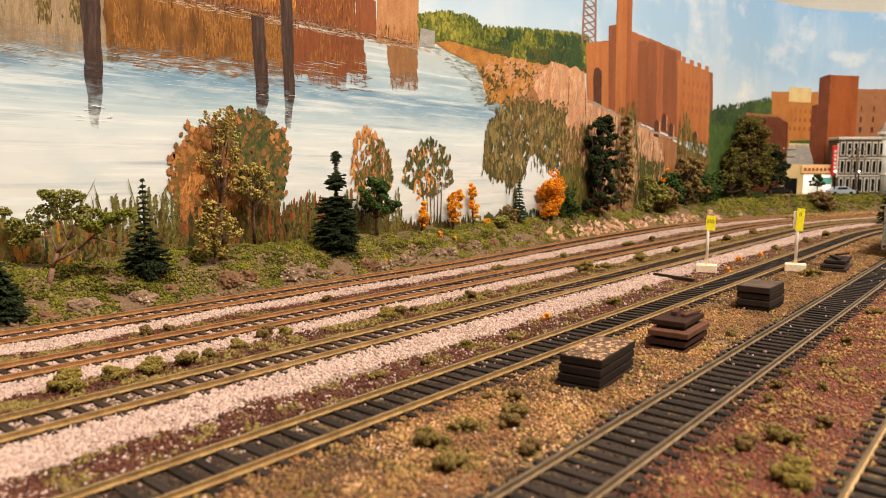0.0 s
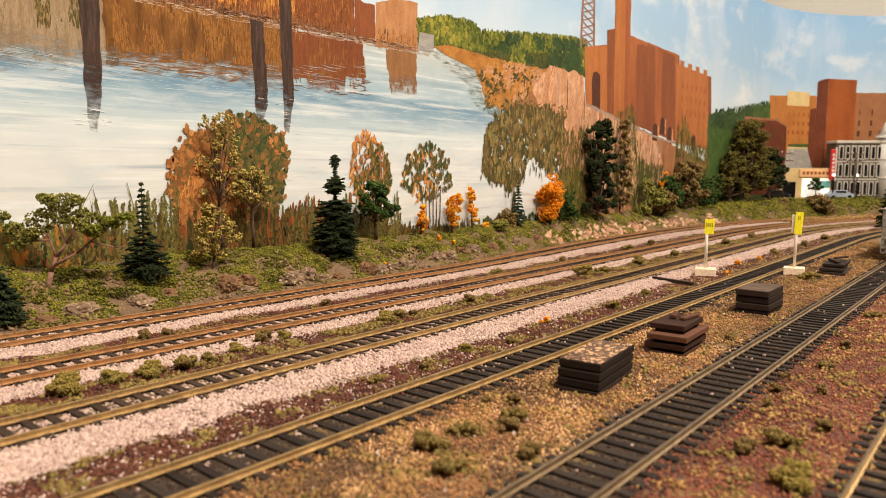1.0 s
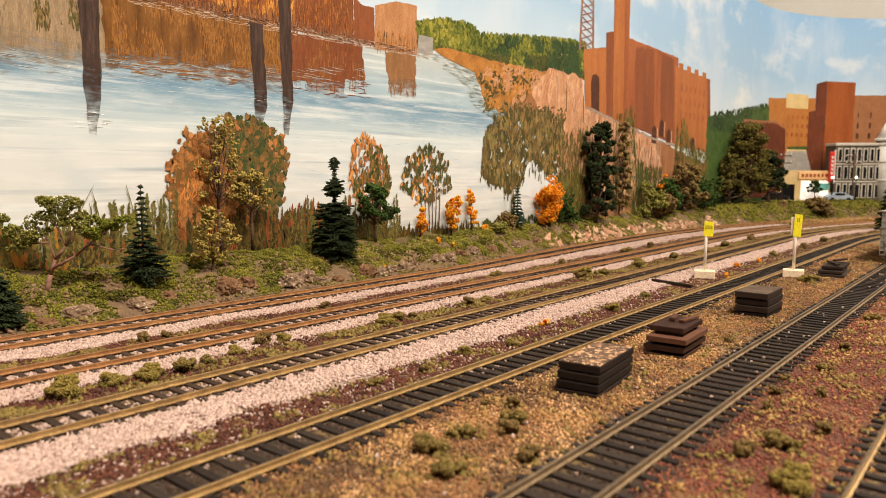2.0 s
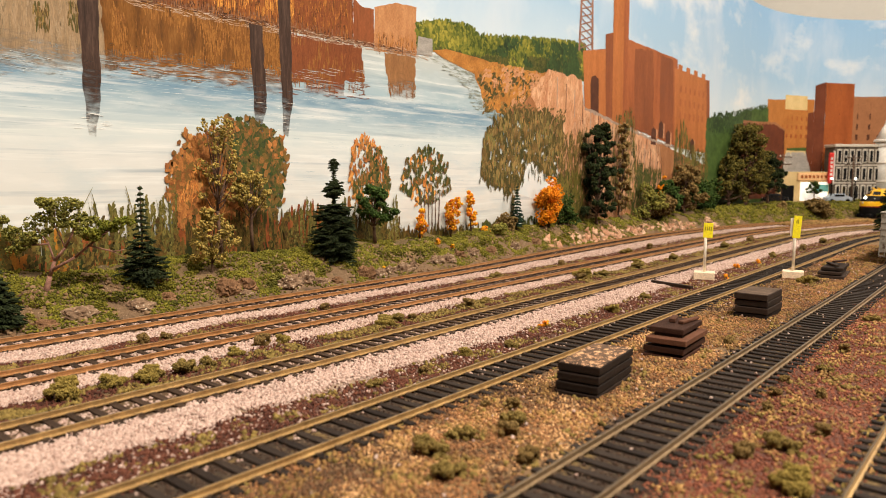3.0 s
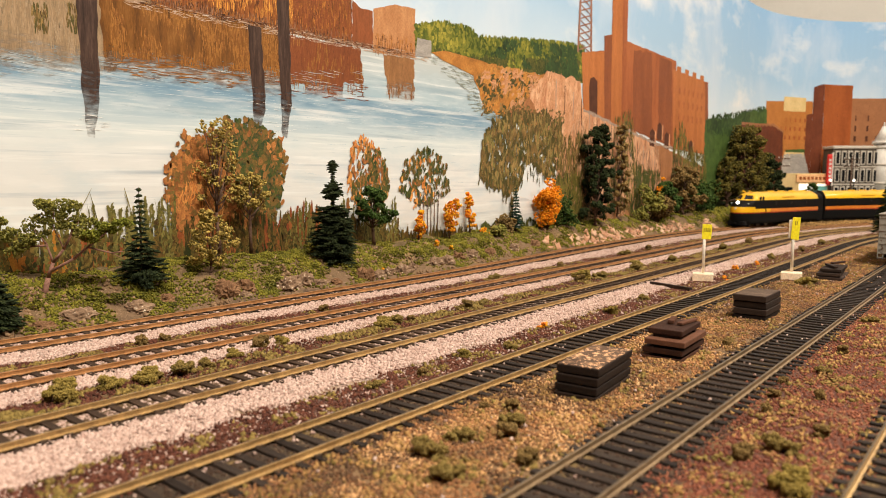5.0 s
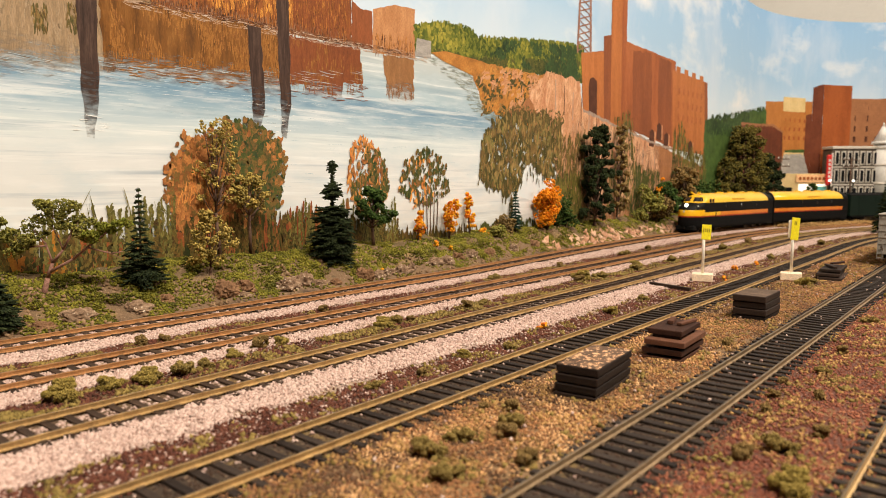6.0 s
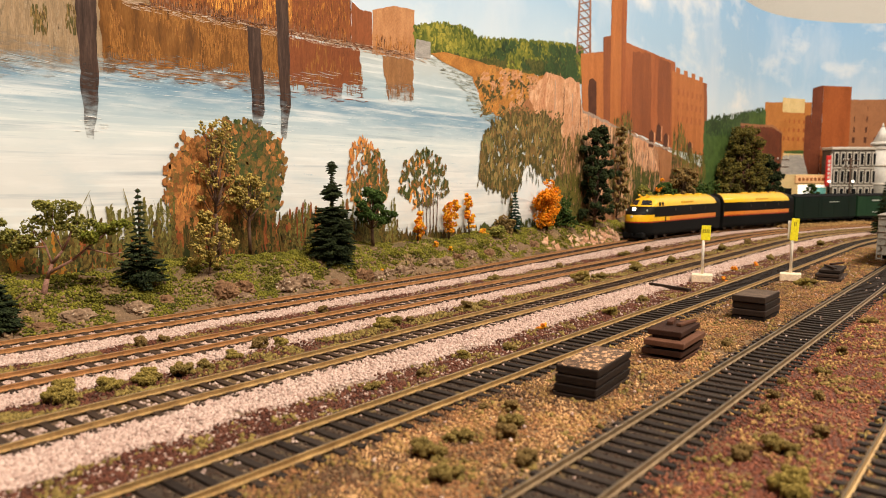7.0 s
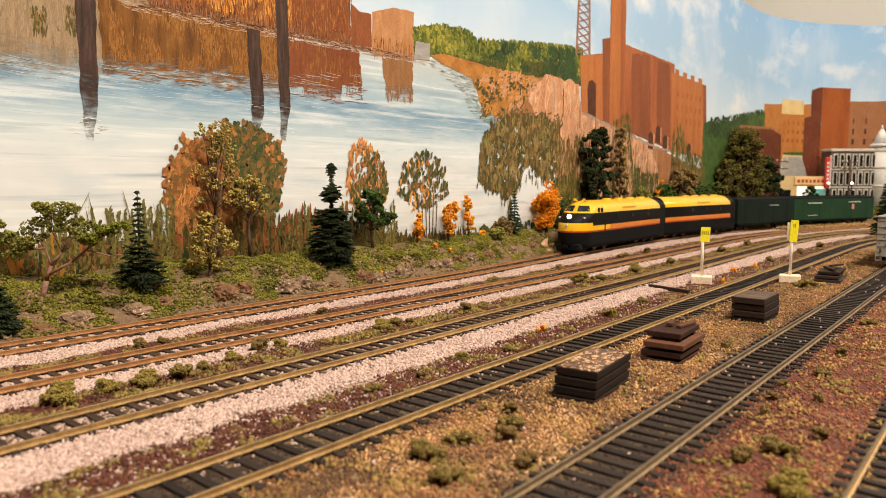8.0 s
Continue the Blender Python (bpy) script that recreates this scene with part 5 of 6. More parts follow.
def shrub(x, y, z, r, h, leaves, label, seed, name="shrub", n=170, crumb=0.9, lumps=5):
    bush = empty(name, x, y, z, label=label, category="shrub")
    rng = np.random.default_rng(seed)
    bm = bmesh.new()
    pts = []
    for i in range(lumps):
        c = np.array((rng.uniform(-0.6, 0.6) * r, rng.uniform(-0.45, 0.45) * r, h * (0.25 + 0.62 * i / max(1, lumps - 1))))
        tube(bm, (rng.uniform(-0.1, 0.1) * r, 0, -1.5), c, 0.35, 0.12, 5)
        size = min(r, 0.75 * h) * rng.uniform(0.34, 0.60)
        side = rng.normal(0, 1, (4, 3)) * np.array((0.26 * r, 0.24 * r, 0.09 * h))
        pts.append(foam(c[None] + side, size * rng.uniform(0.55, 1.05, 4), n * 0.55 / lumps, crumb, rng))
    part("stem", bm, BARK, bush)
    pts = np.concatenate(pts)
    pts[:, 2] = np.abs(pts[:, 2])
    pts[:, 1] = np.minimum(pts[:, 1], 415.5 - y)
    v, f = crumbs(pts, crumb * rng.uniform(0.4, 1.15, len(pts)), rng, chips=True)
    raw_object("foliage", v, f, leaves, bush)
    return bush


def ground_at(x, y):
    return float(ground_height(np.array([float(x)]), np.array([float(y)]))[0])


def pagoda(k):
    """A fir with a wide skirt, a bare gap and two round tufts above it."""
    if k < 0.54:
        return 0.80 + 0.35 * k if k < 0.2 else 0.98 - 1.15 * (k - 0.2)
    if k < 0.61:
        return 0.06
    if k < 0.78:
        return 0.12 + 0.30 * math.sin(math.pi * (k - 0.61) / 0.17) ** 0.6
    if k < 0.87:
        return 0.05
    return 0.05 + 0.16 * math.sin(math.pi * (k - 0.87) / 0.13) ** 0.7


def spire(k):
    """A fir with a low wide skirt and a thin ragged spire."""
    return 0.95 - 1.0 * k if k < 0.42 else 0.50 - 0.45 * k


conifer(112, 372, ground_at(112, 372) - 1, 30, 13, NEEDLE, "dark green fir sapling on the bank", 1)
def forked_tree(x, y, z, label):
    """A bare pinkish fork with flat pads of foam, one of them bright yellow-green."""
    tree = empty("tree", x, y, z, label=label, category="tree")
    rng = np.random.default_rng(77)
    side = lambda a, h, back=0.0: Vector((a * 0.64 + back * 0.5, -a * 0.766 + back * 0.5, h))
    bm = bmesh.new()
    tube(bm, side(-3.5, -4), side(0, 9), 1.8, 1.2, 9)
    tube(bm, side(0, 9), side(3, 17), 1.1, 0.9, 8)
    for path, r in (([(3, 17), (9, 24), (14, 33), (18, 40)], 1.2), ([(1, 12), (14, 19), (24, 27), (32, 33)], 1.3), ([(14, 33), (11, 42)], 0.7), ([(3, 17), (0, 27), (-6, 34)], 0.9),
                    ([(0, 26), (-12, 25), (-19, 24)], 0.8), ([(22, 25), (34, 22), (40, 23)], 0.7), ([(32, 23), (40, 19)], 0.4), ([(9, 24), (4, 36), (5, 46)], 0.6)):
        n = len(path) - 1
        for i, (p, q) in enumerate(zip(path, path[1:])):
            tube(bm, side(*p), side(*q), 0.7 * r * (1 - 0.5 * i / n), 0.65 * r * (1 - 0.5 * (i + 1) / n), 7)
    part("trunk", bm, PINKBARK, tree)
    for name, leaves, spots in (("crown", LEAF_OLIVE, ((-14, 35, 8), (-8, 28, 7), (-20, 32, 6), (-2, 40, 8), (5, 45, 8), (12, 41, 7), (-4, 33, 7), (14, 46, 6), (20, 39, 6), (0, 48, 5), (6, 37, 6), (-24, 38, 5), (-16, 25, 6), (24, 33, 5))),
                                ("foliage_pad", LEAF_LIME, ((29, 33, 6), (34, 36, 6), (39, 38, 5), (25, 31, 5)))):
        centres, radii = [], []
        for a, h, r in spots:
            for _ in range(4):
                centres.append(np.array(side(a, h, rng.uniform(-4, 4))) + rng.normal(0, 0.4 * r, 3) * np.array((1, 1, 0.6)))
                radii.append(r * rng.uniform(0.35, 0.7))
        pts = foam(centres, radii, 46, 0.8, rng, 0.7)
        pts[:, 1] = np.minimum(pts[:, 1], 415.5 - y)
        v, f = crumbs(pts, 0.75 * rng.uniform(0.5, 1.2, len(pts)), rng, chips=True)
        raw_object(name, v, f, leaves, tree)
    return tree


forked_tree(144, 391, 12, "small olive-leaved tree with a bare pinkish forked trunk")
conifer(193, 388, 10, 58, 17, NEEDLE, "dark green fir with a thin spire on the grassy bank", 3, 17, spire, 0.85)
broadleaf(257, 408, 18, 96, 15, LEAF_GOLD, "tall slender tree with golden olive leaves", 4, BARK, 20, 18, 0.34, 0.95, 1.3, True)
broadleaf(282, 410, 19, 58, 15, LEAF_GOLD, "slender tree with golden olive leaves on dark stems", 5, BARK, 14, 34, 0.5, 0.95, 1.2)
broadleaf(237, 388, 13, 40, 15, LEAF_GOLD, "low bushy tree with golden olive leaves", 6, BARK, 16, 36, 0.12, 0.9, 0.9)
conifer(337, 387, 8, 78, 19, NEEDLE, "tall dark fir with tufted top", 7, 46, pagoda, 0.85)
broadleaf(393, 402, 17, 49, 18, LEAF_GREEN, "dark green spreading tree with forked grey trunk", 8, BARK, 16, 75, 0.34, 0.95, 1.5)
conifer(608, 410, 18, 46, 8, LEAF_TEAL, "small blue-green fir on the bank", 9, 14, None, 0.9)
broadleaf(772, 404, 18, 120, 25, LEAF_DARK, "tall dark green columnar tree", 10, BARK, 38, 90, 0.02, 1.5, 2.0, True)
broadleaf(850, 408, 18, 128, 12, LEAF_BROWN, "tall thin brownish-green tree", 11, BARK, 24, 42, 0.04, 1.7, 1.6, True)
broadleaf(1048, 400, 18, 72, 32, LEAF_BROWN, "brownish-green bushy tree on the bank", 12, BARK, 16, 70, 0.1, 2.0, 1.8)
broadleaf(985, 404, 18, 50, 24, LEAF_GREEN, "low dark green bushy tree", 13, BARK, 12, 60, 0.1, 1.8, 1.6)
broadleaf(1310, 392, 21, 146, 50, LEAF_MOSS, "large olive green tree before the backdrop", 14, BARK, 40, 70, 0.10, 1.9, 3.4, cone=True)
broadleaf(1252, 402, 21, 86, 34, LEAF_MOSS, "dark green tree before the backdrop", 15, BARK, 22, 60, 0.10, 1.9, 3.0, cone=True)
broadleaf(1398, 376, 21, 98, 34, LEAF_DARK, "dark green spreading tree beside the parked car", 16, BARK, 26, 56, 0.2, 1.9, 2.8, cone=True)
conifer(1150, 150, -3, 74, 17, NEEDLE, "dark green fir beside the yard throat", 17, 18, None, 1.6)
shrub(453, 408, 19, 6, 26, LEAF_YELLOW, "yellow and red autumn shrub", 21, n=300, crumb=1.0)
shrub(497, 409, 19, 8, 38, LEAF_YELLOW, "tall yellow autumn shrub", 22, n=420, crumb=1.1, lumps=8)
shrub(531, 411, 19, 5, 40, LEAF_YELLOW, "narrow yellow autumn shrub", 23, n=380, crumb=1.15, lumps=8)
shrub(660, 403, 18, 17, 48, LEAF_ORANGE, "bright orange autumn shrub", 24, n=1500, crumb=1.25, lumps=12)
shrub(979, 408, 19, 7, 50, LEAF_ORANGE, "narrow orange autumn shrub", 25, n=120, crumb=2.0, lumps=6)
shrub(702, 404, 18, 16, 28, LEAF_GREEN, "dark green shrub on the bank", 26, n=330, crumb=1.5)
shrub(586, 410, 18, 14, 15, LEAF_BROWN, "low brown shrub on the bank", 27, n=260, crumb=1.4)
shrub(560, 400, 17, 11, 9, LEAF_OLIVE, "low olive shrub on the bank", 28, n=200, crumb=1.2)
shrub(919, 402, 18, 22, 40, LEAF_OLIVE, "olive shrub on the bank", 29, n=360, crumb=1.9)
shrub(952, 398, 18, 22, 26, LEAF_BROWN, "brown shrub on the bank", 30, n=300, crumb=1.9)
shrub(1110, 404, 19, 34, 44, LEAF_GREEN, "dark green shrub on the bank", 31, n=420, crumb=2.4)
shrub(1372, 282, 4, 26, 28, LEAF_BROWN, "brown scrub beside the curve", 32, n=420, crumb=2.4)
shrub(1330, 330, 12, 18, 16, LEAF_BROWN, "low brown scrub beside the curve", 33, n=240, crumb=2.2)
shrub(275, 374, ground_at(275, 374), 6, 7, LEAF_OLIVE, "small yellow-green shrub at the bank's foot", 34, n=150, crumb=0.8)
shrub(372, 372, ground_at(372, 372), 1.6, 2.6, LEAF_YELLOW, "tiny yellow flowering weed", 35, "flowering_weed", 14, 0.7, 2)
shrub(460, 392, ground_at(460, 392), 3, 4.5, LEAF_YELLOW, "tiny yellow and red weed", 36, "flowering_weed", 24, 0.9, 3)
shrub(472, 386, ground_at(472, 386), 2.4, 3.6, LEAF_YELLOW, "tiny yellow and red weed", 37, "flowering_weed", 18, 0.9, 2)
shrub(545, 404, 17, 5, 8, LEAF_YELLOW, "low yellow autumn weed", 38, "flowering_weed", 40, 1.1, 3)
shrub(299, 185, ground_at(299, 185), 3.0, 2.6, LEAF_YELLOW, "small yellow fallen leaf clump", 39, "flowering_weed", 22, 0.8, 2)
shrub(524, 166, ground_at(524, 166), 3.6, 3.6, LEAF_YELLOW, "small yellow fallen leaf clump", 40, "flowering_weed", 22, 1.0, 2)
shrub(600, 182, ground_at(600, 182), 5, 3.0, LEAF_ORANGE, "small orange fallen leaf clump", 41, "flowering_weed", 22, 1.0, 2)
shrub(640, 178, ground_at(640, 178), 5, 3.0, LEAF_YELLOW, "small yellow fallen leaf clump", 42, "flowering_weed", 22, 1.0, 2)

# foam weeds along the strips between the tracks
weed_rng = random.Random(8)
WEED_FORMS = [shrub(91, 250, ground_at(91, 250), 6.5, 6.5, FOAM_WEED, "round olive foam weed between the tracks", 50, "foam_weed", 2000, 0.42, 6),
              shrub(139, 249, ground_at(139, 249), 6.0, 5.0, WEED, "low olive-brown foam weed between the tracks", 51, "foam_weed", 1800, 0.42, 5),
              shrub(180, 259, ground_at(180, 259), 4.5, 5.0, LEAF_BROWN, "brown foam weed between the tracks", 52, "foam_weed", 1600, 0.42, 4)]
for w in WEED_FORMS:
    tagged(w, category="weed", group="foam weeds")
WEED_SPOTS = [(109, 246, 0, 1.0), (120, 247, 0, 1.15), (128, 251, 1, 0.9), (150, 248, 1, 1.0), (162, 252, 0, 0.8), (192, 256, 0, 0.8), (245, 248, 0, 1.1), (258, 251, 1, 1.2), (268, 247, 2, 1.0),
              (318, 246, 2, 1.3), (330, 245, 1, 1.0), (465, 250, 0, 1.6), (478, 247, 1, 1.5), (452, 249, 2, 1.3), (542, 248, 1, 1.5), (560, 250, 0, 1.3), (620, 248, 1, 1.6),
              (150, 303, 2, 1.2), (162, 304, 2, 1.0), (255, 304, 2, 1.0), (420, 303, 1, 1.2), (520, 304, 2, 1.3), (640, 303, 1, 1.4), (760, 248, 1, 1.8), (850, 246, 2, 1.8), (700, 304, 2, 1.5),
              (170, 176, 1, 0.8), (196, 175, 2, 0.9), (228, 177, 0, 0.75), (254, 172, 1, 0.9), (360, 175, 0, 0.9), (410, 178, 1, 1.0), (180, 146 - 12, 2, 0.6),
              (548, 120, 0, 1.2), (556, 117, 1, 1.0), (320, 100, 2, 0.9), (330, 103, 1, 0.8), (165, 112, 2, 1.2), (172, 118, 1, 1.1), (150, 98, 2, 1.1), (186, 126, 2, 1.0), (140, 120, 1, 1.3), (132, 108, 1, 1.2), (152, 122, 1, 1.0),
              (255, 62, 2, 0.8), (275, 66, 2, 0.7), (236, 60, 2, 0.8), (300, 56, 1, 0.8), (262, 50, 2, 0.8), (340, 58, 2, 0.9), (205, 47, 1, 1.2), (190, 55, 2, 1.1), (178, 42, 0, 1.2), (225, 42, 2, 1.0),
              (420, 60, 1, 1.0), (470, 52, 2, 1.1), (520, 60, 0, 1.1), (700, 180, 1, 1.4), (800, 178, 2, 1.5), (900, 180, 1, 1.6)]
for x, y, form, size in WEED_SPOTS:
    ob = copy_thing(WEED_FORMS[form], pose(x * MM, y * MM, (ground_at(x, y) - 0.4) * MM, 0, 0, weed_rng.uniform(0, 360)) @ Matrix.Scale(size * 0.72, 4))


# ---- stacks of boards and signs in the yard ----
BOARD = surface("dark_weathered_board", [rgb(22, 16, 13), rgb(42, 31, 25), rgb(66, 51, 42)], 6, 0.75, 0.5, 0.6, stretch=(0.2, 1, 1), obrandom=True)
BOARD_RED = surface("red_brown_board", [rgb(40, 24, 18), rgb(74, 46, 34), rgb(108, 72, 54)], 6, 0.75, 0.5, 0.6, stretch=(0.2, 1, 1), obrandom=True)
BOARD_DUSTY = surface("board_top_with_sawdust", [rgb(62, 48, 40), rgb(96, 76, 62), rgb(150, 114, 84)], 6, 0.85, 0.5, 0.8, spread=0.9, speck=(rgb(222, 176, 134), 1.5, 0.58))


BOARD_TOP = surface("lighter_weathered_top", [rgb(62, 50, 42), rgb(92, 76, 64), rgb(116, 98, 84)], 8, 0.8, 0.4, 0.7)


def board_stack(x, y, turn, length, width, layers, thick, gap, material, top, label, seed, jitter=0.5, topscale=1.0):
    stack = empty("board_stack", x, y, ground_at(x, y) - 0.6, turn, label, "board stack", "board stacks in the yard")
    rng = random.Random(seed)
    z = 0.0
    for i in range(layers):
        last = i == layers - 1
        k = topscale if last else 1.0
        bm = bmesh.new()
        dx, dy, a = rng.uniform(-jitter, jitter), rng.uniform(-jitter, jitter), rng.uniform(-0.02, 0.02) * jitter
        box(bm, dx + (1 - k) * length * 0.4 + rng.uniform(-0.25, 0.25), dy, z, length * k, width * k, thick + rng.uniform(-0.06, 0.06), 0.25, a)
        part("board_layer", bm, material, stack)
        # A thin sheet makes the top lighter than the sides; only one is gritty.
        if last and top is not material:
            bm = bmesh.new()
            box(bm, dx + (1 - k) * length * 0.4, dy, z + thick + 0.02, length * k - 0.9, width * k - 0.9, 0.14, 0.0, a)
            part("grit", bm, top, stack, "lighter top sheet, tan grit on one stack")
        if gap > 0.5 and not last:
            bm = bmesh.new()
            for sx in (-0.3, 0.3):
                box(bm, sx * length, 0, z + thick, 1.4, width * 0.7, gap)
            part("spacer", bm, BOARD, stack)
        z += thick + gap
    return stack


board_stack(225, 116.5, 0.10, 34, 15.5, 4, 2.8, 0.45, BOARD, BOARD_DUSTY, "stack of dark board panels dusted with tan grit", 1, 0.35)
board_stack(292, 113.5, 0.06, 30, 17, 4, 2.4, 1.3, BOARD_RED, BOARD_RED, "loose stack of red-brown boards on spacers", 2, 0.9, 0.86)
board_stack(403.5, 111, 0.0, 29, 17, 4, 3.2, 0.4, BOARD, BOARD_TOP, "neat stack of dark weathered boards", 3, 0.4)
board_stack(604, 112, 0.08, 42, 16, 3, 2.2, 0.7, BOARD, BOARD, "low stack of dark boards with loose planks", 4, 1.2, 0.9)


def loose_plank(x, y, z, turn, length, width, thick, material, label):
    bm = bmesh.new()
    box(bm, 0, 0, 0, length, width, thick, 0.2)
    ob = mesh_object("plank", bm, material)
    ob.matrix_world = pose(x * MM, y * MM, z * MM, 0, 0, math.degrees(turn))
    return tagged(ob, label, "plank")


loose_plank(470, 187, ground_at(470, 187) + 0.2, radians(73), 34, 2.8, 2.4, BOARD, "dark plank lying on the ballast")
loose_plank(298, 117, 9.95, 0.25, 10, 2.6, 1.6, BOARD_RED, "short red-brown block on a board stack")
loose_plank(300, 111, 9.95, -0.1, 15, 2.4, 1.2, BOARD_RED, "short red-brown block on a board stack")
loose_plank(598, 112, 5.9, 0.5, 22, 2.4, 1.4, BOARD, "dark plank lying across a board stack")
loose_plank(612, 110, 7.4, -0.3, 18, 2.4, 1.3, BOARD_RED, "dark plank lying across a board stack")

SIGN_WHITE = surface("cream_white_plastic", [rgb(240, 230, 214), rgb(248, 242, 230)], 8, 0.5, 0.05)
SIGN_CREAM = surface("cream_plastic", [rgb(232, 206, 176), rgb(242, 220, 192)], 8, 0.5, 0.05)
SIGN_YELLOW = surface("yellow_sign_face", [rgb(248, 230, 30), rgb(252, 238, 48)], 6, 0.5, 0.05)
INK = surface("grey_ink", [rgb(150, 138, 40), rgb(166, 152, 48)], 3, 0.6, 0.0)


def yard_sign(x, y, turn, bottom, top, width, lean, label, bars, twin=False):
    sign = empty("yard_sign", x, y, ground_at(x, y) - 0.3, turn, label, "yard sign", "yellow yard signs")
    bm = bmesh.new()
    box(bm, 0, 0, 0, 12, 14.5, 5.6, 0.4)
    part("base", bm, SIGN_CREAM, sign, "cream plastic block")
    bm = bmesh.new()
    tube(bm, (0, 0, 5), (0, 0, top - 1.0), 1.1, 1.05, 10)
    part("post", bm, SIGN_WHITE, sign, "thin white post")
    bm = bmesh.new()
    box(bm, -0.9, -0.25 * width, bottom, 0.55, width, top - bottom, 0.12)
    bmesh.ops.rotate(bm, verts=bm.verts, cent=(0, 0, (top + bottom) / 2), matrix=Matrix.Rotation(lean, 3, "X"))
    plate = part("plate", bm, SIGN_YELLOW, sign, "bright yellow plate")
    if twin:
        bm = bmesh.new()
        box(bm, 0.9, 0.15 * width, bottom + 1, 0.5, width * 0.9, top - bottom - 3, 0.12)
        part("back_plate", bm, SIGN_WHITE, sign)
    for k in range(bars):
        bm = bmesh.new()
        box(bm, -1.23, -0.25 * width + (k - (bars - 1) / 2) * width * 0.2, top - 5.6, 0.1, width * 0.11, 2.8)
        bmesh.ops.rotate(bm, verts=bm.verts, cent=(0, 0, (top + bottom) / 2), matrix=Matrix.Rotation(lean, 3, "X"))
        part("mark", bm, INK, plate)
    return sign


yard_sign(518, 181.5, 0.33, 31, 42, 6.6, 0.03, "yellow sign on a white post with a cream base block", 4)
yard_sign(569, 133, 0.23, 30.5, 47.2, 5.4, 0.05, "tall yellow sign on a white post with a cream base block", 2, True)


# ---- rolling stock ----
YELLOW = surface("yellow_engine_paint", [rgb(232, 176, 24), rgb(244, 192, 36)], 30, 0.32, 0.02, coat=0.3)
ORANGE = surface("orange_stripe_paint", [rgb(206, 118, 40), rgb(220, 134, 50)], 30, 0.35, 0.02, coat=0.2)
REDLINE = surface("red_line_paint", [rgb(150, 48, 24), rgb(168, 58, 30)], 30, 0.35, 0.02)
BLACKPAINT = surface("brown_black_engine_paint", [rgb(9, 6, 4), rgb(15, 11, 8)], 30, 0.62, 0.02)
FRAME = surface("black_underframe", [rgb(4, 3, 3), rgb(9, 8, 7)], 10, 0.85, 0.2)
GREEN = surface("dark_green_car_paint", [rgb(12, 26, 20), rgb(19, 36, 27)], 40, 0.62, 0.05)
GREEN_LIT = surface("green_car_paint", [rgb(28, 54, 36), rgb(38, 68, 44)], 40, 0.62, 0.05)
GREYCAR = surface("grey_car_paint", [rgb(132, 126, 116), rgb(156, 150, 140)], 12, 0.7, 0.15, speck=(rgb(100, 84, 70), 3.0, 0.62))
GLASS = surface("dark_window_glass", [(0.012, 0.012, 0.014), (0.02, 0.02, 0.022)], 20, 0.08, 0.0)
STEEL = surface("wheel_steel", [rgb(70, 62, 56), rgb(96, 86, 78)], 5, 0.4, 0.1, metal=0.7)
LETTER = surface("pale_lettering", [rgb(186, 190, 178), rgb(204, 206, 196)], 5, 0.6, 0.0)
HERALD = surface("red_herald", [rgb(196, 120, 108), rgb(220, 160, 146)], 3, 0.6, 0.0)
FAINT = surface("faint_lettering", [rgb(204, 150, 26), rgb(212, 158, 30)], 10, 0.5, 0.0)
HEADLAMP = glow("headlamp", (1.0, 0.93, 0.78), 9.0)

HALF = lambda z: float(np.interp(z, [4, 20, 38, 42, 45, 47.5, 49.3, 50.4], [16.6, 17.3, 17.2, 16.2, 13.8, 10.2, 6.2, 2.0]))
NOSE = lambda z: float(np.interp(z, [4, 12, 20, 26, 30, 33, 35.5, 37.5, 39, 46, 48.6, 50.4], [-2.0, 0, 0, -0.5, -1.8, -4.0, -7.6, -12.0, -17.0, -22.5, -27, -34]))
ROUND = lambda z: float(np.interp(z, [4, 26, 35, 38, 40, 46, 50.4], [22, 22, 20, 15, 11, 11, 8]))
LEVELS = (4.5, 9, 14, 19.8, 21.3, 23.5, 26.0, 29, 31.5, 34, 36.5, 38.4, 40, 42, 44, 45.5, 47, 48.3, 49.4, 50.4)


def nose_point(a, z, proud=0.0):
    """A point of the round nose at the angle a from straight ahead."""
    return Vector((NOSE(z) - ROUND(z) * (1 - math.cos(a)) + proud * math.cos(a), (HALF(z) + proud) * math.sin(a), z))


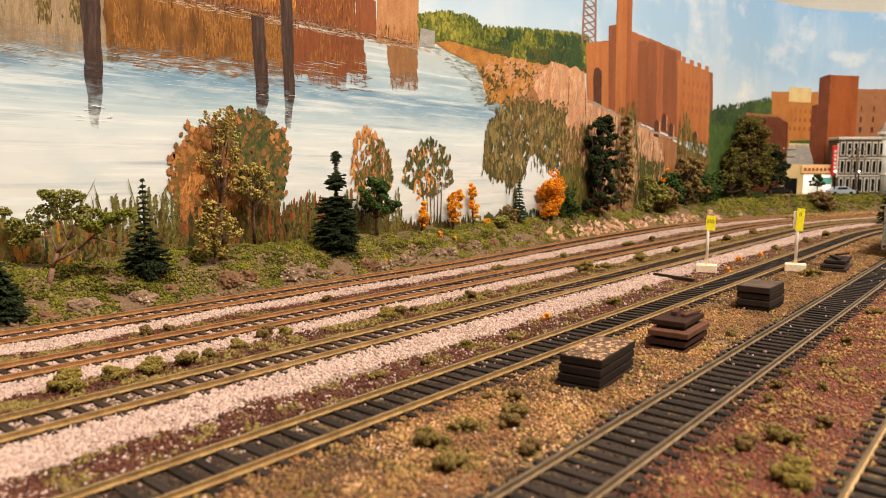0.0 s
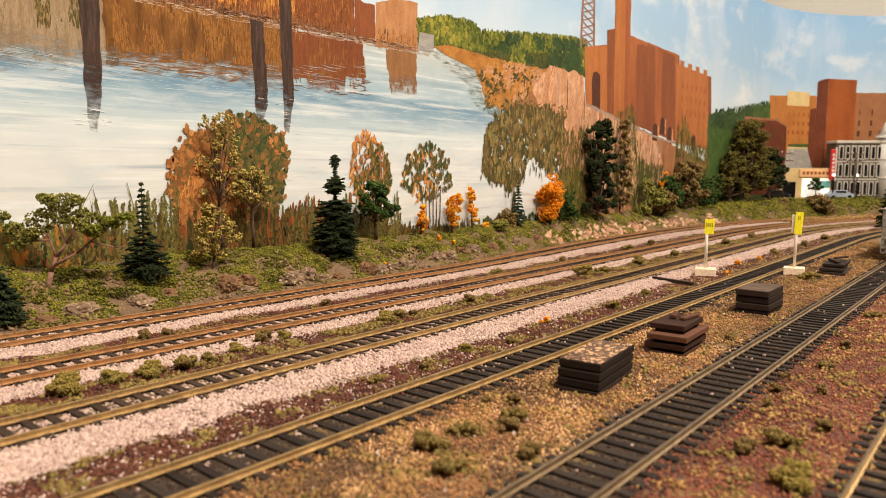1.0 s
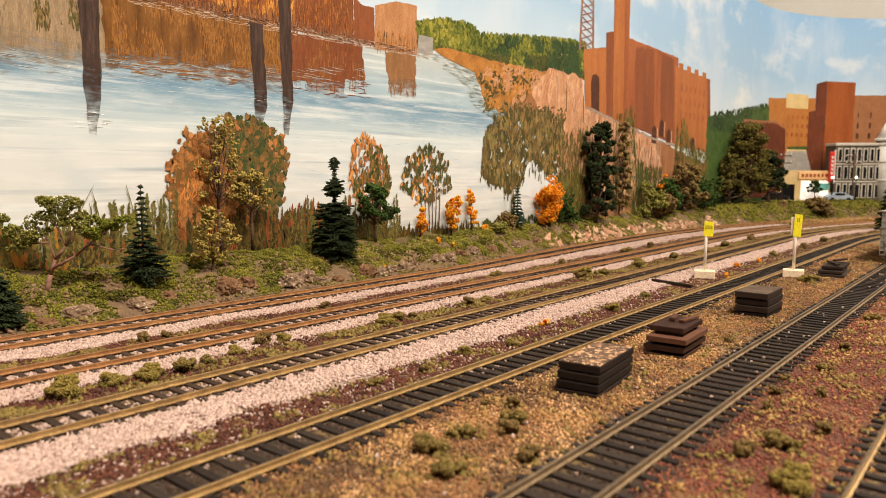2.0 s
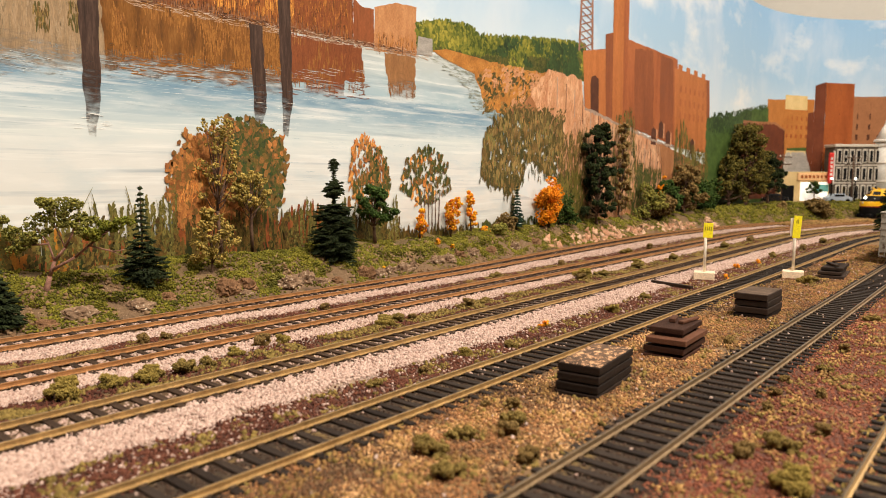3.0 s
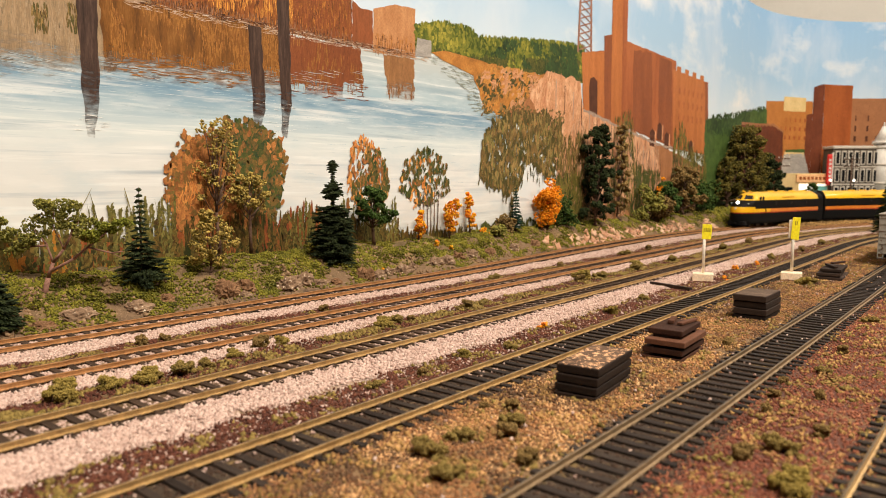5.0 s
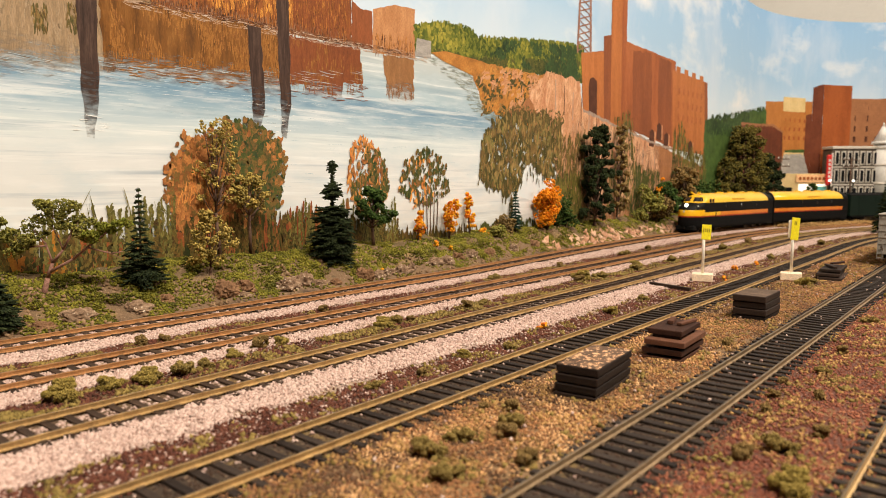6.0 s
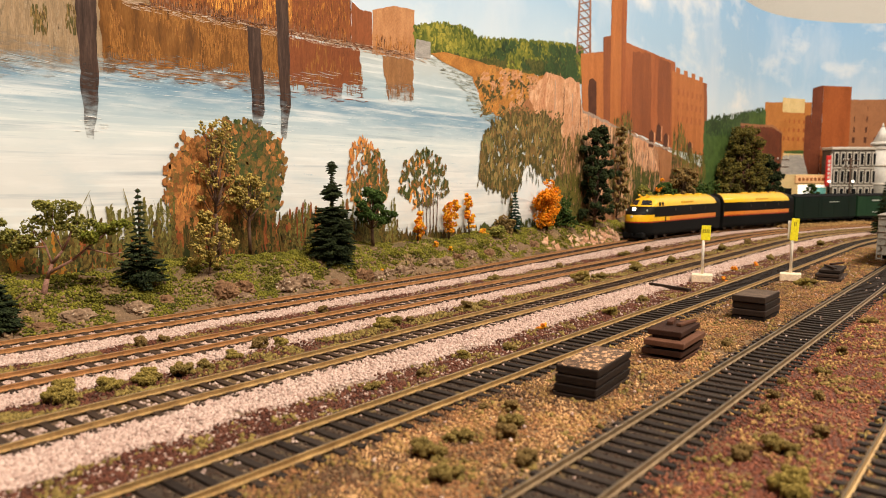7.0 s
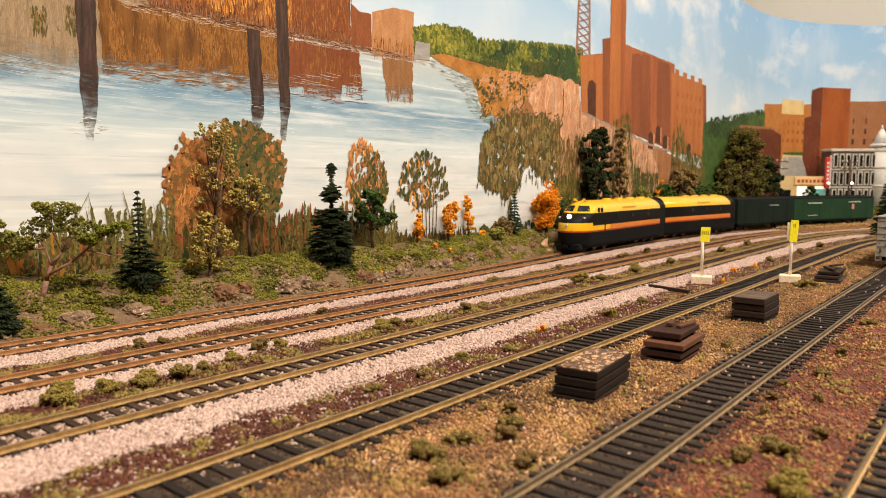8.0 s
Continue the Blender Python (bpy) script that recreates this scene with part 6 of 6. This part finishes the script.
def engine_body(length, has_nose):
    bm = bmesh.new()
    rings = []
    for z in LEVELS:
        w, ring = HALF(z), []
        if has_nose:
            ring += [nose_point(-math.pi / 2 + math.pi * i / 26, z) for i in range(27)]
        else:
            e = max(0.0, z - 44) * 1.0
            ring += [Vector((-1.0 - e, -w, z)), Vector((-e, -w + 1, z)), Vector((-e, w - 1, z)), Vector((-1.0 - e, w, z))]
        for x in (-62, -length + 15):
            ring.append(Vector((x, w, z)))
        e = max(0.0, z - 44) * 1.0
        ring += [Vector((-length + e, w, z)), Vector((-length + e, -w, z)), Vector((-length + 15, -w, z)), Vector((-62, -w, z))]
        rings.append([bm.verts.new(p) for p in ring])
    n = len(rings[0])
    for z0, z1, p, q in zip(LEVELS, LEVELS[1:], rings, rings[1:]):
        z = (z0 + z1) / 2
        for i in range(n):
            f = bm.faces.new((p[i], p[(i + 1) % n], q[(i + 1) % n], q[i]))
            x = f.calc_center_median().x
            ends = x < -length + 15 or (not has_nose and x > -15)
            mat = 4 if z < 19.8 else 2 if z < 21.3 else 1 if z < 26.0 else 3 if z < 38.4 else 0
            if mat == 1 and has_nose and x > -50 and z > 21.4:
                mat = 0
            if has_nose and z > 36.5 and x > -30 and z < 38.4:
                mat = 3
            if has_nose and 26.0 < z < 29 and x > -38:
                mat = 0
            f.material_index = 3 if ends and mat in (0, 1, 2) else mat
            f.smooth = not ends
    top = bm.faces.new(rings[-1])
    top.material_index = 0
    bm.faces.new(rings[0][::-1]).material_index = 4
    return bm


def wheel_truck(parent, x, wheels, base):
    bm = bmesh.new()
    for side in (-1, 1):
        box(bm, x, side * 12.2, 4.0, base + 9, 1.6, 3.6, 0.4)
        for k in (-0.25, 0.25):
            box(bm, x + k * base, side * 12.6, 6.6, 3.4, 1.4, 3.0, 0.4)
    box(bm, x, 0, 4.5, base * 0.8, 22, 3.0, 0.3)
    truck = part("truck", bm, FRAME, parent, "black truck frame")
    for i in range(wheels):
        wx = x + base * (i / (wheels - 1) - 0.5)
        for side in (-1, 1):
            bm = bmesh.new()
            tube(bm, (wx, side * 7.6, 5.2), (wx, side * 9.8, 5.2), 5.2, 5.0, 16)
            tube(bm, (wx, side * 7.2, 5.2), (wx, side * 7.6, 5.2), 5.7, 5.7, 16)
            part("wheel", bm, STEEL, truck, "steel wheel")
    return truck


def engine(has_nose, length, label):
    thing = empty("diesel_engine", 0, 0, 0, label=label, category="locomotive", group="streamlined engines")
    body = part("body", engine_body(length, has_nose), [YELLOW, ORANGE, REDLINE, BLACKPAINT, FRAME], thing)
    for x in (-length * 0.2, -length * 0.8):
        wheel_truck(thing, x, 3, 46)
    bm = bmesh.new()
    box(bm, -length / 2, 0, 3.4, 50, 24, 6, 1.5)
    part("fuel_tank", bm, FRAME, thing)
    bm = bmesh.new()
    box(bm, -length - 2.2, 0, 7, 6, 22, 34, 0.8)
    part("diaphragm", bm, FRAME, thing)
    for k in range(4):
        bm = bmesh.new()
        x = -length * (0.42 + 0.14 * k)
        tube(bm, (x, 0, 49.6), (x, 0, 51.6), 5.2, 4.6, 14)
        part("roof_fan", bm, YELLOW, body)
    for side in (-1, 1):
        for k in range(3):
            bm = bmesh.new()
            tube(bm, (-length * (0.36 + 0.2 * k), side * 17.0, 33.5), (-length * (0.36 + 0.2 * k), side * 17.5, 33.5), 2.1, 2.1, 14)
            part("porthole", bm, GLASS, body)
        bm = bmesh.new()
        box(bm, -length * 0.52, side * 16.35, 41.2, 34, 0.5, 2.0)
        part("lettering", bm, FAINT, body, "row of unreadable letters as a plain bar")
    if has_nose:
        for side in (-1, 1):
            bm = bmesh.new()
            grid = [[bm.verts.new(nose_point(side * radians(a), z + dz, 0.25)) for a in (8, 22, 38, 54)] for z, dz in ((40.0, 0), (42.8, 0), (45.6, 0))]
            for p, q in zip(grid, grid[1:]):
                for i in range(3):
                    bm.faces.new((p[i], p[i + 1], q[i + 1], q[i]))
            part("windshield", bm, GLASS, body, "dark windshield pane")
            for x in (-36, -43):
                bm = bmesh.new()
                box(bm, x, side * 16.9, 38.8, 4.2, 1.0, 4.6, 0.3)
                part("cab_window", bm, GLASS, body)
            bm = bmesh.new()
            box(bm, -50, side * 17.2, 19, 2.2, 0.7, 8)
            part("stripe_gap", bm, BLACKPAINT, body)
            bm = bmesh.new()
            p = nose_point(side * radians(48), 34.0, 0.1)
            tube(bm, p, p + Vector((1.2, side * 1.2, 0.1)), 1.0, 0.9, 12)
            part("class_light", bm, LETTER, body)
        p = nose_point(0, 35.0)
        bm = bmesh.new()
        tube(bm, p - Vector((2, 0, 0)), p + Vector((1.2, 0, 0.3)), 2.9, 2.7, 20)
        housing = part("headlight", bm, STEEL, body)
        bm = bmesh.new()
        tube(bm, p + Vector((1.2, 0, 0.3)), p + Vector((1.7, 0, 0.4)), 2.4, 2.1, 20)
        part("lens", bm, HEADLAMP, housing, "lit headlight lens")
        bm = bmesh.new()
        tube(bm, nose_point(0, 27.0), nose_point(0, 27.0, 1.2), 1.4, 1.2, 14)
        part("lower_light", bm, LETTER, body)
        bm = bmesh.new()
        box(bm, -10, 0, 1.8, 16, 26, 7, 1.4)
        box(bm, 0, 0, 4.4, 4, 4, 3, 0.5)
        part("pilot", bm, FRAME, thing)
        for y in (-5, 5):
            bm = bmesh.new()
            tube(bm, (-34, y, 49.0), (-26, y, 51.5), 0.6, 1.3, 10)
            part("air_horn", bm, YELLOW, body)
    return thing


def freight_car(length, paint, label, bars, herald, height=44.0):
    car = empty("freight_car", 0, 0, 0, label=label, category="freight car", group="green freight cars")
    bm = bmesh.new()
    w = 17.0
    prof = [(-w, 10), (-w, height - 1.5), (-w * 0.96, height), (-w * 0.6, height + 1.6), (0, height + 2.6), (w * 0.6, height + 1.6), (w * 0.96, height), (w, height - 1.5), (w, 10)]
    a = [bm.verts.new((0, y, z)) for y, z in prof]
    b = [bm.verts.new((-length, y, z)) for y, z in prof]
    for i in range(len(prof) - 1):
        f = bm.faces.new((a[i], a[i + 1], b[i + 1], b[i]))
        f.material_index = 1 if 1 <= i <= 6 else 0
    bm.faces.new((a[-1], a[0], b[0], b[-1])).material_index = 1
    bm.faces.new(a)
    bm.faces.new(b[::-1])
    body = part("body", bm, [paint, FRAME], car)
    for side in (-1, 1):
        n = int(length / 34)
        for k in range(n):
            bm = bmesh.new()
            box(bm, -length * (k + 0.5) / n, side * (w + 0.15), 10.5, 0.6, 0.24, height - 12.5)
            part("rib", bm, paint, body)
        bm = bmesh.new()
        box(bm, -length * 0.5, side * (w + 0.1), 11, 26, 0.4, height - 14, 0.2)
        part("door", bm, paint, body)
        bm = bmesh.new()
        box(bm, -length * 0.5, side * (w - 0.8), 7.4, length * 0.96, 1.2, 3.0)
        part("sill", bm, FRAME, car)
        for x, z, L, h in bars:
            bm = bmesh.new()
            box(bm, -length * x, side * (w + 0.55), z, L, 0.3, h)
            part("lettering", bm, LETTER, body, "row of unreadable letters as a plain bar")
        if herald:
            bm = bmesh.new()
            box(bm, -length * herald, side * (w + 0.6), 25, 6, 0.4, 8)
            part("herald", bm, HERALD, body, "small red and white emblem")
    for x in (-24, -length + 24):
        wheel_truck(car, x, 2, 21)
    bm = bmesh.new()
    box(bm, -length - 3, 0, 7, 8, 3, 3, 0.4)
    box(bm, -length / 2, 0, height + 2.4, length * 0.98, 5, 0.8)
    part("coupler", bm, FRAME, car)
    return car


lead = engine(True, 213, "streamlined yellow and black diesel engine with lit headlight")
booster = engine(False, 196, "yellow and black cabless booster engine with orange stripe")
car_dark = freight_car(157, GREEN, "dark green freight car with faint lettering", [(0.62, 34, 26, 1.2)], 0.0)
car_green = freight_car(202, GREEN_LIT, "green freight car with pale lettering bars", [(0.24, 35, 34, 1.6), (0.22, 16, 22, 1.0), (0.74, 36, 32, 1.6)], 0.72)


# ---- a standing car in the siding ----
def grey_car():
    car = empty("freight_car", 705, TRACKS[4], 0, 0, "weathered grey freight car standing in the siding", "freight car")
    bm = bmesh.new()
    box(bm, 75, 0, 8, 150, 34, 34, 0.5)
    body = part("body", bm, GREYCAR, car)
    for k in range(5):
        bm = bmesh.new()
        box(bm, -0.3, 0, 17 + k * 5.6, 0.6, 33.4, 0.6)
        part("end_rib", bm, GREYCAR, body)
    bm = bmesh.new()
    box(bm, 75, 0, 42, 152, 35.4, 1.4, 0.4)
    part("roof", bm, GREYCAR, car, "pale grey roof")
    for side in (-1, 1):
        ladder = bmesh.new()
        for y in (16.6, 12.6):
            box(ladder, -1.2, side * y, 4, 0.6, 0.6, 14)
        for z in (5, 9, 13):
            box(ladder, -1.2, side * 14.6, z, 0.6, 4.4, 0.6)
        part("ladder", ladder, GREYCAR, car)
    for x in (24, 126):
        wheel_truck(car, x, 2, 21)
    return car


grey_car()

# ---- the town at the far bend ----
STUCCO = surface("cream_stucco", [rgb(206, 176, 122), rgb(222, 194, 142)], 20, 0.8, 0.1)
TOWNGREY = surface("grey_town_brick", [rgb(84, 76, 68), rgb(112, 102, 90)], 8, 0.85, 0.2)
TOWNLIGHT = surface("pale_town_stone", [rgb(186, 176, 162), rgb(212, 204, 192)], 12, 0.8, 0.1)
TURRET = surface("white_turret_paint", [rgb(206, 200, 192), rgb(228, 224, 216)], 12, 0.6, 0.05)
SIGNRED = surface("red_marquee_sign", [rgb(206, 44, 40), rgb(222, 60, 52)], 12, 0.4, 0.0)
AWNING = surface("teal_shop_front", [rgb(96, 178, 170), rgb(140, 204, 196)], 12, 0.5, 0.0)
CARBLACK = surface("black_car_paint", [rgb(20, 20, 22), rgb(34, 34, 38)], 20, 0.25, 0.0, coat=0.5)
CARPALE = surface("pale_car_paint", [rgb(150, 160, 176), rgb(176, 184, 196)], 20, 0.25, 0.0, coat=0.5)
# Emission added to the pale window pane; it has no lamp behind it.
SHOPGLOW = glow("glowing_shop_window", (1.0, 0.90, 0.76), 0.75)
GLOBE = glow("street_lamp_globe", (1.0, 0.92, 0.78), 2.5)


def town_place(u, w):
    """Plan place of a point of the street: u along the fronts, w back from them."""
    c, s = 0.643, -0.766
    return 1530 + u * c - w * s * 1.0, 393 + u * s + w * c


def shop():
    x, y = town_place(0, 0)
    ob = empty("corner_shop", x, y, 22, math.atan2(-0.766, 0.643), "cream stucco shop with a pale glowing window and red vertical sign", "shop building")
    bm = bmesh.new()
    box(bm, 52, 14, 0, 104, 26, 62, 0.6)
    wall = part("wall", bm, STUCCO, ob)
    bm = bmesh.new()
    box(bm, 20, 0.6, 0, 24, 1.2, 34, 0.3)
    part("garage_door", bm, FRAME, wall, "dark open garage bay")
    bm = bmesh.new()
    box(bm, 70, -1.0, 44, 64, 2.4, 16, 0.5)
    board = part("sign_board", bm, SHOP_BOARD, ob, "orange sign board")
    for k in range(7):
        bm = bmesh.new()
        box(bm, 46 + k * 8, -2.4, 49, 5, 0.5, 6)
        part("mark", bm, CITY_BROWN, board)
    bm = bmesh.new()
    box(bm, 72, -0.5, 3, 56, 1.4, 38, 0.4)
    part("shop_window", bm, SHOPGLOW, wall, "pale shop window with added glow")
    bm = bmesh.new()
    box(bm, 88, -1.6, 22, 26, 1.6, 14, 0.3)
    part("awning", bm, AWNING, ob, "teal shop front panel")
    bm = bmesh.new()
    box(bm, 82, -2.0, 0, 40, 2.0, 6, 0.3)
    part("plinth", bm, SIGNRED, ob)
    bm = bmesh.new()
    box(bm, 100, -8, 38, 10, 5, 62, 1.4)
    sign = part("marquee_sign", bm, SIGNRED, ob, "tall red sign with white edge")
    bm = bmesh.new()
    box(bm, 106, -8, 36, 3.0, 5.4, 68, 1.2)
    part("sign_edge", bm, TURRET, sign)
    for k in range(6):
        bm = bmesh.new()
        box(bm, 100, -10.8, 46 + k * 8, 4.5, 0.5, 5)
        part("mark", bm, TURRET, sign)
    return ob


SHOP_BOARD = surface("orange_cream_board", [rgb(232, 176, 120), rgb(244, 196, 142)], 20, 0.5, 0.0)


def town_hall():
    x, y = town_place(116, 8)
    ob = empty("town_building", x, y, 22, math.atan2(-0.766, 0.643), "grey three-storey brick building with a white corner turret", "building")
    bm = bmesh.new()
    box(bm, 52, 20, 0, 104, 38, 112, 0.5)
    wall = part("wall", bm, TOWNGREY, ob)
    bm = bmesh.new()
    box(bm, 52, 19, 112, 108, 42, 6, 1.0)
    part("cornice", bm, TOWNLIGHT, ob, "pale stone cornice")
    for z in (38, 74):
        bm = bmesh.new()
        box(bm, 52, 0.4, z, 104, 2.0, 3, 0.3)
        part("band", bm, TOWNLIGHT, wall)
    for r, z in enumerate((6, 44, 80)):
        for c in range(7):
            bm = bmesh.new()
            box(bm, 9 + c * 13, 0.2, z, 9.5, 1.8, 28 if r else 30, 0.4)
            window = part("window", bm, TOWNLIGHT, wall)
            bm = bmesh.new()
            box(bm, 9 + c * 13, -0.7, z + 2, 5.6, 0.9, 23 if r else 25)
            part("pane", bm, GLASS, window)
    bm = bmesh.new()
    tube(bm, (104, 6, 0), (104, 6, 122), 17, 17, 16)
    turret = part("turret", bm, TURRET, ob, "white round corner turret")
    for z in (40, 78, 112):
        bm = bmesh.new()
        tube(bm, (104, 6, z), (104, 6, z + 4), 18.4, 18.4, 16)
        part("band", bm, TOWNLIGHT, turret)
    bm = bmesh.new()
    tube(bm, (104, 6, 122), (104, 6, 128), 21, 20, 16)
    tube(bm, (104, 6, 128), (104, 6, 158), 17, 3, 16)
    tube(bm, (104, 6, 158), (104, 6, 166), 2.4, 1.0, 10)
    part("turret_roof", bm, TURRET, turret, "white cone roof")
    return ob


def street_lamp(u, w):
    x, y = town_place(u, w)
    ob = empty("street_lamp", x, y, 21, 0, "black street lamp with a lit white globe", "street lamp", "street lamps")
    bm = bmesh.new()
    tube(bm, (0, 0, 0), (0, 0, 4), 2.2, 1.4, 10)
    tube(bm, (0, 0, 4), (0, 0, 46), 1.3, 1.0, 10)
    part("post", bm, FRAME, ob)
    bm = bmesh.new()
    bmesh.ops.create_uvsphere(bm, u_segments=12, v_segments=8, radius=2.6, matrix=Matrix.Translation((0, 0, 49)))
    part("globe", bm, GLOBE, ob, "lit white globe", True)


def utility_pole(x, y, z, h, label):
    ob = empty("utility_pole", x, y, z, math.atan2(-0.766, 0.643), label, "utility pole", "utility poles")
    bm = bmesh.new()
    tube(bm, (0, 0, 0), (0, 0, h), 1.5, 1.1, 8)
    part("post", bm, BARK, ob)
    for k in range(2):
        bm = bmesh.new()
        box(bm, 0, 0, h - 6 - k * 14, 34, 1.6, 1.8)
        arm = part("crossarm", bm, BARK, ob)
        for i in range(4):
            bm = bmesh.new()
            tube(bm, ((i - 1.5) * 10, 0, h - 4.2 - k * 14), ((i - 1.5) * 10, 0, h - 0.8 - k * 14), 1.2, 0.8, 8)
            part("insulator", bm, TURRET, arm, "white insulator")


def parked_car(u, w, turn, paint, label):
    x, y = town_place(u, w)
    ob = empty("parked_car", x, y, 21.5, turn, label, "car", "parked cars")
    bm = bmesh.new()
    prof = [(-26, 4), (-26, 11), (-18, 12.5), (-12, 18.5), (10, 18.5), (16, 12.5), (26, 11), (26, 4)]
    a = [bm.verts.new((x, -10, z)) for x, z in prof]
    b = [bm.verts.new((x, 10, z)) for x, z in prof]
    for i in range(len(prof)):
        j = (i + 1) % len(prof)
        bm.faces.new((a[i], a[j], b[j], b[i]))
    bm.faces.new(a)
    bm.faces.new(b[::-1])
    bmesh.ops.bevel(bm, geom=bm.edges[:], offset=1.0, segments=1, affect="EDGES")
    body = part("body", bm, paint, ob)
    for side in (-1, 1):
        bm = bmesh.new()
        box(bm, -1, side * 9.8, 12.8, 20, 0.8, 4.4, 0.2)
        part("side_window", bm, GLASS, body)
        for wx in (-16, 16):
            bm = bmesh.new()
            tube(bm, (wx, side * 8, 4.2), (wx, side * 10.4, 4.2), 4.2, 4.2, 14)
            part("wheel", bm, FRAME, ob)
        bm = bmesh.new()
        box(bm, -26, side * 6.5, 8, 1.0, 3.4, 2.4, 0.4)
        part("headlight", bm, TURRET, body)


shop()
town_hall()
street_lamp(96, -22)
street_lamp(142, -24)
utility_pole(1470, 372, 21, 96, "wooden utility pole with white insulators beside the trees")
utility_pole(1607, 275, 21, 96, "wooden utility pole with white insulators before the building")
parked_car(-16, -16, math.atan2(-0.766, 0.643), CARBLACK, "black toy car parked beside the shop")
parked_car(112, -16, math.atan2(-0.766, 0.643), CARPALE, "pale blue toy car parked in the street")
x, y = town_place(66, -14)
broadleaf(x, y, 21, 42, 16, LEAF_GREEN, "small street tree before the shop window", 60, BARK, 10, 22, 0.4, 2.0, 1.4)


# ---- what moves ----
def motions():
    """The train comes round the bend on the outer track and runs towards the eye."""
    times = [0.0, 0.5, 1.0, 1.5, 2.0, 2.5, 3.0, 3.5, 4.0, 4.5, 5.0, 5.5, 6.0, 6.5, 7.0, 7.5, 8.0]
    front = [1962, 1876, 1790, 1704, 1616, 1527, 1440, 1351, 1259, 1171, 1090, 1016, 945, 872, 795, 712, 625]
    behind = 0.0
    for thing, length in ((lead, 223.6), (booster, 205.8), (car_dark, 164.9), (car_green, 212.1)):
        rows = []
        for t, s in zip(times, front):
            s = s + behind
            ax, ay, _ = on_track(TRACKS[0], s + length * 0.2)
            bx, by, _ = on_track(TRACKS[0], s + length * 0.8)
            ahead = Vector((ax - bx, ay - by, 0)).normalized()
            nose = Vector((ax, ay, 0)) + ahead * length * 0.2
            rows.append((t, pose(nose.x * MM, nose.y * MM, 0, 0, 0, math.degrees(math.atan2(ahead.y, ahead.x)))))
        thing.scale = (1.05, 1.05, 1.05)
        walk(thing, rows)
        behind += length + 7


motions()
